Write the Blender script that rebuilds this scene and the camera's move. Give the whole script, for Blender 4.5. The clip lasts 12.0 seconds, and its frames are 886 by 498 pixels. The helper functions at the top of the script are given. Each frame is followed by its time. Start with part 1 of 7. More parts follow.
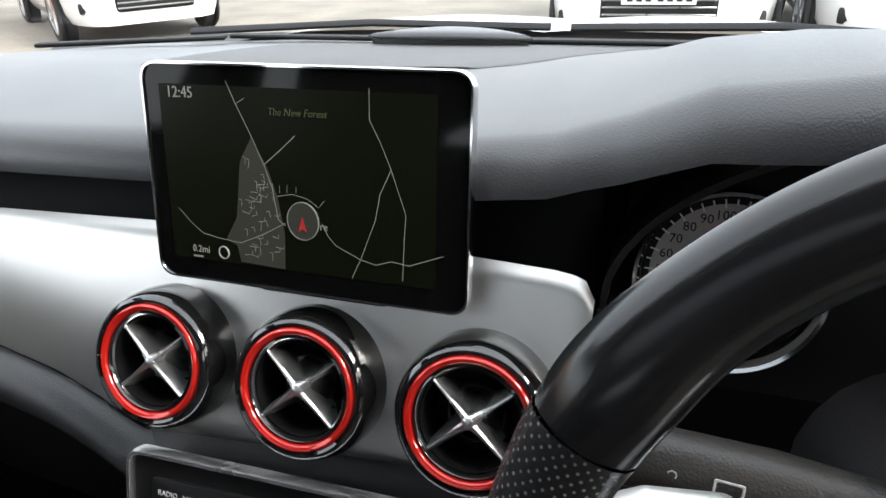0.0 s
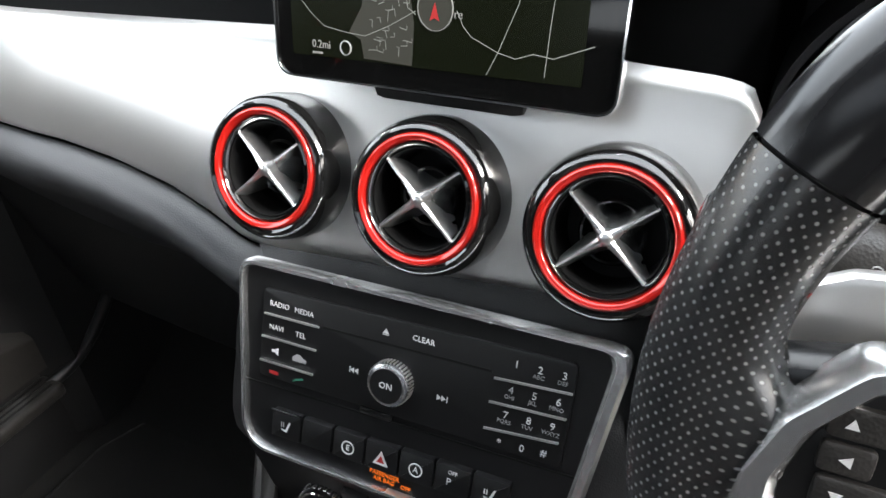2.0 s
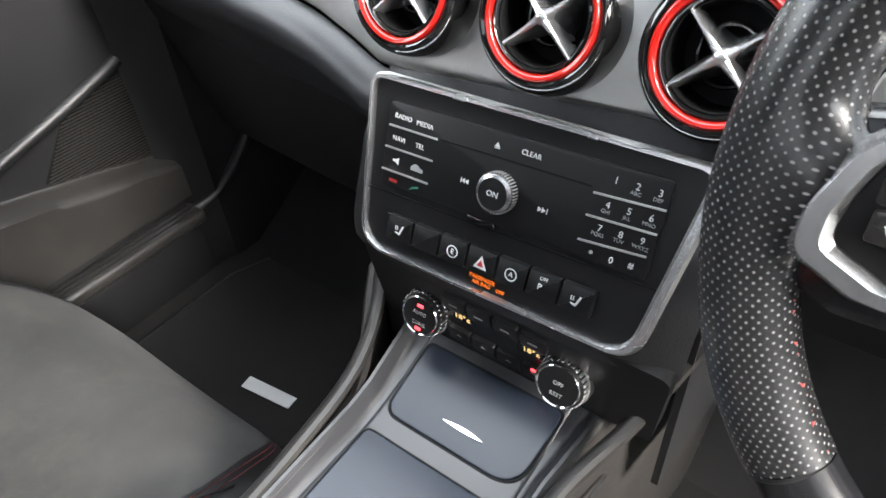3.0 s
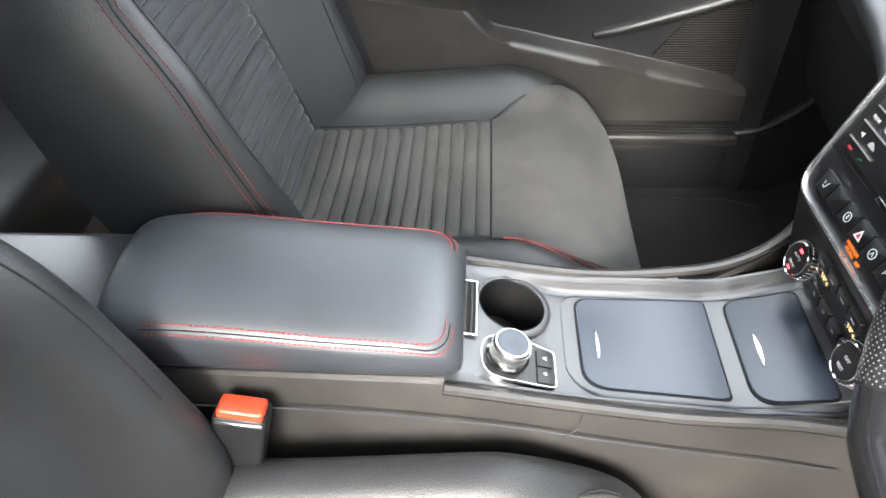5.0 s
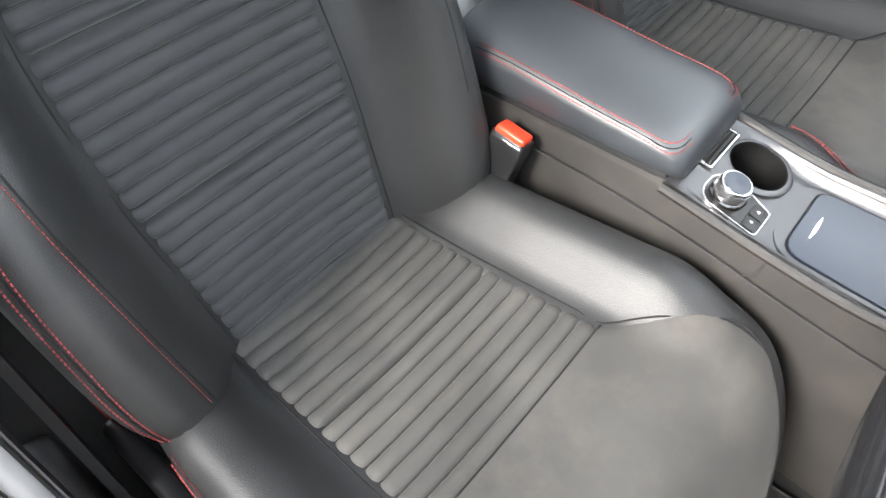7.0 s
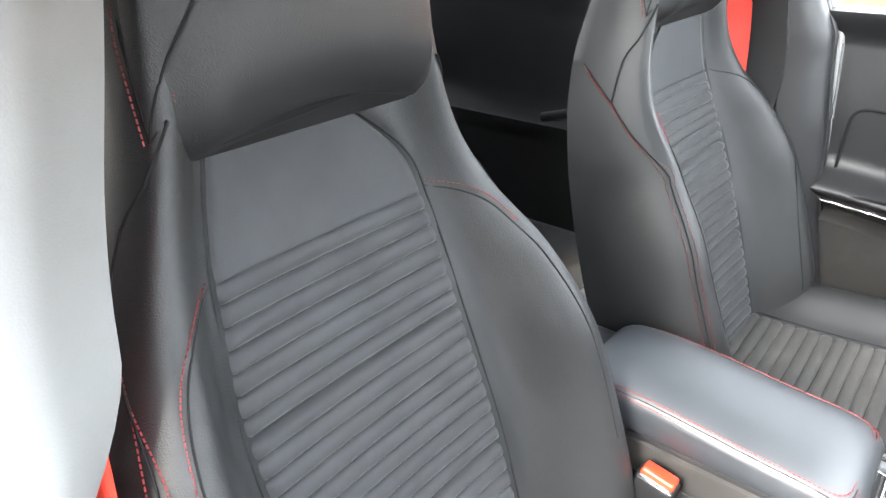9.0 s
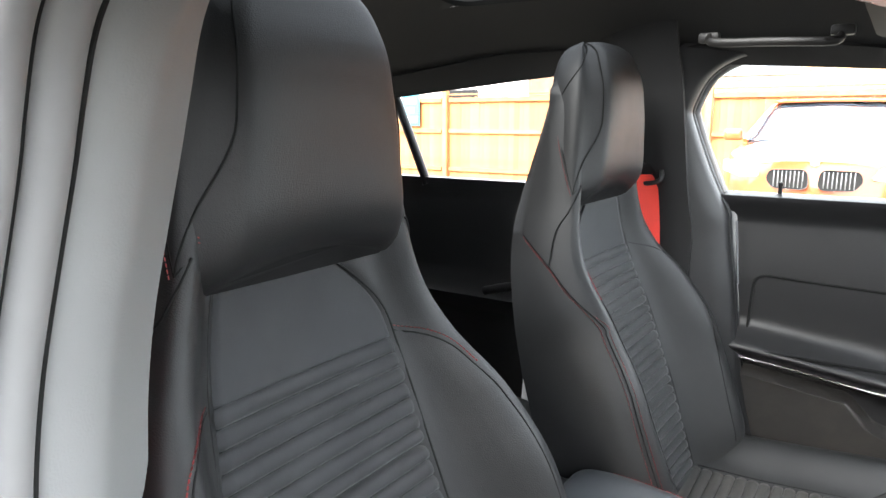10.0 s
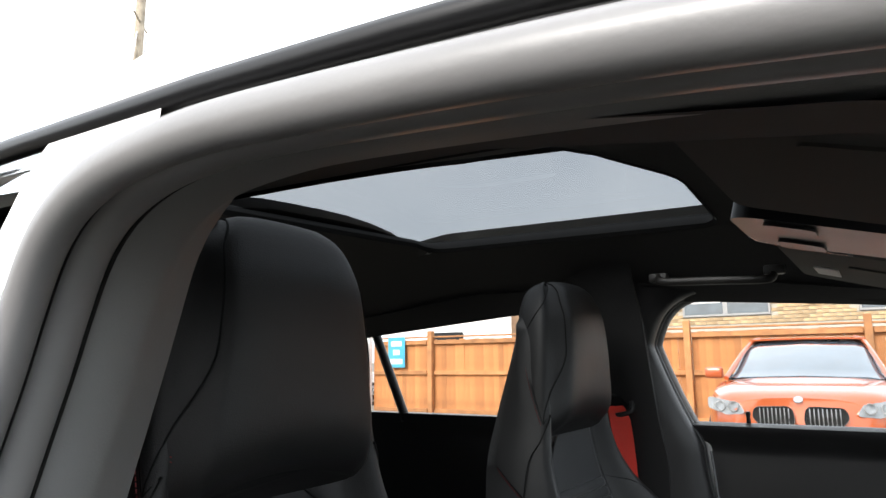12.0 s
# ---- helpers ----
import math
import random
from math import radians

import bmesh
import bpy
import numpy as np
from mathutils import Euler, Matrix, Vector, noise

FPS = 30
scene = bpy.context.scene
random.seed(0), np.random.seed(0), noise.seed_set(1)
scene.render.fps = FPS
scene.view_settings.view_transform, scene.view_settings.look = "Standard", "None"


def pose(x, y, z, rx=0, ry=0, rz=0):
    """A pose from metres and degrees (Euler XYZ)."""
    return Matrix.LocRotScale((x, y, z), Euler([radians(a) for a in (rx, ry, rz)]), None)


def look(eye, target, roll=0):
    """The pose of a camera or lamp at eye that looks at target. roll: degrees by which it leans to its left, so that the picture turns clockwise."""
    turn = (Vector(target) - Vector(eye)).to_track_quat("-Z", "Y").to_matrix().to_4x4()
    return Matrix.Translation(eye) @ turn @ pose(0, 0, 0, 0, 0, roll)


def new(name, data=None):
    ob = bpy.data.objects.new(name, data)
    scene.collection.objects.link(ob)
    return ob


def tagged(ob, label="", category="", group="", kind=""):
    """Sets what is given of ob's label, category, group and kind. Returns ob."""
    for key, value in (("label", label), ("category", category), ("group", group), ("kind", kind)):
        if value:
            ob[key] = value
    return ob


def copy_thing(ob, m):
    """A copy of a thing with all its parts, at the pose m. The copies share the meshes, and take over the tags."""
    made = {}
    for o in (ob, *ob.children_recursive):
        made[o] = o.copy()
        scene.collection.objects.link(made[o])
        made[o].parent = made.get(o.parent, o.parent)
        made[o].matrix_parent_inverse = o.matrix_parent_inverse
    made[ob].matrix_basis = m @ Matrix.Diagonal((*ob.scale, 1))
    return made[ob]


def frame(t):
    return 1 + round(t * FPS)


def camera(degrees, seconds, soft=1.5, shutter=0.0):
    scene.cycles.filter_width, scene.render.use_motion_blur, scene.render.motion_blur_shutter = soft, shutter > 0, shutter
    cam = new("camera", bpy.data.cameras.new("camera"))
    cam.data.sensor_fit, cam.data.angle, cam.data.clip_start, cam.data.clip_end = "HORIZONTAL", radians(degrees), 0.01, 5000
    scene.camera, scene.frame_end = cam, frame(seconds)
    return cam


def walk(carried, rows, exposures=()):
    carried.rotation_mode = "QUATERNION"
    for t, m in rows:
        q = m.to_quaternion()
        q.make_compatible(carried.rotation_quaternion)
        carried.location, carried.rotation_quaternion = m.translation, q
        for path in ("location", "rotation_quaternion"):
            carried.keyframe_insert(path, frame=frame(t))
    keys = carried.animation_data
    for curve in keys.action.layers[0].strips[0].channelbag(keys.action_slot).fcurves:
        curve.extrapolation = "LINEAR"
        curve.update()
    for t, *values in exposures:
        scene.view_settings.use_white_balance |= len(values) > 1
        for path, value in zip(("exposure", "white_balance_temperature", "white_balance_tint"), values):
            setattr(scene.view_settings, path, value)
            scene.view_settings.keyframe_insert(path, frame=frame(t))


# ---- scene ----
cam = camera(66.5, 12.0)
PATH = [
    (0, (0.199, 0.032, 1.155), (-0.392, 1.724, 0.268), -2.3),
    (0.5, (0.161, 0.057, 1.153), (-0.537, 1.683, 0.221), -2.5),
    (1, (0.162, 0.053, 1.149), (-0.56, 1.664, 0.208), -2.4),
    (1.5, (0.161, 0.04, 1.124), (-0.546, 1.62, 0.123), -2.3),
    (2, (0.165, 0.02, 1.092), (-0.578, 1.5, -0.03), -2.8),
    (2.5, (0.174, -0.003, 1.071), (-0.645, 1.332, -0.172), -3.4),
    (2.7, (0.182, -0.017, 1.067), (-0.685, 1.252, -0.213), -3.7),
    (4.3, (0.321, -0.093, 1.114), (-1.009, 0.469, -0.27), -4.0),
    (4.5, (0.353, -0.096, 1.128), (-1.042, 0.312, -0.247), -3.3),
    (5, (0.444, -0.068, 1.131), (-1.02, -0.182, -0.227), -2.0),
    (5.5, (0.519, -0.029, 1.144), (-0.875, -0.48, -0.217), -1.9),
    (6, (0.593, 0.018, 1.139), (-0.542, -0.654, -0.364), -0.8),
    (6.5, (0.621, 0.087, 1.127), (-0.331, -0.736, -0.427), -2.5),
    (8.5, (0.684, -0.067, 1.215), (-0.604, -1.142, 0.125), -0.6),
    (9, (0.717, -0.096, 1.222), (-0.65, -1.239, 0.315), -0.7),
    (9.5, (0.78, -0.097, 1.23), (-0.672, -1.308, 0.578), -0.2),
    (10, (0.817, -0.061, 1.204), (-0.809, -1.162, 0.827), -0.0),
    (10.5, (0.839, -0.02, 1.172), (-0.823, -1.127, 1.074), 0.1),
    (11, (0.841, -0.002, 1.161), (-0.807, -1.088, 1.482), -0.3),
    (11.5, (0.847, 0.002, 1.165), (-0.801, -1.077, 1.507), -0.3),
    (12, (0.855, -0.008, 1.188), (-0.802, -1.079, 1.517), -0.6),
]
EXPOSURE = [(0, 1.45), (1.5, 1.87), (2, 2.36), (2.5, 2.68), (4.5, 3.5), (5, 3.52), (5.5, 3.48), (6.5, 3.02), (8.5, 3.97), (9, 4.03), (9.5, 3.44), (10, 2.95), (10.5, 2.25), (11, 1.48), (11.5, 1.28), (12, 0.96)]
walk(cam, [(t, look(eye, target, roll)) for t, eye, target, roll in PATH], EXPOSURE)

# ---- exposure ----
SKY, SUN = 0.15, 2.3
# ---- place ----
# world: car interior under a bright overcast sky; x to the driver's side, y to the bonnet, z up, ground at 0
world = bpy.data.worlds.new("sky")
scene.world = world
world.use_nodes = True
wn = world.node_tree.nodes
wl = world.node_tree.links
sky = wn.new("ShaderNodeTexSky")
sky.sky_type = "NISHITA"
sky.sun_disc = False
sky.sun_elevation = radians(35)
sky.sun_rotation = radians(98)
sky.altitude = 50
sky.air_density = 1.0
sky.dust_density = 4.0
cloud_n = wn.new("ShaderNodeTexNoise")
cloud_n.inputs["Scale"].default_value = 2.2
cloud_n.inputs["Detail"].default_value = 6
cloud_c = wn.new("ShaderNodeValToRGB")
cloud_c.color_ramp.elements[0].position = 0.3
cloud_c.color_ramp.elements[0].color = (8.0, 8.6, 9.3, 1)
cloud_c.color_ramp.elements[1].position = 0.7
cloud_c.color_ramp.elements[1].color = (12.0, 12.2, 12.4, 1)
cloud_t = wn.new("ShaderNodeTexCoord")
wl.new(cloud_t.outputs["Generated"], cloud_n.inputs["Vector"])
wl.new(cloud_n.outputs["Fac"], cloud_c.inputs["Fac"])
sky_mix = wn.new("ShaderNodeMixRGB")
sky_mix.inputs["Fac"].default_value = 0.72
wl.new(sky.outputs["Color"], sky_mix.inputs["Color1"])
wl.new(cloud_c.outputs["Color"], sky_mix.inputs["Color2"])
wl.new(sky_mix.outputs["Color"], wn["Background"].inputs["Color"])
wn["Background"].inputs["Strength"].default_value = SKY

sun_data = bpy.data.lights.new("sun", "SUN")
sun_data.energy = SUN
sun_data.angle = radians(24)
sun_data.color = (1.0, 0.97, 0.93)
sun_ob = new("sun", sun_data)
sun_ob.matrix_world = look((7, -1.0, 5.3), (0, 0, 0.5))

# ---- materials ----


def material(name, base, rough=0.5, metal=0.0, vary=0.12, vscale=9.0, bump=0.0, bscale=200.0, kind="noise",
             coat=0.0, spec=0.5, tint=None, rvary=0.08, stain=0.0, stain_col=(0.3, 0.26, 0.2), random_v=0.0, sheen=0.0):
    """A principled material with broad variation, fine relief and uneven roughness."""
    m = bpy.data.materials.new(name)
    m.use_nodes = True
    nt = m.node_tree
    n, l = nt.nodes, nt.links
    p = n["Principled BSDF"]
    co = n.new("ShaderNodeTexCoord")
    b1 = n.new("ShaderNodeTexNoise")
    b1.inputs["Scale"].default_value = vscale
    b1.inputs["Detail"].default_value = 5
    l.new(co.outputs["Object"], b1.inputs["Vector"])
    ramp = n.new("ShaderNodeValToRGB")
    e = ramp.color_ramp.elements
    t = tint or base
    e[0].position, e[1].position = 0.3, 0.7
    e[0].color = (*[c * (1 - vary) for c in base], 1)
    e[1].color = (*[min(1, c * (1 + vary)) for c in t], 1)
    l.new(b1.outputs["Fac"], ramp.inputs["Fac"])
    col = ramp.outputs["Color"]
    if stain:
        s = n.new("ShaderNodeTexNoise")
        s.inputs["Scale"].default_value = 14
        s.inputs["Detail"].default_value = 8
        s.inputs["Roughness"].default_value = 0.65
        l.new(co.outputs["Object"], s.inputs["Vector"])
        sr = n.new("ShaderNodeMapRange")
        sr.inputs["From Min"].default_value, sr.inputs["From Max"].default_value = 0.47, 0.72
        sr.inputs["To Max"].default_value = stain
        l.new(s.outputs["Fac"], sr.inputs["Value"])
        mx = n.new("ShaderNodeMixRGB")
        mx.inputs["Color2"].default_value = (*stain_col, 1)
        l.new(sr.outputs["Result"], mx.inputs["Fac"])
        l.new(col, mx.inputs["Color1"])
        col = mx.outputs["Color"]
    if random_v:
        oi = n.new("ShaderNodeObjectInfo")
        hv = n.new("ShaderNodeHueSaturation")
        mr = n.new("ShaderNodeMapRange")
        mr.inputs["To Min"].default_value, mr.inputs["To Max"].default_value = 1 - random_v, 1 + random_v
        l.new(oi.outputs["Random"], mr.inputs["Value"])
        l.new(mr.outputs["Result"], hv.inputs["Value"])
        l.new(col, hv.inputs["Color"])
        col = hv.outputs["Color"]
    l.new(col, p.inputs["Base Color"])
    p.inputs["Metallic"].default_value = metal
    p.inputs["Specular IOR Level"].default_value = spec
    p.inputs["Coat Weight"].default_value = coat
    p.inputs["Coat Roughness"].default_value = 0.04
    if sheen:
        p.inputs["Sheen Weight"].default_value = sheen
        p.inputs["Sheen Roughness"].default_value = 0.4
    rr = n.new("ShaderNodeMapRange")
    rr.inputs["To Min"].default_value, rr.inputs["To Max"].default_value = max(0.02, rough - rvary), min(1, rough + rvary)
    l.new(b1.outputs["Fac"], rr.inputs["Value"])
    l.new(rr.outputs["Result"], p.inputs["Roughness"])
    if bump:
        if kind == "voronoi":
            b2 = n.new("ShaderNodeTexVoronoi")
            out = b2.outputs["Distance"]
        elif kind == "wave":
            b2 = n.new("ShaderNodeTexWave")
            b2.inputs["Distortion"].default_value = 1.5
            out = b2.outputs["Fac"]
        else:
            b2 = n.new("ShaderNodeTexNoise")
            b2.inputs["Detail"].default_value = 3
            out = b2.outputs["Fac"]
        b2.inputs["Scale"].default_value = bscale
        l.new(co.outputs["Object"], b2.inputs["Vector"])
        bp = n.new("ShaderNodeBump")
        bp.inputs["Strength"].default_value = bump
        bp.inputs["Distance"].default_value = 0.001
        l.new(out, bp.inputs["Height"])
        l.new(bp.outputs["Normal"], p.inputs["Normal"])
    return m


def glowing(name, colour, strength):
    m = bpy.data.materials.new(name)
    m.use_nodes = True
    p = m.node_tree.nodes["Principled BSDF"]
    p.inputs["Base Color"].default_value = (*[c * 0.2 for c in colour], 1)
    p.inputs["Emission Color"].default_value = (*colour, 1)
    p.inputs["Emission Strength"].default_value = strength
    p.inputs["Roughness"].default_value = 0.25
    p.inputs["Specular IOR Level"].default_value = 0.12
    return m


def glass_material(name, colour, rough=0.0):
    """Thin pane: clear transmission with mirror-like gloss."""
    m = bpy.data.materials.new(name)
    m.use_nodes = True
    n, l = m.node_tree.nodes, m.node_tree.links
    n.remove(n["Principled BSDF"])
    tr = n.new("ShaderNodeBsdfTransparent")
    tr.inputs["Color"].default_value = (*colour, 1)
    gl = n.new("ShaderNodeBsdfGlossy")
    gl.inputs["Roughness"].default_value = rough
    mx = n.new("ShaderNodeMixShader")
    mx.inputs["Fac"].default_value = 0.05
    l.new(tr.outputs["BSDF"], mx.inputs[1])
    l.new(gl.outputs["BSDF"], mx.inputs[2])
    l.new(mx.outputs["Shader"], n["Material Output"].inputs["Surface"])
    return m


def perforated(name):
    """Black leather with rows of pale punched holes, laid out along the mesh's own unwrap."""
    m = material(name, (0.018, 0.018, 0.0185), 0.24, 0, 0.15, 20, 0.03, 1500, "voronoi", spec=0.7)
    n, l = m.node_tree.nodes, m.node_tree.links
    p = n["Principled BSDF"]
    uv = n.new("ShaderNodeTexCoord")
    vo = n.new("ShaderNodeTexVoronoi")
    vo.inputs["Randomness"].default_value = 0.1
    vo.inputs["Scale"].default_value = 1.0
    l.new(uv.outputs["UV"], vo.inputs["Vector"])
    mr = n.new("ShaderNodeMapRange")
    mr.inputs["From Min"].default_value, mr.inputs["From Max"].default_value = 0.22, 0.12
    l.new(vo.outputs["Distance"], mr.inputs["Value"])
    mx = n.new("ShaderNodeMixRGB")
    old = p.inputs["Base Color"].links[0].from_socket
    l.new(old, mx.inputs["Color1"])
    mx.inputs["Color2"].default_value = (0.2, 0.2, 0.195, 1)
    l.new(mr.outputs["Result"], mx.inputs["Fac"])
    l.new(mx.outputs["Color"], p.inputs["Base Color"])
    return m


LEATHER = material("black_leather", (0.0125, 0.0128, 0.0132), 0.49, 0, 0.25, 12, 0.24, 760, "voronoi", spec=0.46)
# black leather made bluish and paler: skylight from the sunroof put into the colour
ARMLEATHER = material("armrest_leather_sky_tint", (0.021, 0.024, 0.0275), 0.46, 0, 0.15, 9, 0.12, 1000, "voronoi", spec=0.7)
SUEDE = material("ribbed_microfibre", (0.031, 0.032, 0.034), 0.72, 0, 0.18, 16, 0.3, 900, sheen=0.18, spec=0.25, stain=0.25, stain_col=(0.05, 0.05, 0.047))
SUEDE_WORN = material("worn_grey_microfibre", (0.042, 0.041, 0.039), 0.78, 0, 0.22, 11, 0.3, 900, sheen=0.08, spec=0.25, stain=0.5, stain_col=(0.074, 0.068, 0.059))
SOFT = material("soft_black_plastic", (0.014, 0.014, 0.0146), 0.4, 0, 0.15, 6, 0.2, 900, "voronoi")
DASHPAD = material("dash_pad", (0.03, 0.031, 0.034), 0.4, 0, 0.12, 5, 0.15, 900, "voronoi", spec=0.7)
DASHGRILLE = material("dotted_dash_field", (0.022, 0.022, 0.023), 0.5, 0, 0.15, 5, 0.5, 420, "voronoi", spec=0.5)
HARD = material("hard_grey_plastic", (0.024, 0.0225, 0.021), 0.36, 0, 0.2, 8, 0.2, 800, "voronoi", stain=0.25, stain_col=(0.07, 0.062, 0.053))
CONSOLE_TOP = material("satin_black_plastic", (0.024, 0.0245, 0.027), 0.34, 0, 0.15, 8, 0.1, 900, spec=0.7)
# blue in this black stands in for the sky mirrored in the lids
LIDMAT = material("smooth_sky_tinted_lid", (0.015, 0.02, 0.03), 0.26, 0, 0.12, 5, 0.05, 500, spec=0.4)
ALU = material("brushed_aluminium", (0.72, 0.712, 0.692), 0.34, 0.9, 0.05, 4, 0.03, 500)
SATIN = material("satin_metal", (0.74, 0.74, 0.74), 0.27, 0.95, 0.04, 6, rvary=0.03)
CHROME = material("satin_chrome", (0.62, 0.62, 0.62), 0.26, 1.0, 0.04, 10)
BRIGHT = material("polished_chrome", (0.8, 0.8, 0.8), 0.08, 1.0, 0.03, 10)
PIANO = material("gloss_black", (0.006, 0.006, 0.006), 0.08, 0, 0.1, 5, coat=1.0, rvary=0.02)
SCREENBLK = material("screen_glass_black", (0.003, 0.003, 0.003), 0.06, 0, 0.1, 5, rvary=0.02, spec=0.22)
VISORMAT = material("dark_visor_cloth", (0.05, 0.048, 0.045), 0.8, 0, 0.1, 6, 0.2, 900)
PANELBLK = material("matt_black_panel", (0.01, 0.01, 0.0105), 0.32, 0, 0.1, 6, 0.05, 900, spec=0.3)
BUTTON = material("button_black", (0.009, 0.009, 0.0095), 0.38, 0, 0.1, 6, 0.08, 800, spec=0.3)
# near-black that puts shade into gaps and recesses; also the black dial print
VOID = material("recess_shade_and_print_black", (0.004, 0.004, 0.004), 0.6, 0, 0.1, 5, spec=0.2)
RED = material("red_anodised_ring", (0.58, 0.016, 0.011), 0.14, 0.25, 0.1, 30, coat=0.6)
REDSTITCH = material("red_thread", (0.19, 0.022, 0.023), 0.7, 0, 0.2, 60)
REDTHREAD = material("red_wheel_thread", (0.4, 0.06, 0.055), 0.65, 0, 0.2, 60)
REDBELT = material("red_webbing", (0.62, 0.03, 0.015), 0.65, 0, 0.08, 20, 0.4, 500, "wave")
REDBUTTON = material("red_button", (0.75, 0.05, 0.02), 0.3, 0, 0.06, 10)
SEAM = material("seam_line", (0.01, 0.01, 0.01), 0.8, spec=0.2)
CARPET = material("black_carpet", (0.007, 0.0068, 0.0064), 0.98, 0, 0.25, 30, 0.9, 1200)
MAT = material("floor_mat_velour", (0.009, 0.0085, 0.008), 0.98, 0, 0.25, 24, 0.9, 1500)
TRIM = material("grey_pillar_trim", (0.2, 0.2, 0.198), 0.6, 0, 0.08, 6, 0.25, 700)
HEADLINER = material("black_headliner", (0.016, 0.016, 0.0165), 0.95, 0, 0.1, 8, 0.3, 1300)
# rubber paled to grey: the sky's sheen on the seals is in the colour
SEAL_LIT = material("rubber_seal_sky_sheen", (0.21, 0.206, 0.205), 0.36, 0, 0.1, 8, 0.12, 300)
PALEGREY = material("grey_green_visor", (0.055, 0.056, 0.049), 0.85, 0, 0.08, 6, 0.1, 600)
PERF = perforated("perforated_leather")
WHEEL_LEATHER = material("smooth_wheel_leather", (0.012, 0.012, 0.013), 0.2, 0, 0.12, 10, 0.015, 1500, "voronoi", spec=0.42)
WHITEPAINT = material("white_car_paint", (0.75, 0.75, 0.74), 0.3, 0, 0.03, 2, coat=0.8)
ORANGEPAINT = material("copper_orange_paint", (0.42, 0.085, 0.02), 0.3, 0.25, 0.05, 2, coat=1.0)
TYRE = material("tyre_rubber", (0.02, 0.02, 0.02), 0.8, 0, 0.2, 20, 0.4, 80)
ALLOY = material("alloy_wheel", (0.45, 0.45, 0.46), 0.3, 0.9, 0.08, 10)
LAMPGLASS = material("lamp_lens", (0.34, 0.36, 0.38), 0.1, 0.3, 0.2, 14, coat=1.0)
DARKGLASS = material("dark_car_glass", (0.06, 0.085, 0.11), 0.06, 0.2, 0.2, 4, coat=1.0, spec=0.9)
ASPHALT = material("pale_tarmac", (0.19, 0.17, 0.138), 0.9, 0, 0.25, 1.2, 0.5, 60, stain=0.5, stain_col=(0.09, 0.084, 0.072))
FENCEWOOD = material("orange_stained_fence_wood", (0.42, 0.17, 0.055), 0.75, 0, 0.25, 3.5, 0.5, 40, "wave", random_v=0.22, stain=0.3, stain_col=(0.24, 0.09, 0.035))
FENCERAIL = material("fence_rail_wood", (0.36, 0.16, 0.06), 0.8, 0, 0.25, 5, 0.4, 40, random_v=0.2)
BRICK = material("buff_brick", (0.42, 0.3, 0.17), 0.85, 0, 0.25, 5, 0.3, 60, random_v=0.22)
BRICKDARK = material("brown_brick", (0.2, 0.12, 0.07), 0.85, 0, 0.25, 5, 0.3, 60, random_v=0.22)
WALLGREY = material("dark_grey_render", (0.07, 0.07, 0.074), 0.9, 0, 0.2, 2, 0.4, 60)
MORTAR = material("mortar", (0.42, 0.39, 0.33), 0.95, 0, 0.1, 20)
WHITEPVC = material("white_fascia_board", (0.74, 0.74, 0.72), 0.5, 0, 0.06, 3)
POLEWOOD = material("grey_weathered_pole", (0.36, 0.31, 0.24), 0.9, 0, 0.3, 6, 0.5, 50, "wave")
BLUESIGN = material("blue_sign", (0.05, 0.3, 0.42), 0.4, 0, 0.05, 4)
WHITEMARK = material("white_print", (0.62, 0.62, 0.62), 0.5, 0, 0.03, 10)
DIMMARK = material("grey_print", (0.3, 0.3, 0.3), 0.5, 0, 0.03, 10)
REDMARK = material("red_print", (0.4, 0.02, 0.02), 0.5)
GREENMARK = material("green_print", (0.02, 0.12, 0.08), 0.5)
MAPBASE = glowing("map_screen", (0.011, 0.014, 0.006), 0.075)
MAPTOWN = glowing("map_town", (0.09, 0.09, 0.075), 0.095)
MAPROAD = glowing("map_road", (0.5, 0.52, 0.48), 0.1)
MAPTEXT = glowing("map_text", (0.42, 0.42, 0.4), 0.12)
MAPTOWNTEXT = glowing("map_area_text", (0.16, 0.17, 0.09), 0.055)
REDGLOW = glowing("red_indicator", (1.0, 0.04, 0.05), 0.9)
AMBERGLOW = glowing("amber_indicator", (1.0, 0.22, 0.03), 0.15)
DIALGLOW = glowing("amber_digits", (0.9, 0.6, 0.25), 0.16)
DIALFACE = material("silver_dial_face", (0.34, 0.33, 0.32), 0.5, 0.2, 0.05, 10)
CLEARGLASS = glass_material("clear_glass", (0.93, 0.95, 0.95))
TINTGLASS = glass_material("tinted_roof_glass", (0.205, 0.214, 0.22))
PLATEMAT = material("plate_white", (0.78, 0.78, 0.76), 0.4)
PAPER = material("white_paper", (0.7, 0.7, 0.68), 0.7)

# ---- geometry helpers ----
BASE = {}


def thing(name, at, label, category, group="", kind=""):
    ob = new(name)
    ob.location = at
    ob.empty_display_size = 0.05
    BASE[ob.name] = Vector(at)
    return tagged(ob, label, category, group, kind)


def part(name, bm, mat, parent, label="", smooth=True, angle=38):
    """Links a bmesh, written in world metres, as one mesh under a thing or a part."""
    base = BASE[parent.name]
    bmesh.ops.translate(bm, verts=bm.verts, vec=-base)
    me = bpy.data.meshes.new(name)
    bm.to_mesh(me)
    bm.free()
    me.materials.append(mat)
    if smooth:
        me.polygons.foreach_set("use_smooth", [True] * len(me.polygons))
        me.set_sharp_from_angle(angle=radians(angle))
    ob = new(name, me)
    ob.parent = parent
    BASE[ob.name] = base
    return tagged(ob, label)


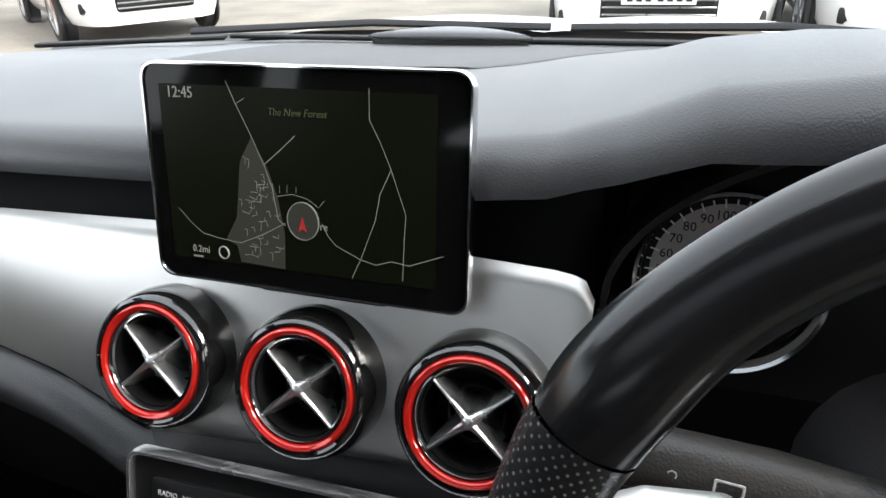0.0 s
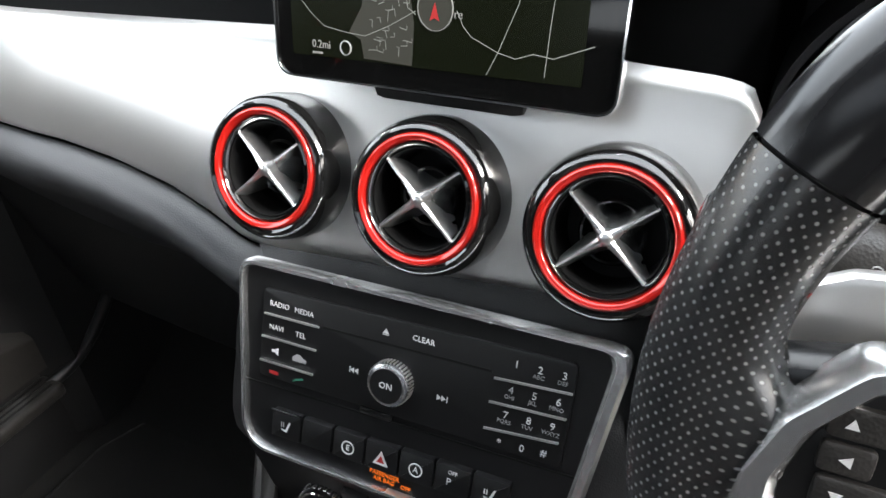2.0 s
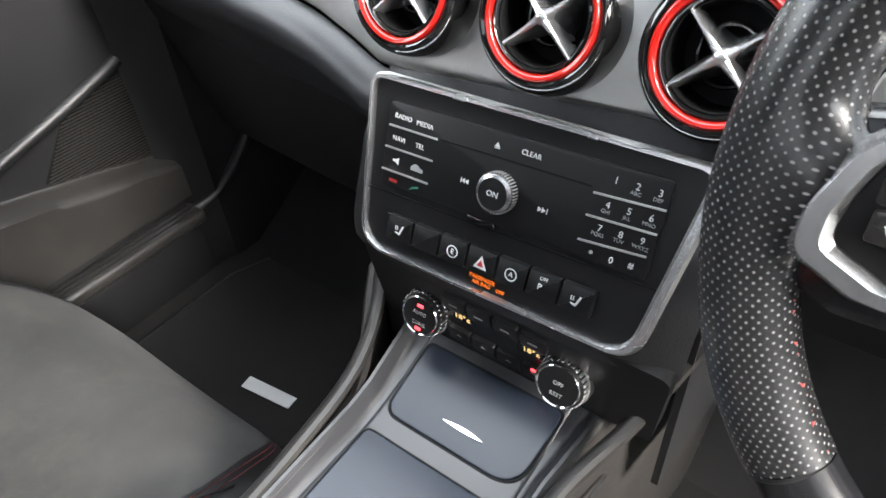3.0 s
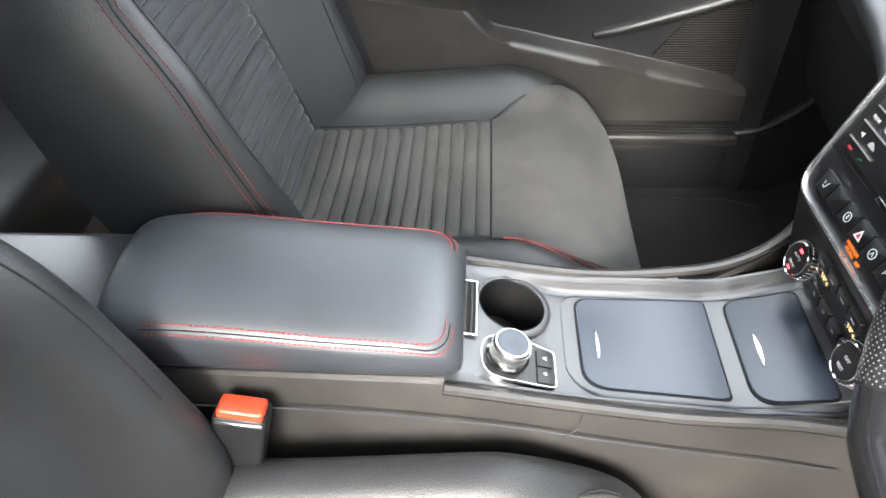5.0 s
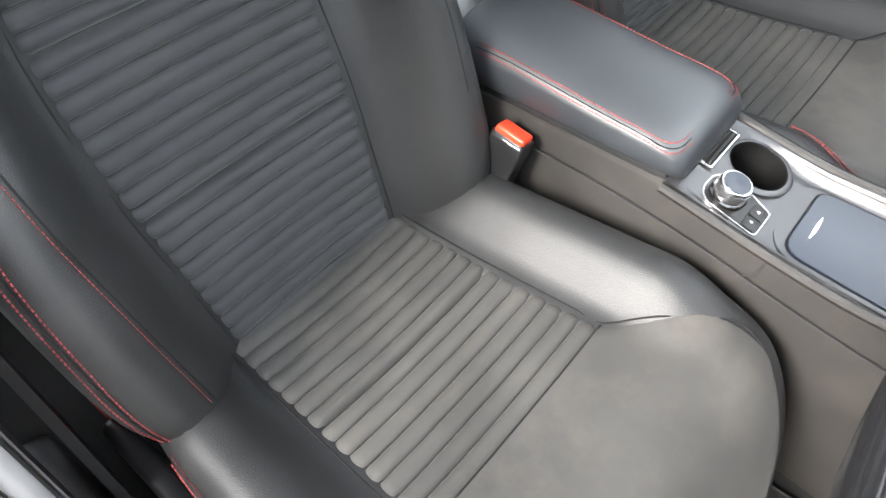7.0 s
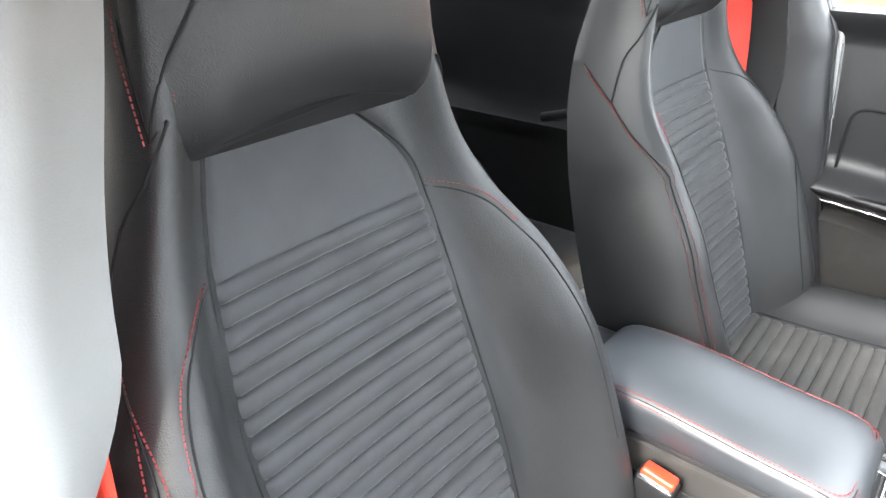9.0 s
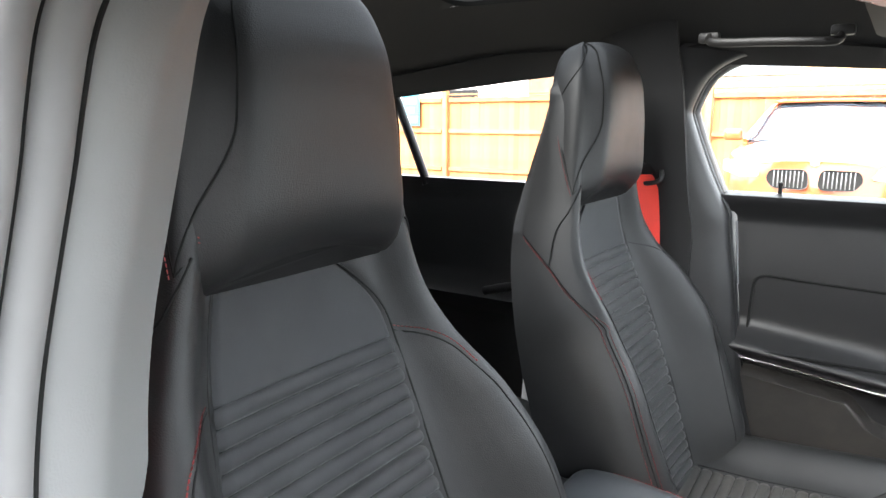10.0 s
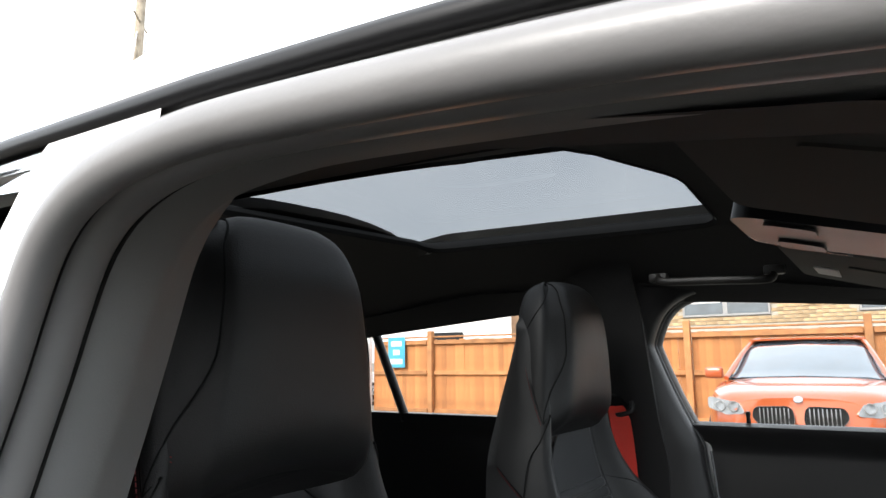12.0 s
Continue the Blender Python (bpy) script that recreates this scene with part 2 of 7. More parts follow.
def solo(name, bm, mat, label, category, at=(0, 0, 0), group="", kind="", smooth=True, angle=38):
    """A thing that is one mesh."""
    at = Vector(at)
    bmesh.ops.translate(bm, verts=bm.verts, vec=-at)
    me = bpy.data.meshes.new(name)
    bm.to_mesh(me)
    bm.free()
    me.materials.append(mat)
    if smooth:
        me.polygons.foreach_set("use_smooth", [True] * len(me.polygons))
        me.set_sharp_from_angle(angle=radians(angle))
    ob = new(name, me)
    ob.location = at
    BASE[ob.name] = at
    return tagged(ob, label, category, group, kind)


def sstep(a, b, x):
    t = min(1, max(0, (x - a) / (b - a)))
    return t * t * (3 - 2 * t)


def curve_table(table, x):
    """Rounded interpolation through pairs (x, value), with no overshoot."""
    if x <= table[0][0]:
        return table[0][1]
    if x >= table[-1][0]:
        return table[-1][1]
    i = max(k for k, q in enumerate(table[:-1]) if q[0] <= x)

    def slope(k):
        return (table[k + 1][1] - table[k][1]) / (table[k + 1][0] - table[k][0])

    def tangent(k):
        if k == 0 or k == len(table) - 1:
            return slope(min(k, len(table) - 2))
        a, b = slope(k - 1), slope(k)
        return 0.0 if a * b <= 0 else 2 * a * b / (a + b)
    (xa, va), (xb, vb) = table[i], table[i + 1]
    h = xb - xa
    t = (x - xa) / h
    return (va * (1 + 2 * t) * (1 - t) ** 2 + vb * t * t * (3 - 2 * t) + h * (tangent(i) * t * (1 - t) ** 2 - tangent(i + 1) * t * t * (1 - t)))


def lerp_table(table, x):
    """Straight interpolation through pairs (x, value)."""
    if x <= table[0][0]:
        return table[0][1]
    for (a, va), (b, vb) in zip(table, table[1:]):
        if x <= b:
            t = (x - a) / (b - a)
            return va + (vb - va) * t
    return table[-1][1]


def loft(rings, closed=True, caps=True, bm=None):
    """Skin over rings of points with equal counts."""
    bm = bm or bmesh.new()
    rows = [[bm.verts.new(p) for p in r] for r in rings]
    n = len(rows[0])
    for a, b in zip(rows, rows[1:]):
        for i in range(n if closed else n - 1):
            j = (i + 1) % n
            bm.faces.new((a[i], a[j], b[j], b[i]))
    if caps and closed:
        bm.faces.new(rows[0][::-1])
        bm.faces.new(rows[-1])
    bmesh.ops.recalc_face_normals(bm, faces=bm.faces)
    return bm


def sheet(fn, us, vs, thick=0.0, bm=None):
    """A grid sheet from fn(u, v); thick: pushed back along the vertex normals as a closed slab."""
    own = bmesh.new()
    rows = [[own.verts.new(fn(u, v)) for u in us] for v in vs]
    for a, b in zip(rows, rows[1:]):
        for i in range(len(us) - 1):
            own.faces.new((a[i], a[i + 1], b[i + 1], b[i]))
    own.normal_update()
    if thick:
        front = [v for r in rows for v in r]
        norm = {v: v.normal.copy() for v in front}
        back = {v: own.verts.new(v.co - norm[v] * thick) for v in front}
        for f in [f for f in own.faces]:
            own.faces.new([back[v] for v in reversed(f.verts)])
        edge = rows[0] + [r[-1] for r in rows[1:]] + rows[-1][-2::-1] + [r[0] for r in rows[-2:0:-1]]
        for a, b in zip(edge, edge[1:] + edge[:1]):
            own.faces.new((b, a, back[a], back[b]))
        bmesh.ops.recalc_face_normals(own, faces=own.faces)
    if bm is None:
        return own
    join(bm, own)
    return bm


def join(bm, other):
    me = bpy.data.meshes.new("tmp")
    other.to_mesh(me)
    other.free()
    bm.from_mesh(me)
    bpy.data.meshes.remove(me)
    return bm


def box(c, s, bevel=0.0, seg=2, rot=None, bm=None):
    own = bmesh.new()
    bmesh.ops.create_cube(own, size=1.0)
    for v in own.verts:
        v.co = Vector((v.co.x * s[0], v.co.y * s[1], v.co.z * s[2]))
    if bevel:
        bmesh.ops.bevel(own, geom=list(own.edges), offset=bevel, segments=seg, profile=0.6, affect="EDGES")
    m = Matrix.Translation(c)
    if rot is not None:
        m = m @ rot.to_4x4()
    bmesh.ops.transform(own, matrix=m, verts=own.verts)
    return own if bm is None else join(bm, own)


def tube(path, r, n=10, closed=False, bm=None, flat=1.0):
    """A round bar along a path; r: radius or one for each point."""
    pts = [Vector(p) for p in path]
    k = len(pts)
    rs = r if isinstance(r, (list, tuple)) else [r] * k
    rings, ref = [], None
    for i, p in enumerate(pts):
        a = pts[(i - 1) % k] if (closed or i > 0) else p
        b = pts[(i + 1) % k] if (closed or i < k - 1) else p
        d = (b - a).normalized()
        if ref is None:
            ref = d.orthogonal().normalized()
        ref = (ref - d * ref.dot(d)).normalized()
        s = d.cross(ref)
        rings.append([p + (ref * math.cos(q) + s * math.sin(q) * flat) * rs[i] for q in (2 * math.pi * j / n for j in range(n))])
    if closed:
        rings.append(rings[0])
    own = loft(rings, True, not closed)
    if closed:
        bmesh.ops.remove_doubles(own, verts=own.verts, dist=1e-6)
    return own if bm is None else join(bm, own)


def lathe(profile, m, n=48, bm=None):
    """Turns (radius, height) pairs round the local z of m."""
    rings = [[m @ Vector((r * math.cos(q), r * math.sin(q), h)) for q in (2 * math.pi * j / n for j in range(n))] for r, h in profile]
    own = loft(rings, True, True)
    return own if bm is None else join(bm, own)


def ring(profile, m, n=48, bm=None):
    """A closed turned ring: the profile is a loop of (radius, height)."""
    prof = profile + profile[:1]
    rings = [[m @ Vector((r * math.cos(q), r * math.sin(q), h)) for q in (2 * math.pi * j / n for j in range(n))] for r, h in prof]
    own = loft(rings, True, False)
    bmesh.ops.remove_doubles(own, verts=own.verts, dist=1e-7)
    bmesh.ops.recalc_face_normals(own, faces=own.faces)
    return own if bm is None else join(bm, own)


def round_poly(corners, r, seg=6):
    """A polygon with rounded corners, 2D; r: radius or one for each corner."""
    out = []
    k = len(corners)
    for i, c in enumerate(corners):
        c = Vector(c)
        a, b = Vector(corners[i - 1]), Vector(corners[(i + 1) % k])
        da, db = (a - c).normalized(), (b - c).normalized()
        rr = r[i] if isinstance(r, (list, tuple)) else r
        half = da.angle(db) / 2
        d = min(rr / math.tan(half), (a - c).length * 0.49, (b - c).length * 0.49)
        p0, p1 = c + da * d, c + db * d
        for s in range(seg + 1):
            t = s / seg
            out.append((p0 * (1 - t) + c * t) * (1 - t) + (c * (1 - t) + p1 * t) * t)
    return out


def slab(poly, m, h0, h1, bev=0.0, bm=None):
    """A plate from a 2D outline in the local xy of m, from height h0 to h1, its top edge eased by bev."""
    cen = sum((Vector(p) for p in poly), Vector((0, 0))) / len(poly)

    def ins(d):
        out = []
        k = len(poly)
        for i in range(k):
            a, b, c = Vector(poly[i - 1]), Vector(poly[i]), Vector(poly[(i + 1) % k])
            t = (c - a)
            t = t.normalized() if t.length > 1e-9 else Vector((1, 0))
            nrm = Vector((-t.y, t.x))
            if nrm.dot(cen - b) < 0:
                nrm = -nrm
            out.append(b + nrm * d)
        return out
    lv = [(0, h0), (0, h1 - bev)] + ([(bev * 0.3, h1 - bev * 0.3), (bev, h1)] if bev else [(0, h1)])
    rings = []
    for d, h in lv:
        q = ins(d) if d else poly
        rings.append([m @ Vector((p[0], p[1], h)) for p in q])
    if len(lv) == 3:
        rings.pop()
    own = loft(rings, True, True)
    return own if bm is None else join(bm, own)


def frame_ring(outer, inner, m, h0, h1, bm=None):
    """A flat frame between two outlines with equal counts."""
    rings = []
    for poly, h in ((outer, h0), (outer, h1 * 0.75 + h0 * 0.25), ([o.lerp(i, 0.25) for o, i in zip(outer, inner)], h1), ([o.lerp(i, 0.75) for o, i in zip(outer, inner)], h1), (inner, h1 * 0.75 + h0 * 0.25), (inner, h0), (outer, h0)):
        rings.append([m @ Vector((p[0], p[1], h)) for p in poly])
    own = loft(rings, True, False)
    bmesh.ops.remove_doubles(own, verts=own.verts, dist=1e-7)
    bmesh.ops.recalc_face_normals(own, faces=own.faces)
    return own if bm is None else join(bm, own)


def letters(text, size, m, bm=None, depth=0.0002, align="CENTER", shear=0.0):
    """Built-in lettering as a mesh in the local xy of m."""
    cu = bpy.data.curves.new("letters", "FONT")
    cu.body = text
    cu.size = size
    cu.align_x = align
    cu.align_y = "CENTER"
    cu.extrude = depth
    cu.resolution_u = 2
    cu.shear = shear
    ob = bpy.data.objects.new("letters", cu)
    me = bpy.data.meshes.new_from_object(ob)
    own = bmesh.new()
    own.from_mesh(me)
    bpy.data.objects.remove(ob)
    bpy.data.curves.remove(cu)
    bpy.data.meshes.remove(me)
    bmesh.ops.transform(own, matrix=m, verts=own.verts)
    return own if bm is None else join(bm, own)


def ribbon(pts, w, m, h=0.0003, bm=None):
    """A thin flat line along 2D points in the local xy of m."""
    own = bmesh.new()
    ps = [Vector(p) for p in pts]
    lo = []
    for i, p in enumerate(ps):
        t = (ps[min(i + 1, len(ps) - 1)] - ps[max(i - 1, 0)]).normalized()
        q = Vector((-t.y, t.x)) * w / 2
        lo.append((own.verts.new(m @ Vector((*(p + q), h))), own.verts.new(m @ Vector((*(p - q), h)))))
    for a, b in zip(lo, lo[1:]):
        own.faces.new((a[0], a[1], b[1], b[0]))
    own.normal_update()
    return own if bm is None else join(bm, own)


def plane_frame(origin, right, up):
    """A pose whose x runs right, y up and z out of a panel."""
    x, y = Vector(right).normalized(), Vector(up)
    y = (y - x * y.dot(x)).normalized()
    z = x.cross(y)
    return Matrix.Translation(origin) @ Matrix((x, y, z)).transposed().to_4x4()


def smooth_path(pts, n=8):
    """Catmull-Rom points through a path."""
    p = [Vector(q) for q in pts]
    out = []
    for i in range(len(p) - 1):
        a, b, c, d = p[max(i - 1, 0)], p[i], p[i + 1], p[min(i + 2, len(p) - 1)]
        for s in range(n):
            t = s / n
            out.append(0.5 * ((2 * b) + (c - a) * t + (2 * a - 5 * b + 4 * c - d) * t * t + (3 * b - a - 3 * c + d) * t ** 3))
    out.append(p[-1])
    return out


def stitches(path, up, pitch=0.005, length=0.0036, r=0.0005, bm=None):
    """A row of thread stitches along a path of points; up: a function or vector giving the surface's outward way."""
    own = bm or bmesh.new()
    pts = [Vector(p) for p in path]
    dist = 0.0
    want = 0.0
    vs, fs = [], []
    for a, b in zip(pts, pts[1:]):
        seg = (b - a).length
        if seg < 1e-9:
            continue
        d = (b - a) / seg
        while want < dist + seg:
            c = a + d * (want - dist)
            u = Vector(up)
            s = d.cross(u).normalized()
            u = s.cross(d)
            q = c + u * 0.0006
            k = len(vs)
            h = length / 2
            vs += [q - d * h - s * r - u * 0.001, q - d * h + s * r - u * 0.001, q + d * h + s * r - u * 0.001, q + d * h - s * r - u * 0.001, q - d * h * 0.8 + u * r, q + d * h * 0.8 + u * r]
            fs += [(k, k + 4, k + 5, k + 3), (k + 1, k + 2, k + 5, k + 4), (k, k + 1, k + 4), (k + 3, k + 5, k + 2)]
            want += pitch
        dist += seg
    me = bpy.data.meshes.new("tmp")
    me.from_pydata([tuple(v) for v in vs], [], fs)
    own.from_mesh(me)
    bpy.data.meshes.remove(me)
    return own


def frange(a, b, n):
    return [a + (b - a) * i / n for i in range(n + 1)]

# ---- front seats ----
TA = radians(19.0)
SEAT_Y, SEAT_Z = -0.374, 0.525
BACK_W = [(-0.05, 0.20), (0.0, 0.245), (0.08, 0.262), (0.2, 0.266), (0.3, 0.256), (0.38, 0.236), (0.45, 0.207), (0.52, 0.175), (0.58, 0.156), (0.66, 0.143), (0.72, 0.134), (0.76, 0.12), (0.785, 0.1), (0.8, 0.07)]
HEAD_W = [(0.5, 0.172), (0.556, 0.16), (0.6, 0.153), (0.66, 0.145), (0.72, 0.136), (0.76, 0.128), (0.8, 0.118)]
BACK_P = [(-0.05, 0.118), (0.05, 0.127), (0.12, 0.136), (0.2, 0.144), (0.27, 0.147), (0.354, 0.144), (0.4, 0.136), (0.442, 0.128), (0.493, 0.119), (0.53, 0.111), (0.57, 0.102), (0.61, 0.096)]
# the insert's edge on the console side curves in towards the headrest
BACK_PC = [(-0.05, 0.118), (0.05, 0.124), (0.2, 0.134), (0.4, 0.13), (0.465, 0.124), (0.487, 0.119), (0.508, 0.108), (0.532, 0.085), (0.554, 0.057), (0.572, 0.033), (0.59, 0.012), (0.61, 0.008)]
BACK_B = [(-0.05, 0.06), (0.05, 0.09), (0.25, 0.09), (0.36, 0.07), (0.45, 0.038), (0.52, 0.027), (0.6, 0.024), (0.7, 0.014), (0.9, 0.008)]


def back_point(xc, x, s, n):
    """Backrest coordinates (sideways, up along the back, out of it) to world."""
    return Vector((xc + x, SEAT_Y - math.sin(TA) * s + math.cos(TA) * n, SEAT_Z + math.cos(TA) * s + math.sin(TA) * n))


def lean(s):
    """The backrest's upper part curves forward."""
    return 0.075 * sstep(0.44, 0.8, s)


def depth(s):
    """How thick the backrest is; it thins towards its top."""
    return curve_table([(0.45, 0.1), (0.55, 0.106), (0.6, 0.096), (0.65, 0.08), (0.7, 0.06), (0.76, 0.036), (0.82, 0.02)], s)


def tip(n, s):
    """Rounds the backrest off at its top."""
    if s < 0.74:
        return n
    mid = lean(s) - 0.03
    return mid + (n - mid) * math.sqrt(max(0.0, 1 - ((s - 0.74) / 0.0605) ** 2))


def back_n(x, s):
    """How far the padded front stands out at a place on the backrest."""
    w, p, b = curve_table(BACK_W, s), curve_table(BACK_P, s), curve_table(BACK_B, s)
    v = (abs(x) - p) / max(0.02, w - p)
    base = lean(s) + 0.012 * sstep(0.55, 0.0, s) - 0.006 * (1 - min(1, abs(x) / max(p, 0.02)) ** 2)
    if v <= 0:
        return base
    rise = b * sstep(0.0, 0.62, v)
    fall = 0.045 * max(0, (v - 0.72) / 0.28) ** 2.2
    return base + rise - fall


def cushion_z(x, y):
    """Height of the seat cushion above its rear seam height, at sideways x and along y."""
    p = 0.132 + 0.012 * (y + 0.375) / 0.3
    v = (abs(x) - p) / 0.115
    z = 0.525 + 0.016 * sstep(-0.3, 0.05, y) - 0.008 * (1 - min(1, abs(x) / p) ** 2)
    z -= 0.12 * max(0, (y - 0.035) / 0.115) ** 2.6
    if v > 0:
        z += 0.05 * sstep(0, 0.6, v) * sstep(-0.42, -0.28, y) * (1 - sstep(-0.06, 0.1, y))
        z -= 0.05 * max(0, (v - 0.72) / 0.28) ** 2.2
    return z


def cushion_half(y):
    return curve_table([(-0.42, 0.2), (-0.36, 0.235), (-0.25, 0.25), (-0.1, 0.256), (0.0, 0.25), (0.06, 0.24), (0.1, 0.222), (0.13, 0.19), (0.15, 0.14)], y)


def rib(t, pitch, depth):
    """Padded rib profile between sewn channels."""
    f = (t / pitch) % 1.0
    return depth * (abs(math.sin(math.pi * f)) ** 0.26 - 1.0)


def rib_rows(top, pitch, count):
    """Rows across sewn ribs, closer together at the channels."""
    return [top - pitch * (k + f) for k in range(count) for f in (0.0, 0.025, 0.07, 0.15, 0.28, 0.5, 0.72, 0.85, 0.93, 0.975)]


def head_section(s):
    """Headrest section at share s of its height: place up the back, half width, front and rear."""
    sv = 0.574 + 0.248 * s
    e = (1 - abs(2 * s - 1) ** 5) ** 0.42
    w = (curve_table(HEAD_W, sv) - 0.005) * (0.5 + 0.5 * (1 - max(0, 2 * s - 1) ** 5) ** 0.5)
    front = curve_table([(0.0, 0.044), (0.03, 0.064), (0.1, 0.084), (0.3, 0.106), (0.5, 0.124), (0.72, 0.136), (0.86, 0.135), (0.94, 0.126), (0.98, 0.114), (1.0, 0.1)], s)
    return sv, w, front, lean(sv) - depth(sv) + 0.008 - 0.016 * e


def head_profile(s):
    """Headrest outline at share s: (sideways, out) pairs from the middle of the front round to the middle of the rear."""
    sv, w, front, back = head_section(s)
    fw = min(w * 0.9, curve_table([(0.0, 0.118), (0.2, 0.112), (0.5, 0.1), (0.8, 0.088), (1.0, 0.06)], s))
    side_n = min(front - 0.02, lean(sv) - 0.004 + 0.02 * s)
    return [(0.0, front), (fw * 0.5, front - 0.001), (fw * 0.86, front - 0.006), (fw * 0.99, front - 0.016), (fw + (w - fw) * 0.5, front - 0.02 + (side_n - front + 0.02) * 0.42),
            (w * 0.985, side_n + 0.012), (w, side_n - 0.012), (w * 0.93, max(back + 0.012, side_n - 0.04)), (w * 0.72, back + 0.002), (w * 0.36, back), (0.0, back)]


def make_seat(xc, side):
    """side: +1 where the door is at the seat's +x, -1 where it is at its -x."""
    seat = thing("front_seat", (xc, SEAT_Y, 0.28), "black leather sports seat with ribbed grey microfibre centre and red stitching", "car seat", "front seats")
    # backrest body
    rings = []
    ss = [-0.13, -0.1, -0.075] + frange(-0.05, 0.55, 40) + frange(0.565, 0.74, 12) + [0.755, 0.768, 0.78, 0.79, 0.797, 0.8]
    for s in ss:
        w = curve_table(BACK_W, s)
        row = []
        nu = 44
        for i in range(nu + 1):
            x = w * (2 * i / nu - 1)
            n = back_n(x, s)
            if s < 0.6:
                n -= 0.016 * sstep(1.0, 0.84, abs(x) / max(0.02, curve_table(BACK_P if x * side > 0 else BACK_PC, s)))
            row.append(back_point(xc, x, s, tip(n, s)))
        nb = back_n(w, s)
        for k, f in enumerate((0.25, 0.6, 0.9)):
            row.append(back_point(xc, w * (1.0 + 0.012 * math.sin(math.pi * f) - 0.12 * f * sstep(0.48, 0.72, s)), s, tip(nb + (lean(s) - depth(s) + 0.005 - nb) * f, s)))
        for i in range(1, 8):
            row.append(back_point(xc, w * (0.93 - 0.11 * sstep(0.48, 0.72, s)) * (1 - i / 4), s, tip(lean(s) - depth(s) - 0.005, s)))
        for f in (0.9, 0.6, 0.25):
            row.append(back_point(xc, -w * (1.0 + 0.012 * math.sin(math.pi * f) - 0.12 * f * sstep(0.48, 0.72, s)), s, tip(nb + (lean(s) - depth(s) + 0.005 - nb) * f, s)))
        rings.append(row)
    part("backrest", loft(rings), LEATHER, seat, angle=60)
    # ribbed centre of the backrest
    creases = (0.3325, 0.166)

    def insert(u, s):
        p = curve_table(BACK_P if u * side > 0 else BACK_PC, s) * 0.995
        x = u * p
        n = back_n(x, s) + 0.001
        if s < 0.462:
            n += rib(0.462 - s, 0.0185, 0.0105) + 0.0018
            for c in creases:
                n -= 0.006 * math.exp(-((s - c) / 0.004) ** 2)
            n += 0.0015 * noise.noise((x * 14, s * 60, 3.1))
        n -= 0.009 * sstep(0.955, 1.0, abs(u))
        return back_point(xc, x, s, n)
    part("ribbed_insert", sheet(insert, frange(-1, 1, 36), rib_rows(0.462, 0.0185, 27)[::-1] + frange(0.465, 0.6, 14)), SUEDE, seat, "dark grey ribbed microfibre backrest centre", angle=80)
    # integrated headrest
    rings = []
    for s in frange(0, 0.9, 20) + [0.93, 0.955, 0.975, 0.99, 1.0]:
        sv, w, front, back = head_section(s)
        half = smooth_path([(*q, 0.0) for q in head_profile(s)], 3)
        loop = [(q.x, q.y) for q in half] + [(-q.x, q.y) for q in half[-2:0:-1]]
        rings.append([back_point(xc, px, sv - 0.018 * (1 - s) ** 2 * min(1, abs(px) / (0.8 * w)) ** 2, pn) for px, pn in loop])
    part("headrest", loft(rings), LEATHER, seat, "smooth black leather headrest built into the backrest", angle=60)

    # seam lines and stitching
    seam = bmesh.new()
    sew = bmesh.new()

    def on_back(pts, n=10, lift=0.0):
        fine = smooth_path([(a, b, 0) for a, b in pts], n)
        return [back_point(xc, q.x, q.y, back_n(q.x, q.y) + lift) for q in fine]
    out = (0, math.cos(TA), math.sin(TA))
    for sg in (-1, 1):
        def mir(pts):
            return [(a * sg, b) for a, b in pts]
        table = BACK_P if sg == side else BACK_PC
        edge = [(curve_table(table, s) + 0.002, s) for s in frange(-0.02, 0.44, 9) + frange(0.46, 0.592, 12)]
        tube(on_back(mir(edge), 4, -0.0006), 0.0013, 6, bm=seam)
        # shoulder seam from the insert to the outer edge, then down along the bolster
        if sg != side:
            sh = mir([(0.127, 0.467), (0.152, 0.453), (0.174, 0.43), (0.188, 0.4), (0.204, 0.36), (0.217, 0.3), (0.223, 0.22), (0.218, 0.13)])
            tube(on_back(sh, 8, -0.0004), 0.0011, 6, bm=seam)
            stitches(on_back(mir([(0.127, 0.472), (0.153, 0.458), (0.176, 0.435), (0.191, 0.404)]), 8, 0.001), out, bm=sew)
        # crest of the bolster, two rows, turning to the rear below the headrest
        for k, d in enumerate((0.967, 0.953, 0.981) if sg == side else (0.99, 0.98, 1.0) if side > 0 else (0.942, 0.956, 0.928)):
            crest = on_back(mir([(curve_table(BACK_W, s) * d, s) for s in frange(0.0, 0.37, 10)]), 4, 0.0016)
            rear = [back_point(xc, sg * (x + 0.002), s - 0.004 * k, n) for x, s, n in ((0.216, 0.425, 0.02), (0.198, 0.475, -0.012), (0.186, 0.505, -0.034), (0.174, 0.534, -0.054))]
            line = smooth_path(crest[::2] + rear, 4)
            if k == 0:
                tube(line, 0.001, 6, bm=seam)
            elif sg != side or side > 0:
                stitches(line, (sg * 0.75, 0.6, 0.25), bm=sew)
        # short seam running down the bolster
        if sg == side:
            tube(on_back(mir([(0.13, 0.462), (0.168, 0.438), (0.194, 0.408), (0.21, 0.37), (0.216, 0.33), (0.214, 0.25), (0.2, 0.13), (0.185, 0.02)]), 8, -0.0003), 0.001, 6, bm=seam)
            if side > 0:
                stitches(on_back(mir([(0.132, 0.466), (0.171, 0.442), (0.198, 0.411), (0.214, 0.372), (0.22, 0.33), (0.218, 0.25), (0.204, 0.13), (0.189, 0.02)]), 8, 0.0008), out, bm=sew)
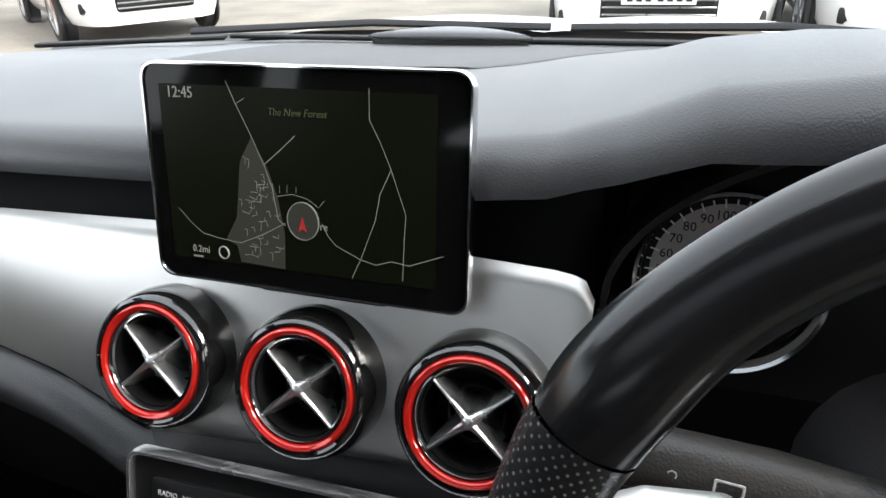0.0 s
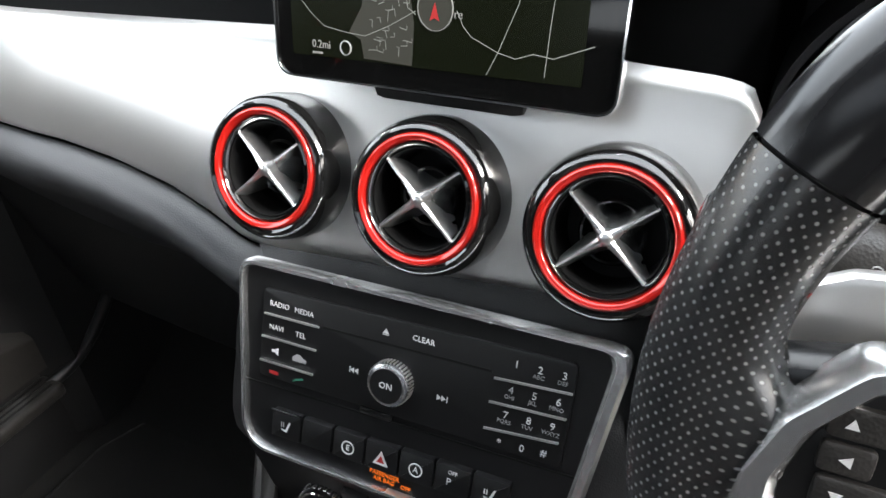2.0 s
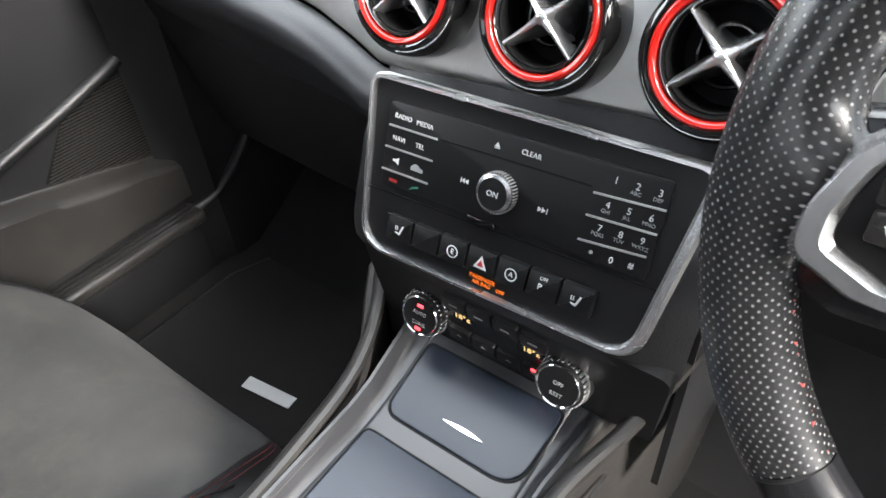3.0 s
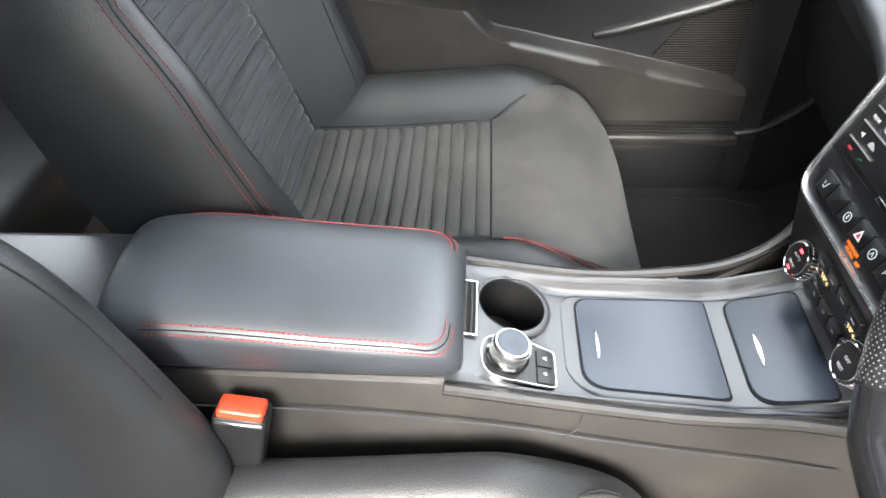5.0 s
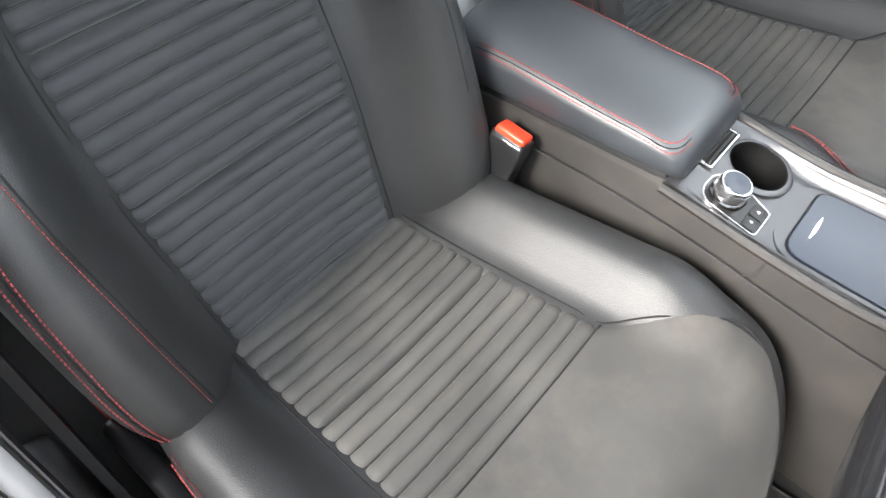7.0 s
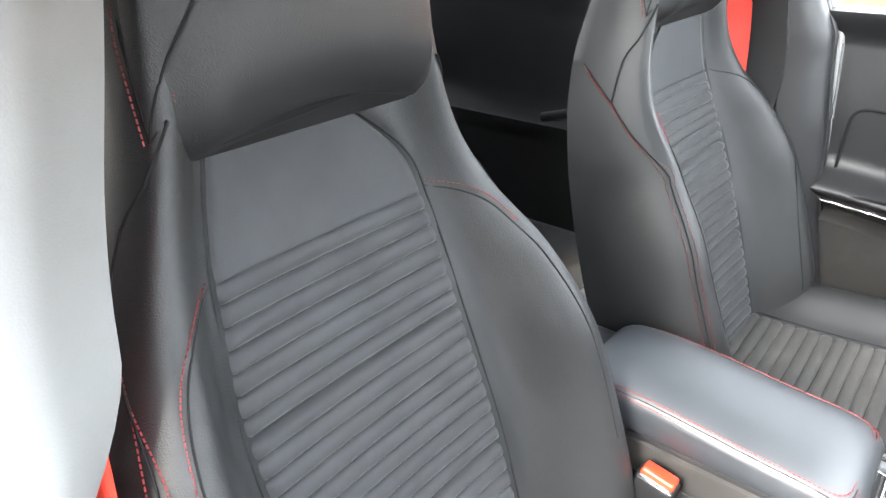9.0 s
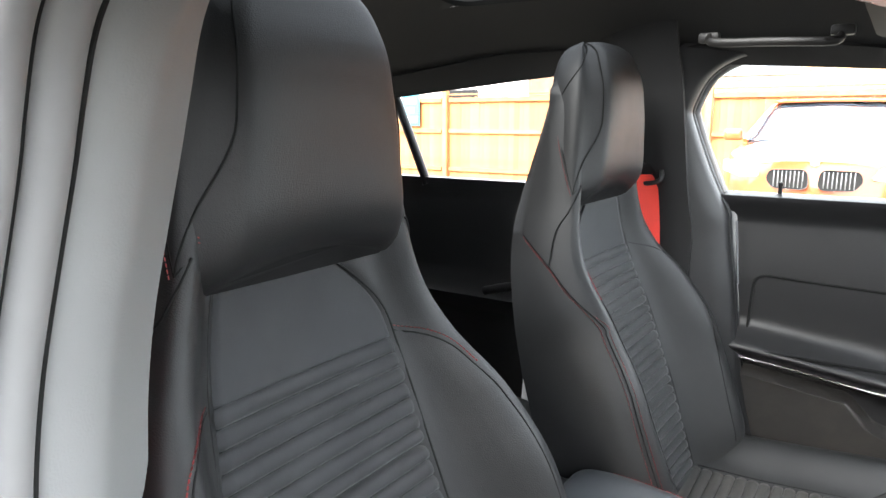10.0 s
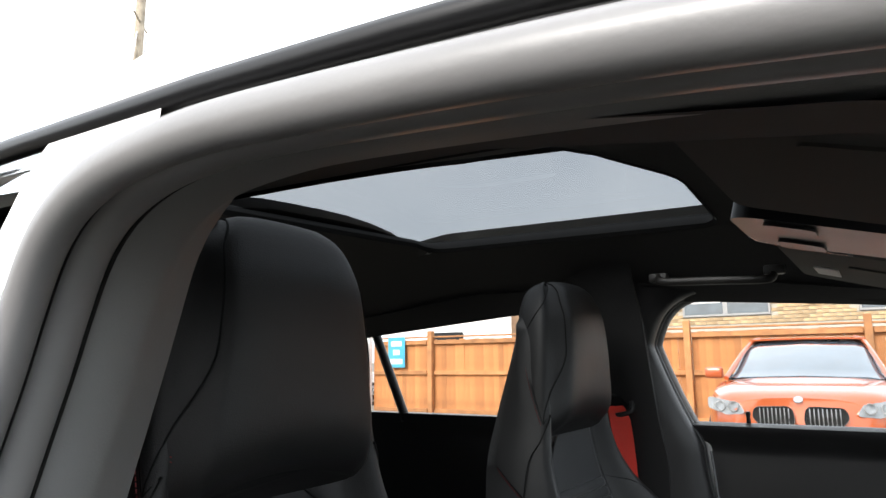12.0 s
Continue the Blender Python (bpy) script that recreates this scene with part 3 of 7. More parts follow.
        # drop-shaped side panel of the headrest between two seams that meet at its foot
        def on_head(s, j):
            pr = head_profile(s)
            i = int(j)
            x, n = (pr[i][c] + (pr[min(i + 1, 10)][c] - pr[i][c]) * (j - i) for c in (0, 1))
            sv, w = head_section(s)[:2]
            return back_point(xc, sg * (x + 0.0012), sv - 0.018 * (1 - s) ** 2 * min(1, x / (0.8 * w)) ** 2, n + 0.0012)
        front_seam = [on_head(s, 5.0 - 2.0 * sstep(0.06, 0.45, s)) for s in frange(0.07, 0.985, 26)]
        rear_seam = [on_head(s, 5.0 + 1.7 * math.sin(math.pi * min(1, (s - 0.07) / 0.62) / 2) - 3.2 * sstep(0.6, 0.985, s)) for s in frange(0.07, 0.985, 26)]
        tube(front_seam, 0.0011, 6, bm=seam)
        tube(rear_seam, 0.0011, 6, bm=seam)
        stitches([p + Vector((sg * 0.003, -0.003, 0.0)) for p in rear_seam[:12]], (sg * 0.8, 0.5, 0.2), bm=sew)
        # from the foot of the panel down the edge of the shoulder
        cross = front_seam[0]
        edge_line = [cross] + on_back(mir([(0.138, 0.587), (0.15, 0.566), (0.159, 0.548)]), 3, 0.001)
        edge_line += [back_point(xc, sg * x, s, n) for x, s, n in ((0.174, 0.525, 0.004), (0.198, 0.475, -0.012))]
        tube(smooth_path(edge_line, 3), 0.0011, 6, bm=seam)
        foot = [(0.05, 0.57), (0.078, 0.57), (0.1, 0.576), (0.118, 0.588), (0.13, 0.602)] if sg != side else [(0.1, 0.569), (0.115, 0.584), (0.13, 0.602)]
        for d in (0.0, 0.004):
            stitches(on_back(mir([(x, s - d) for x, s in foot]), 6, 0.0012), out, bm=sew)
    part("seam", seam, SEAM, seat)
    # dark cords in the sewn channels between the ribs deepen their crease shade
    channel = bmesh.new()
    for k in range(1, 26):
        s = 0.462 - 0.0185 * k
        tube([insert(u, s) + Vector((0, 0.003, 0.001)) for u in frange(-0.95, 0.95, 12)], 0.0015, 6, bm=channel)
    part("rib_groove_shade", channel, SEAM, seat)
    # cushion
    rows = []
    ys = frange(-0.42, 0.0, 26) + frange(0.008, 0.15, 18)
    for y in ys:
        w = cushion_half(y)
        row = []
        for i in range(45):
            x = w * (2 * i / 44 - 1)
            z = cushion_z(x, y)
            if -0.39 < y < -0.076:
                z -= 0.015 * sstep(0.132, 0.112, abs(x))
            row.append(Vector((xc + x, y, z)))
        zl = cushion_z(w, y)
        for f in (0.3, 0.7, 1.0):
            row.append(Vector((xc + w * (1.0 + 0.01 * math.sin(3 * f)), y, zl + (0.40 - zl) * f)))
        for f in (1.0, 0.7, 0.3):
            row.append(Vector((xc - w * (1.0 + 0.01 * math.sin(3 * f)), y, zl + (0.40 - zl) * f)))
        rows.append(row)
    part("cushion_sides", loft(rows), LEATHER, seat, "black leather cushion with raised side bolsters", angle=60)

    def cushion_insert(u, y):
        p = (0.132 + 0.012 * (y + 0.375) / 0.3) * 0.995
        x = u * p
        z = cushion_z(x, y) + 0.001
        z += rib(-0.076 - y, 0.0209, 0.0105) + 0.0018
        z -= 0.004 * math.exp(-((y + 0.2223) / 0.003) ** 2)
        z += 0.0016 * noise.noise((x * 16, y * 50, 7.7)) - 0.008 * sstep(0.96, 1.0, abs(u))
        return Vector((xc + x, y, z))
    part("cushion_insert", sheet(cushion_insert, frange(-1, 1, 36), rib_rows(-0.076, 0.0209, 16)[::-1]), SUEDE_WORN, seat, "worn ribbed grey microfibre cushion centre", angle=80)

    def cushion_front(u, y):
        w = cushion_half(y)
        wide = curve_table([(-0.074, 0.143), (-0.03, 0.175), (0.03, 0.215), (0.07, 0.222), (0.1, 0.205), (0.13, 0.178), (0.149, 0.134)], y)
        lim = min(wide, w * 0.985)
        if side < 0 and u > 0:
            lim = min(lim, w * curve_table([(-0.074, 0.58), (-0.02, 0.76), (0.04, 0.84), (0.15, 0.87)], y))
        x = u * lim
        return Vector((xc + x, y, cushion_z(x, y) + 0.0035 - 0.004 * sstep(0.965, 1.0, abs(u)) + 0.0012 * noise.noise((x * 11, y * 11, 1.7))))
    part("cushion_front", sheet(cushion_front, frange(-1, 1, 30), frange(-0.0745, 0.149, 40)), SUEDE_WORN, seat, "worn plain grey microfibre front of the cushion", angle=80)
    seam2 = bmesh.new()
    for sg in (-1, 1):
        pts = [(xc + sg * (0.133 + 0.012 * (y + 0.375) / 0.3), y, cushion_z(0.134, y) + 0.001) for y in frange(-0.38, -0.076, 10)]
        pts += [(xc + sg * w, y, cushion_z(w, y) + 0.002) for w, y in ((0.175, -0.03), (0.215, 0.03), (0.222, 0.06))]
        tube(smooth_path(pts, 3), 0.0012, 6, bm=seam2)
        e = [(xc + sg * cushion_half(y) * 0.99, y, cushion_z(cushion_half(y) * 0.99, y) + (0.002 if y < -0.07 else 0.0045)) for y in frange(-0.3, 0.135, 24)]
        if side < 0 and sg < 0:
            continue
        if sg != side and side > 0:
            continue
        if sg != side:
            for d in (0.0, 0.03):
                corner = [(xc + sg * cushion_half(y) * (curve_table([(-0.12, 0.68), (-0.02, 0.8), (0.04, 0.87), (0.15, 0.9)], y) + d), y, cushion_z(cushion_half(y) * (curve_table([(-0.12, 0.68), (-0.02, 0.8), (0.04, 0.87), (0.15, 0.9)], y) + d), y) + 0.0042) for y in frange(-0.06, 0.135, 14)]
                stitches(corner, (sg * 0.3, 0, 1), bm=sew)
        stitches(e, (sg * 0.5, 0, 1), bm=sew)
        e = [(xc + sg * cushion_half(y) * 1.006, y, cushion_z(cushion_half(y), y) - 0.009) for y in frange(-0.3, 0.135, 24)]
        stitches(e, (sg, 0, 0.3), bm=sew)
    tube([(xc + x, -0.0755, cushion_z(x, -0.0755) + 0.0005) for x in frange(-0.142, 0.142, 20)], 0.0014, 6, bm=seam2)
    # dark cords again put crease shade between the cushion ribs
    for k in range(1, 15):
        y = -0.076 - 0.0209 * k
        tube([cushion_insert(u, y) + Vector((0, 0, 0.0025)) for u in frange(-0.95, 0.95, 12)], 0.0014, 6, bm=seam2)
    part("cushion_seam", seam2, SEAM, seat)
    part("stitching", sew, REDSTITCH, seat, "red thread stitching")
    # lower shell, recliner cover and runners
    part("seat_shell", box((xc, -0.15, 0.37), (0.46, 0.44, 0.09), 0.02, 3), SOFT, seat)
    for sg in (-1, 1):
        cov = box((xc + sg * 0.258, -0.2, 0.405), (0.028, 0.5, 0.1), 0.013, 3)
        part("side_cover", cov, PANELBLK, seat, "black plastic side cover")
        part("hinge_plate", box((xc + sg * 0.235, -0.335, 0.475), (0.008, 0.055, 0.08), 0.003, 2, Matrix.Rotation(radians(18), 3, "X")), ALU, seat, "bare metal hinge plate")
        run = box((xc + sg * 0.19, -0.16, 0.302), (0.035, 0.5, 0.035), 0.006, 2)
        part("runner", run, ALU, seat, "bare metal seat runner")
    bk = sheet(lambda u, s: back_point(xc, u * curve_table(BACK_W, s) * (0.84 - 0.1 * sstep(0.48, 0.72, s)), s, lean(s) - depth(s) - 0.003 - 0.012 * (1 - u * u)), frange(-1, 1, 12), frange(0.0, 0.7, 16), 0.006)
    part("back_shell", bk, HARD, seat, "grey plastic seat back shell")
    return seat


driver_seat = make_seat(0.36, 1)
passenger_seat = make_seat(-0.365, -1)
passenger_seat.location.y += 0.02


# ---- belt buckle and belts ----
def make_buckle(at):
    b = thing("belt_buckle", at, "black belt buckle with a bright red release button beside the seat", "belt buckle")
    ang = Matrix.Rotation(radians(-10), 3, "X") @ Matrix.Rotation(radians(-14), 3, "Y")
    c = Vector(at) + Vector((0, 0.024, 0.078))
    rings = []
    for h, hx, hy in ((-0.05, 0.009, 0.014), (-0.046, 0.0115, 0.0175), (-0.03, 0.0135, 0.0205), (0.02, 0.015, 0.0235), (0.036, 0.015, 0.024), (0.0385, 0.0138, 0.0228)):
        rings.append([c + ang @ Vector((p[0], p[1], h)) for p in round_poly([(-hx, -hy), (hx, -hy), (hx, hy), (-hx, hy)], 0.005, 4)])
    part("buckle_body", loft(rings), PANELBLK, b)
    part("release_button", box(c + ang @ Vector((0.001, 0, 0.04)), (0.024, 0.041, 0.013), 0.004, 3, ang), REDBUTTON, b, "red release button")
    part("chrome_edge", box(c + ang @ Vector((0.0145, 0, 0.034)), (0.003, 0.043, 0.004), 0.001, 1, ang), CHROME, b)
    part("stalk", box(c + ang @ Vector((0, 0, -0.068)), (0.01, 0.02, 0.044), 0.003, 2, ang), ALU, b)
    return b


make_buckle((0.12, -0.308, 0.508))
make_buckle((-0.52, -1.13, 0.47))


def belt(path, width, across, name, label):
    pts = smooth_path(path, 6)
    a = Vector(across).normalized() * width / 2
    bm = bmesh.new()
    d = Vector((0, 0.0012, 0.0004))
    rings = [[p - a - d, p + a - d, p + a + d, p - a + d] for p in pts]
    return solo(name, loft(rings, True, True, bm), REDBELT, label, "seat belt", pts[-1], "seat belts")


belt([(-0.6, -0.505, 1.09), (-0.585, -0.49, 1.0), (-0.56, -0.475, 0.86), (-0.55, -0.47, 0.72), (-0.56, -0.46, 0.4)], 0.048, (0.75, -0.65, 0), "seat_belt", "red seat belt webbing hanging from the pillar guide")
driver_belt = belt([(0.6, -0.515, 1.09), (0.612, -0.482, 0.95), (0.622, -0.466, 0.86), (0.622, -0.458, 0.72), (0.612, -0.45, 0.36)], 0.046, (0.2, -0.98, 0), "seat_belt", "red seat belt webbing hanging beside the driver's seat")
tq = Matrix.Rotation(radians(-24), 3, "X")
part("belt_tongue", box((0.617, -0.456, 0.85), (0.012, 0.028, 0.014), 0.005, 3, tq), HARD, driver_belt, "grey plastic belt tongue")
part("tongue_plate", box((0.617, -0.45, 0.838), (0.003, 0.015, 0.02), 0.001, 1, tq), CHROME, driver_belt, "bright metal tongue")
for sx in (-1, 1):
    g = thing("belt_guide", (sx * 0.605, -0.505, 1.09), "black seat belt guide on the pillar trim", "belt guide", "belt guides")
    part("guide_plate", box((sx * 0.617, -0.5, 1.1), (0.016, 0.075, 0.03), 0.006, 3), PANELBLK, g)
    part("guide_loop", tube(smooth_path([(sx * 0.606, -0.535, 1.1), (sx * 0.597, -0.535, 1.08), (sx * 0.594, -0.505, 1.072), (sx * 0.597, -0.475, 1.08), (sx * 0.606, -0.475, 1.1)], 5), 0.005, 8), SOFT, g)

# ---- centre console ----
console = thing("centre_console", (0, 0, 0.3), "black plastic centre console with lidded trays and a cup holder", "centre console")
CON_T = [(-0.5, 0.632), (-0.36, 0.634), (-0.1, 0.63), (0.0, 0.613), (0.03, 0.609), (0.17, 0.602), (0.185, 0.603), (0.265, 0.614), (0.3, 0.63), (0.45, 0.66)]
CON_W = [(-0.5, 0.074), (-0.1, 0.076), (0.03, 0.078), (0.2, 0.086), (0.3, 0.1), (0.45, 0.12)]


def con_ring(y):
    w, t = lerp_table(CON_W, y), lerp_table(CON_T, y)
    pr = [(1.22, 0.30), (1.2, 0.45), (1.142, t - 0.06), (1.108, t - 0.053), (1.08, t - 0.012), (1.05, t - 0.004), (0.98, t - 0.001), (0.93, t - 0.004), (0.9, t - 0.07)]
    left = [(-a, b) for a, b in pr]
    lw = w + 0.06 * sstep(0.16, 0.32, y)
    return [Vector((a * w, y, b)) for a, b in pr] + [Vector((a * lw, y, b)) for a, b in left[::-1]]


part("console_side", loft([con_ring(y) for y in frange(-0.62, 0.7, 46)]), HARD, console, "dusty grey plastic console side", angle=30)


def dip(y):
    """How far the tray floor lies below the console's edges."""
    return 0.018 * sstep(-0.1, 0.02, y) * (1 - 0.5 * sstep(0.2, 0.29, y))


def floor_z(y):
    return lerp_table(CON_T, y) + 0.0025 - dip(y)


def con_top(u, y):
    w = lerp_table(CON_W, y)
    return Vector((u * w, y, floor_z(y) + dip(y) * sstep(0.84, 0.985, abs(u)) - 0.002 * abs(u) ** 6))


ct = sheet(con_top, frange(-1, 1, 60), frange(-0.11, 0.285, 130))
bmesh.ops.delete(ct, geom=[f for f in ct.faces if (f.calc_center_median().xy - Vector((-0.032, -0.036))).length < 0.0372], context="FACES")
part("console_top", ct, CONSOLE_TOP, console, "satin black console top plate")
# raised side trim running forward up to the dashboard
for sx in (-1, 1):
    p = smooth_path([(sx * 0.085, -0.1, 0.628), (sx * 0.086, 0.03, 0.607), (sx * 0.092, 0.12, 0.603), (sx * 0.1, 0.2, 0.612), (sx * 0.122, 0.262, 0.636), (sx * 0.146, 0.305, 0.7)], 5)
    part("side_rail", tube(p, 0.009, 10, flat=0.7), HARD, console, "grey plastic edge rail")


flank = bmesh.new()
tube(smooth_path([(0.0925, -0.4, 0.6), (0.0925, -0.2, 0.597), (0.0935, -0.05, 0.583), (0.0955, 0.05, 0.566), (0.1, 0.15, 0.556), (0.112, 0.26, 0.556)], 5), 0.0011, 6, bm=flank)
tube(smooth_path([(0.087, 0.028, 0.602), (0.0945, 0.024, 0.585), (0.0965, 0.01, 0.572)], 4), 0.0007, 6, bm=flank)
part("flank_crease", flank, CONSOLE_TOP, console)


def tray(y0, y1, x0, x1, skew, hx, hy, label):
    rise = (floor_z(y1) - floor_z(y0)) / (y1 - y0)
    m = plane_frame((0, (y0 + y1) / 2, (floor_z(y0) + floor_z(y1)) / 2 + 0.0006), (1, 0, 0), (0, 1, rise))
    h = (y1 - y0) / 2
    radii = [0.016, 0.026, 0.008, 0.007]
    out = round_poly([(x0 - 0.002, -h - 0.002), (x1 + 0.002, -h - 0.002), (x1 + skew + 0.002, h + 0.002), (x0 - skew - 0.002, h + 0.002)], [r + 0.001 for r in radii])
    inn = round_poly([(x0, -h), (x1, -h), (x1 + skew, h), (x0 - skew, h)], radii)
    lid = part("tray_lid", slab(inn, m, 0.0, 0.0026, 0.0012), LIDMAT, console, label, angle=14)
    part("tray_gap", frame_ring(out, inn, m, 0.0, 0.0009), VOID, console)
    bar = [(hx + d, hy - 0.0012 * math.cos(d / 0.019 * math.pi / 2) - 0.0002) for d in frange(-0.019, 0.019, 10)] + [(hx + d, hy + 0.0022 * math.cos(d / 0.019 * math.pi / 2) + 0.0002) for d in frange(0.019, -0.019, 10)]
    part("lid_handle", slab(bar, m, 0.0, 0.0042), BRIGHT, lid, "small chrome lid handle")


tray(0.032, 0.17, -0.058, 0.055, 0.006, 0.003, -0.052, "black ashtray lid tinted blue as if reflecting sky, with chrome grip")
tray(0.189, 0.262, -0.062, 0.066, 0.003, 0.006, -0.018, "black front tray lid tinted blue as if reflecting sky, with chrome grip")


def bezel(u, y):
    """Soft step round both trays, rounded at its rear corners."""
    d = y - 0.016
    cl, cr = (r - math.sqrt(max(0.0, r * r - max(0.0, r - d) ** 2)) for r in (0.02, 0.036))
    x0, x1 = -0.067 - 0.02 * d + cl, 0.066 + 0.03 * d - cr
    return Vector((x0 + (x1 - x0) * u, y, floor_z(y) + 0.0012 - 0.003 * (1 - sstep(0.0, 0.03, min(u, 1 - u)))))


part("tray_bezel", sheet(bezel, frange(0, 0.06, 4) + frange(0.1, 0.9, 14) + frange(0.94, 1, 4), [0.0162, 0.0175, 0.02, 0.024, 0.028] + frange(0.033, 0.276, 30)), CONSOLE_TOP, console, "satin black surround of the trays", angle=60)
# cup holder with a raised rim and a deep well
cm = plane_frame((-0.032, -0.036, floor_z(-0.036) + 0.001), (1, 0, 0), (0, 1, -0.26))
part("cup_rim", ring([(0.0343, 0.0), (0.0355, 0.0012), (0.0395, 0.0012), (0.0425, -0.0004)], cm), CONSOLE_TOP, console)
# well is near-black so that it reads as shaded inside
part("cup_well", ring([(0.0345, 0.002), (0.0335, -0.05), (0.031, -0.056), (0.0005, -0.057), (0.0005, -0.059), (0.036, -0.059), (0.0365, 0.0)], cm), VOID, console, "deep cup holder well, coloured black for its shade")
# slotted vent behind the armrest front
sm = plane_frame((-0.012, -0.083, floor_z(-0.083) + 0.002), (1, 0, 0), (0, 1, -0.2))
part("slot_frame", frame_ring(round_poly([(-0.037, -0.0125), (0.037, -0.0125), (0.037, 0.0125), (-0.037, 0.0125)], 0.002), round_poly([(-0.0345, -0.01), (0.0345, -0.01), (0.0345, 0.01), (-0.0345, 0.01)], 0.002), sm, 0, 0.002), CHROME, console)
part("slot_base", slab(round_poly([(-0.0345, -0.01), (0.0345, -0.01), (0.0345, 0.01), (-0.0345, 0.01)], 0.002), sm, 0, 0.0006), VOID, console)
for k in (-1, 0, 1):
    part("slot_bar", box(sm @ Vector((0, k * 0.006, 0.0015)), (0.066, 0.0022, 0.002), 0.0006, 1), HARD, console)

# rotary controller
RZ = floor_z(-0.035) + 0.001
rotary = thing("rotary_controller", (0.04, -0.035, RZ), "silver ringed rotary controller with two side buttons", "rotary knob")
pm = plane_frame((0.04, -0.035, RZ), (1, 0, 0), (0, 1, -0.26))
rm = pm @ Matrix.Translation((-0.002, -0.008, 0))
plate = round_poly([(-0.027, -0.034), (0.025, -0.034), (0.026, 0.041), (-0.017, 0.041), (-0.025, 0.014)], [0.024, 0.024, 0.006, 0.006, 0.02])
plate_in = [(Vector(q) - Vector((0, 0.003))) * 0.95 + Vector((0, 0.003)) for q in plate]
part("base_frame", frame_ring([Vector(q) for q in plate], plate_in, pm, 0.0, 0.003), CHROME, rotary, "thin chrome base surround")
part("base_plate", slab([q for q in plate_in], pm, 0.0, 0.0022), PANELBLK, rotary)
part("knob_skirt", lathe([(0.0, 0.002), (0.0215, 0.002), (0.0215, 0.006), (0.019, 0.0075), (0.0, 0.0075)], rm), PIANO, rotary)
kn = lathe([(0.0, 0.007), (0.0185, 0.007), (0.019, 0.01), (0.0186, 0.0215), (0.0172, 0.0235), (0.0145, 0.0238), (0.0, 0.0238)], rm, 64)
part("knob", kn, CHROME, rotary, "knurled silver knob")
kr = bmesh.new()
for j in range(44):
    q = 2 * math.pi * j / 44
    box(rm @ Vector((0.0186 * math.cos(q), 0.0186 * math.sin(q), 0.0145)), (0.0011, 0.0012, 0.011), 0, 1, rm.to_3x3() @ Matrix.Rotation(q, 3, "Z"), kr)
part("knurling", kr, CHROME, rotary)
part("knob_top", lathe([(0.0, 0.0236), (0.0152, 0.0236), (0.0152, 0.0246), (0.013, 0.0247), (0.006, 0.0241), (0.0, 0.0239)], rm, 48), LIDMAT, rotary, "dished dark knob top")
for k, bx in enumerate((0.054, 0.0345)):
    bt = part("side_button", box(pm @ Vector((bx - 0.04, 0.029, 0.003)), (0.018, 0.016, 0.003), 0.001, 2, pm.to_3x3()), BUTTON, rotary)
    part("button_mark", letters(("*", "\u21a9")[k] if k == 0 else "<", 0.008, pm @ Matrix.Translation((bx - 0.04, 0.029, 0.0047)) @ Matrix.Rotation(math.pi / 2, 4, "Z")), WHITEMARK, bt)

# armrest
arm = thing("armrest", (0.004, -0.245, 0.63), "black leather centre armrest lid with red stitched edges", "armrest")


def arm_section(y):
    f = (y + 0.245) / 0.162
    e = max(0.0, 1 - abs(f) ** 7) ** 0.3
    w = 0.083 * (0.72 + 0.28 * e)
    top = 0.686 + 0.018 * sstep(-0.13, -0.36, y) - 0.02 * max(0, f) ** 8 - 0.012 * (1 - e)
    row = []
    for j in range(40):
        q = 2 * math.pi * j / 40
        cx, cz = math.cos(q), math.sin(q)
        px = w * math.copysign(abs(cx) ** 0.5, cx)
        hz = (top - 0.634) / 2
        pz = (top + 0.634) / 2 + hz * math.copysign(abs(cz) ** 0.5, cz) + (0.009 * (1 - (px / w) ** 2) if cz > 0 else 0)
        row.append(Vector((0.004 + px, y, pz)))
    return row


def arm_loop(x0, x1, y1):
    """Points round the armrest lid, open at the rear."""
    front = round_poly([(x0, -0.36), (x0, y1), (x1, y1), (x1, -0.36)], 0.026, 10)[11:33]
    return [(x0, y) for y in frange(-0.36, y1 - 0.03, 12)] + [(p[0], p[1]) for p in front] + [(x1, y) for y in frange(y1 - 0.03, -0.36, 12)]


def arm_top(x, y):
    """Height of the armrest's upper face."""
    f = (y + 0.245) / 0.162
    e = max(0.0, 1 - abs(f) ** 7) ** 0.3
    w = 0.083 * (0.72 + 0.28 * e)
    top = 0.686 + 0.018 * sstep(-0.13, -0.36, y) - 0.02 * max(0, f) ** 8 - 0.012 * (1 - e)
    r = min(0.97, abs(x - 0.004) / w)
    cz = math.sqrt(1 - r ** 4)
    return (top + 0.634) / 2 + (top - 0.634) / 2 * cz ** 0.5 + 0.009 * (1 - r * r)


part("armrest_pad", loft([arm_section(y) for y in [-0.407, -0.405, -0.4, -0.392, -0.38] + frange(-0.36, -0.13, 14) + [-0.11, -0.098, -0.09, -0.0855, -0.0835]]), ARMLEATHER, arm, angle=70)
asew = bmesh.new()
ase = bmesh.new()
for off, zz in ((0.0, 0.0), (0.006, -0.0045)):
    path = []
    for x, y in arm_loop(-0.07 - off, 0.078 + off, -0.098 + off):
        path.append(Vector((x, y, arm_top(x, y) + 0.0006)))
    stitches(path, (0, 0, 1), bm=asew)
path = [Vector((x, y, arm_top(x, y))) for x, y in arm_loop(-0.073, 0.081, -0.095)]
tube([p - Vector((0, 0, 0.0005)) for p in path], 0.0008, 6, bm=ase)
part("armrest_stitching", asew, REDSTITCH, arm, "double row of red thread")
part("armrest_seam", ase, SEAM, arm)
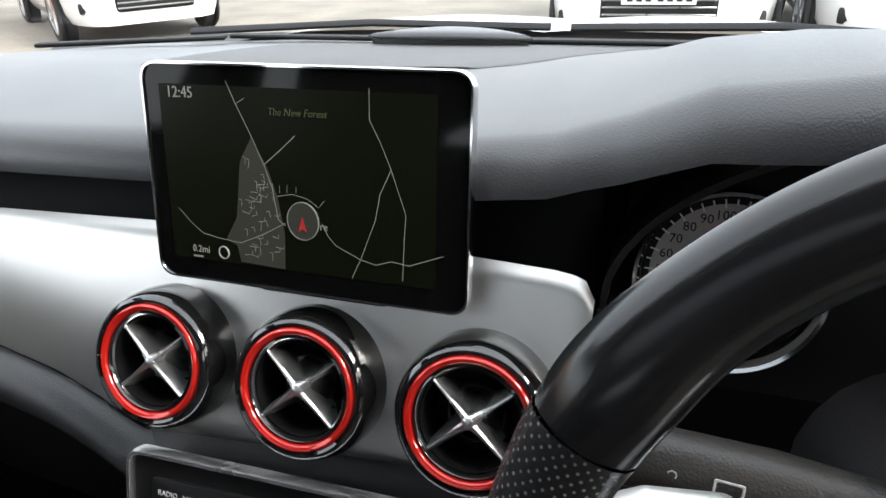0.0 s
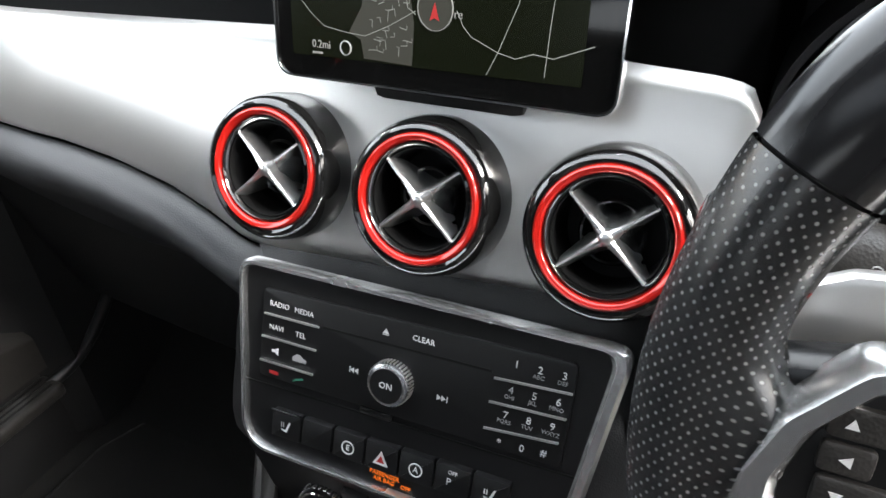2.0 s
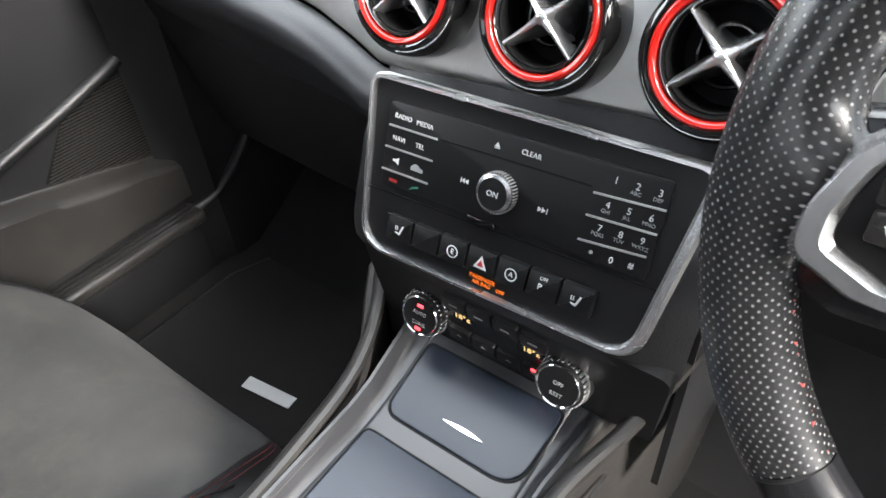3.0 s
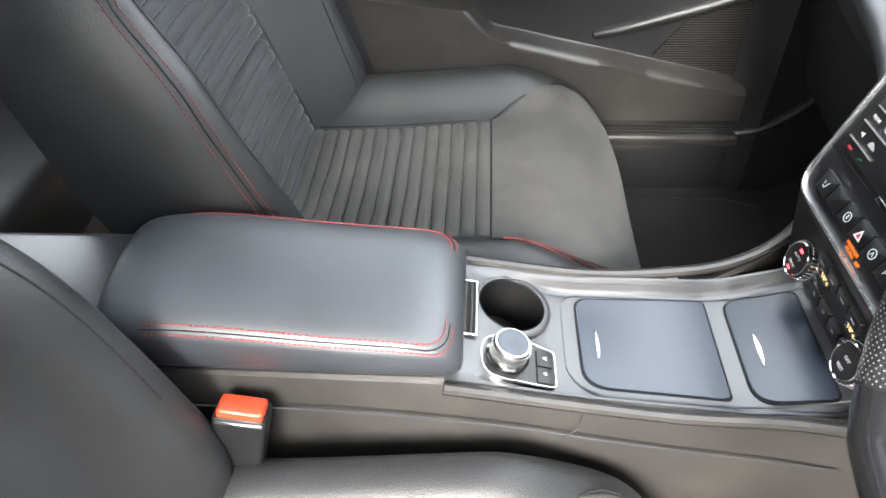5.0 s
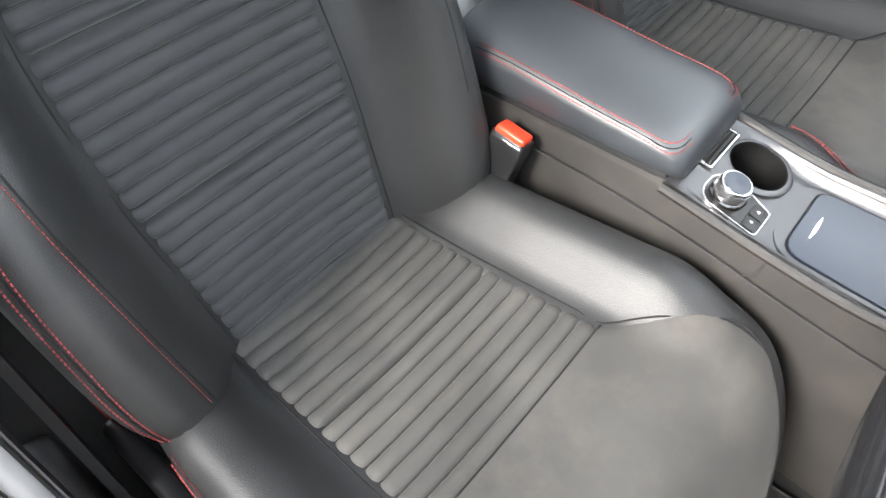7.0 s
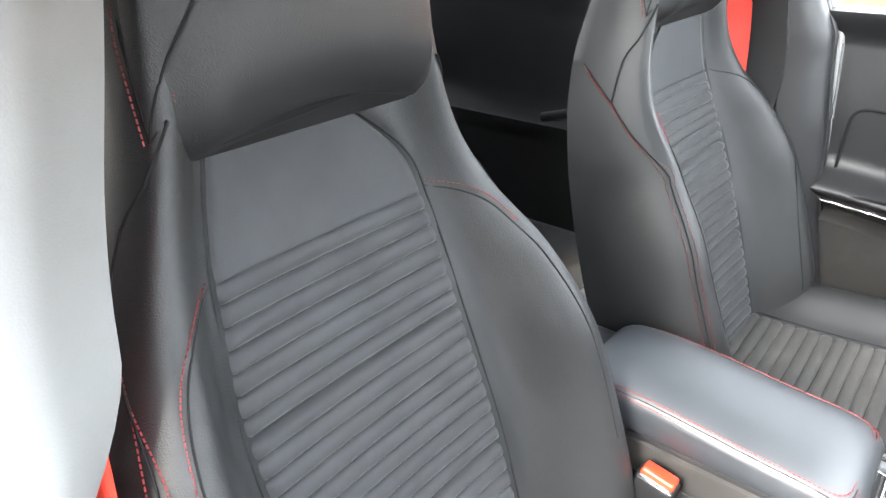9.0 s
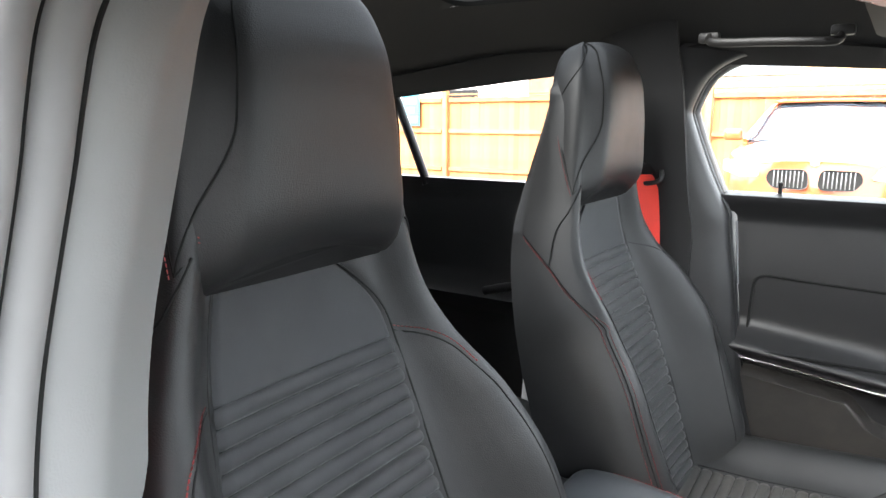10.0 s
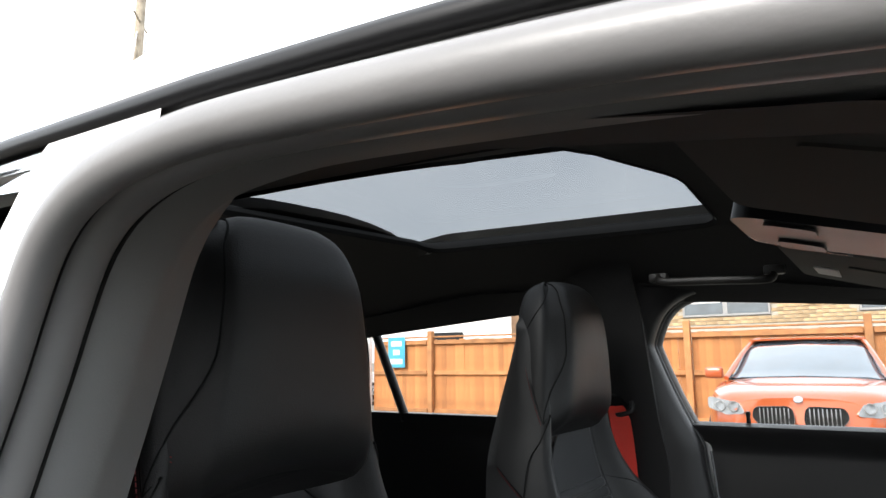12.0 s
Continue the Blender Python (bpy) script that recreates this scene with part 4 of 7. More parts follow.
part("armrest_base", box((0.0, -0.25, 0.632), (0.15, 0.3, 0.012), 0.004, 2), SOFT, arm)
part("rear_box", box((0.0, -0.52, 0.648), (0.152, 0.22, 0.04), 0.012, 3), CONSOLE_TOP, console, "matt black rear end of the console")

# ---- dashboard ----
dash = thing("dashboard", (0, 0.6, 0.6), "black soft-touch dashboard with a brushed aluminium trim band", "dashboard")
PAD_EDGE = [(-0.8, 1.0), (-0.25, 1.01), (0.08, 1.018), (0.14, 1.025), (0.18, 1.04), (0.22, 1.06), (0.28, 1.072), (0.42, 1.076), (0.52, 1.06), (0.6, 1.03), (0.8, 1.0)]
COWL_Y = [(-0.8, 0.8), (-0.6, 0.92), (-0.3, 1.0), (0, 1.02), (0.3, 1.0), (0.6, 0.92), (0.8, 0.8)]


def pad(x, v):
    """Upper pad: v from 0 at the lip facing the cabin to 1 at the windscreen."""
    ze = lerp_table(PAD_EDGE, x)
    yc = lerp_table(COWL_Y, x)
    yl = 0.375 - 0.05 * sstep(0.14, 0.3, x) * (1 - sstep(0.5, 0.62, x))
    if v < 0.2:
        q = v / 0.2 * math.pi / 2
        return Vector((x, yl + 0.03 * (1 - math.cos(q)) + 0.0, ze + 0.03 * math.sin(q) - 0.012))
    t = (v - 0.2) / 0.8
    zt = ze + 0.018
    return Vector((x, yl + 0.03 + (yc - yl - 0.03) * t, zt + (0.99 - zt) * sstep(0, 1, t) + 0.012 * math.sin(math.pi * t) - 0.0))


part("upper_pad", sheet(pad, frange(-0.8, 0.8, 80), frange(0, 1, 36)), DASHPAD, dash, "grained dark grey upper dash pad", angle=80)
# dotted speaker field let into the dash top
GRILLE_EDGE = [(0.45, 0.03), (0.5, 0.066), (0.56, 0.092), (0.64, 0.12), (0.72, 0.148), (0.8, 0.17), (0.86, 0.185)]
part("speaker_field", sheet(lambda u, v: pad(-0.32 + (lerp_table(GRILLE_EDGE, v) + 0.32) * u, v) + Vector((0, 0, 0.0012 - 0.0008 * (u > 0.995))), frange(0, 1, 40), frange(0.46, 0.86, 20)), DASHGRILLE, dash, "finely dotted speaker field", angle=80)
# band between pad and trim, recessed; its shade is put in as near-black
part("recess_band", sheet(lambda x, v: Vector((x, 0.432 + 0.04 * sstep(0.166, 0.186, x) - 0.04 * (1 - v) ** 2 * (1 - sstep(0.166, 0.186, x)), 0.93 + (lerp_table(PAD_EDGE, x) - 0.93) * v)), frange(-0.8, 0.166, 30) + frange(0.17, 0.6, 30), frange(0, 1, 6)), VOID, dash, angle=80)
FT = [(-0.8, 0.952), (-0.4, 0.96), (-0.1, 0.968), (0.08, 0.968), (0.145, 0.965), (0.157, 0.9635), (0.164, 0.961), (0.168, 0.957), (0.17, 0.951)]
FB = [(-0.8, 0.87), (-0.42, 0.868), (-0.34, 0.866), (-0.28, 0.86), (-0.22, 0.849), (-0.18, 0.836), (-0.15, 0.824), (-0.12, 0.822), (0.0, 0.83), (0.165, 0.843)]


def fascia(x, v):
    b, t = lerp_table(FB, x), lerp_table(FT, x)
    z = b + (t - b) * v
    y = 0.386 - (0.98 - z) * 0.4 - 0.006 * math.sin(math.pi * v)
    y += 0.05 * sstep(-0.35, -0.8, x)
    return Vector((x, y + 0.008 * (1 - sstep(0, 0.06, v)) + 0.004 * sstep(0.95, 1, v), z))


tb = sheet(fascia, frange(-0.8, 0.17, 160), frange(0, 1, 40))
bmesh.ops.delete(tb, geom=[f for f in tb.faces if any((f.calc_center_median().xz - Vector((vx, 0.884))).length < 0.0415 for vx in (-0.11, 0.0, 0.11))], context="FACES")
part("trim_band", tb, ALU, dash, "brushed aluminium trim band across the dashboard", angle=60)
# trim end and cheek: near-black in place of the shade beside the band
part("trim_end", tube([(0.172, 0.332, 0.845), (0.173, 0.353, 0.9), (0.173, 0.372, 0.95)], 0.0012, 8), VOID, dash)
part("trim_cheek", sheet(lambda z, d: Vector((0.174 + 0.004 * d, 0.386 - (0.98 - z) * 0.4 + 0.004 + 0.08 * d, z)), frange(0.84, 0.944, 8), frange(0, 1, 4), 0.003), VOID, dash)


def knee(x, v):
    """Lower passenger pad sweeping under the trim into the centre stack."""
    b = lerp_table(FB, x) - 0.001
    y0 = 0.386 - (0.98 - b) * 0.4 + 0.05 * sstep(-0.35, -0.8, x) + 0.006
    d = 0.24 * v
    return Vector((x, y0 - 0.03 * math.sin(math.pi * min(1, v * 2.2)) * (1 - v) + 0.22 * max(0, v - 0.35) ** 1.3, b - d * (0.32 + 0.68 * v)))


part("lower_pad", sheet(knee, frange(-0.8, -0.128, 40), frange(0, 1, 20)), DASHPAD, dash, "soft black lower dash pad", angle=80)


def stack_side(y, v):
    """Left cheek of the centre stack."""
    z = 0.85 - 0.32 * v
    yy = y + (0.075 * sstep(0.765, 0.85, z)) * (0.6 - y) / 0.315
    return Vector((-0.135 - 0.03 * sstep(0.3, 0.55, yy), yy, z))


part("stack_cheek", sheet(stack_side, frange(0.278, 0.6, 12), frange(0, 1, 10), 0.006), SOFT, dash)
part("stack_cheek", sheet(lambda y, v: Vector((0.14 + 0.03 * sstep(0.3, 0.55, y), y, 0.85 - 0.32 * v)), frange(0.29, 0.6, 12), frange(0, 1, 10), 0.006), SOFT, dash)
part("centre_panel", sheet(lambda x, v: Vector((x, 0.335 - 0.057 * sstep(0, 0.5, v) - 0.026 * sstep(0.4, 0.95, v) + 0.012 * (abs(x) / 0.14) ** 6, 0.85 - 0.152 * v)), frange(-0.14, 0.145, 24), frange(0, 1, 16)), SOFT, dash)
# glovebox lid and footwell bulkhead
part("glovebox_lid", sheet(lambda x, v: Vector((x, 0.4 + 0.06 * v + 0.02 * (x / 0.5) ** 2, 0.76 - 0.22 * v)), frange(-0.68, -0.18, 20), frange(0, 1, 10), 0.01), SOFT, dash, "black glovebox lid")
part("bulkhead", sheet(lambda x, v: Vector((x, 0.62 + 0.12 * (1 - v), 0.28 + 0.6 * v)), frange(-0.75, 0.75, 12), frange(0, 1, 8)), CARPET, dash)
part("driver_knee_pad", sheet(lambda x, v: Vector((x, 0.37 + 0.1 * v, 0.86 - 0.26 * v)), frange(0.16, 0.75, 16), frange(0, 1, 8), 0.006), PANELBLK, dash)


def lens_ring(grow, z):
    """Long lens-shaped outline of the pod on the dash top."""
    top = [(x, 0.05 * (1 - (x / 0.1135) ** 2)) for x in frange(-0.113, 0.113, 20)]
    ring_ = top + [(x, -0.4 * y) for x, y in top[::-1][1:-1]]
    return [Vector((-0.086 + x * grow, 0.9 + y * grow, z - 0.06 * (x * grow) ** 2 * 4)) for x, y in ring_]


part("pod_base", loft([lens_ring(0.95, 0.994), lens_ring(0.95, 1.012)]), PIANO, dash, "gloss black foot of the speaker pod")
part("pod_cap", loft([lens_ring(0.97, 1.011), lens_ring(1.0, 1.0125), lens_ring(1.0, 1.0145), lens_ring(0.93, 1.0175), lens_ring(0.7, 1.0195), lens_ring(0.3, 1.0205)]), DASHPAD, dash, "low raised speaker pod on the dash top", angle=50)
part("demister_slot", box((0.0, 0.95, 1.0), (0.9, 0.02, 0.006), 0.002, 1), VOID, dash)
for sx in (-1, 1):
    part("demister_slot", box((sx * 0.57, 0.87, 1.003), (0.28, 0.02, 0.006), 0.002, 1, Matrix.Rotation(sx * -0.35, 3, "Z")), VOID, dash)

# ---- air vents ----
VTILT = radians(21)


def make_vent(x, z):
    at = (x, 0.332, z)
    v = thing("air_vent", at, "round air vent with red ring, gloss black surround and metal cross", "air vent", "dashboard air vents")
    m = plane_frame((x, 0.3345, z - 0.01), (1, 0, 0), (0, math.sin(VTILT), math.cos(VTILT)))
    part("outer_surround", ring([(0.049, -0.024), (0.0488, 0.002), (0.0476, 0.0085), (0.0462, 0.0148), (0.0434, 0.0192), (0.0412, 0.0202), (0.0394, 0.0192), (0.0394, -0.024)], m, 72), PIANO, v, "gloss black outer surround")
    part("red_ring", ring([(0.0394, 0.012), (0.0394, 0.0182), (0.0387, 0.02), (0.0374, 0.0208), (0.0358, 0.0204), (0.0345, 0.0188), (0.0339, 0.0165), (0.0337, 0.012)], m, 72), RED, v, "glossy red accent ring")
    part("inner_surround", ring([(0.0337, 0.002), (0.0337, 0.0182), (0.0324, 0.0188), (0.031, 0.017), (0.0303, 0.002)], m, 72), PIANO, v)
    part("barrel", ring([(0.0305, -0.018), (0.0305, 0.015), (0.0298, 0.015), (0.0288, -0.018)], m, 60), VOID, v)
    part("barrel_floor", lathe([(0.0, -0.0185), (0.03, -0.0185), (0.03, -0.017), (0.0, -0.017)], m, 48), VOID, v)
    part("inner_ring", ring([(0.0185, -0.017), (0.0185, 0.0), (0.0175, 0.001), (0.0162, 0.0), (0.0162, -0.017)], m, 48), PIANO, v)
    part("cross_hub", lathe([(0.0, -0.01), (0.0058, -0.01), (0.0056, 0.012), (0.005, 0.0165), (0.0034, 0.0186), (0.0016, 0.0195), (0.0, 0.0197)], m, 28), SATIN, v)
    for turn in (40, 138, 221, 319):
        q = radians(turn)
        d = Vector((math.cos(q), math.sin(q), 0))
        s = Vector((-d.y, d.x, 0))
        rings = []
        # a sharp ridge that runs out to the ring, with flanks sloping back into the barrel
        for r, w, top, flank, deep in ((0.002, 0.0052, 0.0188, 0.0078, 0.025), (0.006, 0.0044, 0.018, 0.0078, 0.025), (0.012, 0.0034, 0.0172, 0.0062, 0.022), (0.021, 0.003, 0.0166, 0.0046, 0.016), (0.0312, 0.0028, 0.0164, 0.0028, 0.007)):
            c = d * r
            rings.append([m @ (c + s * x + Vector((0, 0, z))) for x, z in ((w * 0.5, top - 0.0012), (w * 0.2, top), (-w * 0.2, top), (-w * 0.5, top - 0.0012), (-flank, top - deep), (flank, top - deep))])
        part("cross_arm", loft(rings), SATIN, v, angle=25)
    return v


v0 = make_vent(0.0, 0.9)
copy_thing(v0, pose(-0.11, 0.332, 0.9))
copy_thing(v0, pose(0.11, 0.332, 0.9))

# ---- display ----
display = thing("navigation_display", (-0.008, 0.37, 0.94), "tablet-like navigation display in a thin silver frame, showing a map", "display screen")
SM = plane_frame((0.0015, 0.351, 1.0185), (1, 0, 0), (0, math.sin(radians(9.8)), math.cos(radians(9.8))))


def rr(w, h, r, dx=0.0, dy=0.0, seg=8):
    return round_poly([(-w + dx, -h + dy), (w + dx, -h + dy), (w + dx, h + dy), (-w + dx, h + dy)], r, seg)


part("display_back", slab(rr(0.1, 0.0635, 0.012), SM, -0.014, -0.003), SOFT, display)
part("display_frame", frame_ring(rr(0.1035, 0.067, 0.012), rr(0.1013, 0.0648, 0.0105), SM, -0.006, 0.0015), BRIGHT, display, "thin silver display frame")
part("display_glass", slab(rr(0.1014, 0.0649, 0.0105), SM, -0.004, 0.0), SCREENBLK, display, "gloss black display bezel")
part("display_foot", box((0.0, 0.375, 0.955), (0.1, 0.03, 0.04), 0.008, 2), SOFT, display)
MM = SM @ Matrix.Translation((0.0, -0.0022, 0)) @ Matrix.Diagonal((0.96, 1.06, 1, 1))
MW, MH, MX, MY = 0.091, 0.0505, -0.004, 0.0025
scr = part("map_screen", slab([(MX - MW, MY - MH), (MX + MW, MY - MH), (MX + MW, MY + MH), (MX - MW, MY + MH)], MM, -0.0006, 0.0004), MAPBASE, display, "dark map screen")


def mp(pts):
    return [(x + 0.009, y * 1.03 + 0.001) for x, y in pts]


for pts, w in ((((-0.055, 0.053), (-0.049, 0.0415), (-0.04, 0.026), (-0.032, 0.0105), (-0.027, -0.002), (-0.024, -0.019), (-0.019, -0.022)), 0.0009),
               (((-0.032, 0.0105), (-0.02, 0.019), (-0.010, 0.0268)), 0.0008), (((-0.049, 0.0415), (-0.043, 0.0445)), 0.0006),
               (((0.038, 0.0525), (0.038, 0.037), (0.045, 0.0255), (0.051, 0.013), (0.06, -0.0095), (0.059, -0.0225), (0.058, -0.045)), 0.0008),
               (((0.051, 0.013), (0.044, 0.0), (0.041, -0.0135), (0.031, -0.036), (0.025, -0.047)), 0.0008),
               (((0.006, -0.0185), (0.01, -0.0255), (0.015, -0.03), (0.031, -0.036), (0.041, -0.038), (0.051, -0.035), (0.062, -0.0362), (0.083, -0.029)), 0.0008),
               (((-0.097, -0.0182), (-0.089, -0.0255), (-0.08, -0.0316), (-0.067, -0.0335), (-0.052, -0.0347), (-0.036, -0.0286), (-0.019, -0.0204)), 0.0007),
               (((-0.024, -0.0061), (-0.013, -0.0041), (-0.003, -0.0061), (0.004, -0.0102), (0.008, -0.0061)), 0.0006),
               (((-0.022, -0.004), (-0.022, 0.0)), 0.0005), (((-0.017, -0.004), (-0.0165, 0.001)), 0.0005), (((-0.011, -0.004), (-0.0105, 0.0)), 0.0005)):
    part("map_road", ribbon([q for q in mp(pts)], w * 0.55, MM, 0.0009), MAPROAD, scr, smooth=False)
town = bmesh.new()
tp = mp([(-0.04, 0.0245), (-0.049, 0.0112), (-0.054, -0.0204), (-0.063, -0.0335), (-0.055, -0.0367), (-0.053, -0.046), (-0.021, -0.047), (-0.02, -0.0265), (-0.024, -0.0061), (-0.03, 0.0092)])
town.faces.new([town.verts.new(MM @ Vector((x, y, 0.0006))) for x, y in tp][::-1])
town.normal_update()
part("map_town", town, MAPTOWN, scr)
streets = bmesh.new()
rs = random.Random(5)
for k in range(46):
    cx, cy = rs.uniform(-0.05, -0.026), rs.uniform(-0.044, 0.012)
    if cy > -0.005 and cx < -0.046:
        continue
    a = rs.choice((0, math.pi / 2)) + rs.uniform(-0.3, 0.3)
    ln = rs.uniform(0.0025, 0.006)
    p = [(cx, cy), (cx + ln * math.cos(a), cy + ln * math.sin(a)), (cx + ln * math.cos(a) - 0.002 * math.sin(a), cy + ln * math.sin(a) + 0.002 * math.cos(a))]
    ribbon(mp(p), 0.00035, MM, 0.0008, streets)
part("street_pattern", streets, MAPROAD, scr)
part("clock_text", letters("12:45", 0.0088, MM @ Matrix.Translation((-0.0795, 0.0485, 0.001))), MAPTEXT, scr)
part("scale_text", letters("0.2mi", 0.006, MM @ Matrix.Translation((-0.0735, -0.0415, 0.001))), MAPTEXT, scr)
part("area_text", letters("The New Forest", 0.0058, MM @ Matrix.Translation((0.001, 0.0405, 0.001)), None, shear=0.2), MAPTOWNTEXT, scr)
part("town_text", letters("re", 0.006, MM @ Matrix.Translation((0.016, -0.02, 0.001))), MAPTEXT, scr)
sb_ = bmesh.new()
ribbon([(-0.08, -0.046), (-0.0725, -0.046)], 0.0012, MM, 0.001, sb_)
part("scale_bar", sb_, MAPTEXT, scr)
part("compass_badge", ring([(0.0109, 0), (0.0109, 0.0012), (0.0105, 0.0014), (0.0105, 0)], MM @ Matrix.Translation((0.002, -0.018, 0)), 36), MAPTEXT, scr)
part("compass_fill", lathe([(0, 0.0005), (0.0102, 0.0005), (0.0102, 0.00115), (0, 0.00115)], MM @ Matrix.Translation((0.002, -0.018, 0)), 36), MAPTOWN, scr)
arrow = bmesh.new()
arrow.faces.new([arrow.verts.new(MM @ Vector((x + 0.005, y - 0.0005, 0.0015))) for x, y in ((-0.003, -0.0145), (-0.006, -0.0235), (-0.003, -0.022), (0.0, -0.0235))][::-1])
part("compass_arrow", arrow, REDMARK, scr)
part("small_badge", ring([(0.004, 0), (0.004, 0.001), (0.0034, 0.0012), (0.0034, 0)], MM @ Matrix.Translation((-0.0565, -0.042, 0)), 24), DIMMARK, scr)

# ---- radio panel ----
radio = thing("radio_panel", (0, 0.275, 0.7), "black radio control panel with number keys in a satin chrome frame", "radio panel")
RM = plane_frame((0, 0.2702, 0.773), (1, 0, 0), (0, math.sin(radians(21.7)), math.cos(radians(21.7))))
oc = [(-0.1145, -0.0655), (0.119, -0.0605), (0.1375, 0.0765), (-0.1255, 0.072)]
ro = [Vector(p) for p in round_poly([oc[0], oc[1], oc[2], oc[3]], [0.026, 0.026, 0.012, 0.012], 8)]
ri = [Vector(p) for p in round_poly([(-0.111, -0.0615), (0.1105, -0.0565), (0.1275, 0.0718), (-0.121, 0.0672)], [0.024, 0.024, 0.01, 0.01], 8)]
part("chrome_frame", frame_ring(ro, ri, RM, -0.006, 0.004), SATIN, radio, "satin chrome frame")
part("panel_base", slab(ri, RM, -0.008, -0.001), PANELBLK, radio)


def rbox(x0, y0, x1, y1, h0, h1, r=0.002, bev=0.0008):
    return slab(round_poly([(x0, y0), (x1, y0), (x1, y1), (x0, y1)], r, 3), RM, h0, h1, bev)


part("head_unit", slab(round_poly([(-0.1045, -0.009), (0.1085, -0.004), (0.1085, 0.0605), (-0.1045, 0.054)], 0.004, 4), RM, -0.002, 0.0012, 0.0008), BUTTON, radio)
part("disc_slot", slab([(-0.056, 0.0375), (0.06, 0.0415), (0.06, 0.043), (-0.056, 0.039)], RM, 0.0011, 0.0014), VOID, radio)
part("lower_gap", slab([(-0.115, -0.0165), (0.121, -0.0075), (0.121, -0.0063), (-0.115, -0.0152)], RM, 0.0, 0.0006), VOID, radio)
for y, x0, x1 in ((0.0366, -0.1025, -0.059), (0.0201, -0.1035, -0.06), (0.0025, -0.104, -0.061)):
    part("chrome_line", slab([(x0, y - 0.0006), (x1, y + 0.0004), (x1, y + 0.0016), (x0, y + 0.0006)], RM, 0.001, 0.0024), ALU, radio)
for x0, y0, x1, y1 in ((0.062, 0.039, 0.108, 0.0428), (0.061, 0.0236, 0.107, 0.0269), (0.06, 0.0063, 0.105, 0.0112)):
    part("chrome_line", slab([(x0, y0 - 0.0006), (x1, y1 - 0.0006), (x1, y1 + 0.0006), (x0, y0 + 0.0006)], RM, 0.001, 0.0024), ALU, radio)


def rt(s, x, y, size, mat=WHITEMARK, par=None, z=0.0013):
    part("lettering", letters(s, size, RM @ Matrix.Translation((x, y, z))), mat, par or radio, smooth=False)


for s, x, y in (("RADIO", -0.091, 0.0445), ("MEDIA", -0.0715, 0.0443), ("NAVI", -0.0925, 0.0279), ("TEL", -0.073, 0.0279), ("CLEAR", 0.015, 0.0488)):
    rt(s, x, y, 0.0051)
for i, (s, x, y) in enumerate((("1", 0.074, 0.0504), ("2", 0.088, 0.0508), ("3", 0.102, 0.0514), ("4", 0.073, 0.034), ("5", 0.087, 0.0345), ("6", 0.101, 0.0352), ("7", 0.072, 0.0178), ("8", 0.086, 0.0186), ("9", 0.1, 0.0196), ("*", 0.0705, -0.0005), ("0", 0.0845, 0.0005), ("#", 0.0975, 0.002))):
    rt(s, x, y, 0.0064)
for s, x, y in (("ABC", 0.0875, 0.0465), ("DEF", 0.1015, 0.047), ("GHI", 0.0725, 0.0295), ("JKL", 0.0865, 0.03), ("MNO", 0.1005, 0.0308), ("PQRS", 0.0715, 0.0136), ("TUV", 0.0855, 0.0143), ("WXYZ", 0.0995, 0.0152)):
    rt(s, x, y, 0.0036, DIMMARK)


def tri(pts, mat, z=0.0015, par=None, name="symbol"):
    bm = bmesh.new()
    bm.faces.new([bm.verts.new(RM @ Vector((x, y, z))) for x, y in pts])
    part(name, bm, mat, par or radio, smooth=False)


tri([(-0.013, 0.0465), (-0.0085, 0.0465), (-0.01075, 0.0498)], WHITEMARK)
tri([(-0.013, 0.0455), (-0.0085, 0.0455), (-0.0085, 0.0461), (-0.013, 0.0461)], WHITEMARK)
for x0, sg in ((-0.029, -1), (0.0295, 1)):
    for k in range(2):
        x = x0 + sg * k * 0.003 - sg * 0.0015
        tri([(x, 0.0138), (x, 0.0178), (x + sg * 0.003, 0.0158)][::sg], WHITEMARK)
    x = x0 + sg * 0.005
    tri([(x, 0.0138), (x + 0.0007, 0.0138), (x + 0.0007, 0.0178), (x, 0.0178)], WHITEMARK)
tri([(-0.095, 0.0105), (-0.0925, 0.0105), (-0.0895, 0.0085), (-0.0895, 0.0145), (-0.0925, 0.0125), (-0.095, 0.0125)], WHITEMARK)
tri([(-0.078, 0.009), (-0.067, 0.009), (-0.067, 0.0115), (-0.07, 0.0125), (-0.072, 0.0142), (-0.075, 0.0142), (-0.078, 0.0115)], DIMMARK)
tri([(-0.096, -0.0055), (-0.0885, -0.0055), (-0.0885, -0.003), (-0.096, -0.003)], REDMARK)
tri([(-0.077, -0.0065), (-0.0725, -0.0045), (-0.068, -0.003), (-0.069, -0.0015), (-0.0745, -0.0035)], GREENMARK)
km = RM @ Matrix.Translation((-0.002, 0.0175, 0.001)) @ Matrix.Scale(0.88, 4)
knob = part("volume_knob", lathe([(0.0, 0.0), (0.0162, 0.0), (0.0162, 0.008), (0.0156, 0.0105), (0.0142, 0.0115), (0.0, 0.0115)], km, 60), CHROME, radio, "chrome volume knob")
kk = bmesh.new()
for j in range(40):
    q = 2 * math.pi * j / 40
    box(km @ Vector((0.0161 * math.cos(q), 0.0161 * math.sin(q), 0.005)), (0.001, 0.001, 0.006), 0, 1, (RM.to_3x3() @ Matrix.Rotation(q, 3, "Z")), kk)
part("knob_grip", kk, ALU, knob)
part("knob_face", lathe([(0.0, 0.0112), (0.0128, 0.0112), (0.0126, 0.0124), (0.0, 0.0124)], km, 48), PANELBLK, knob, "black knob face")
part("lettering", letters("ON", 0.0066, km @ Matrix.Translation((0, 0, 0.0126))), WHITEMARK, knob, smooth=False)
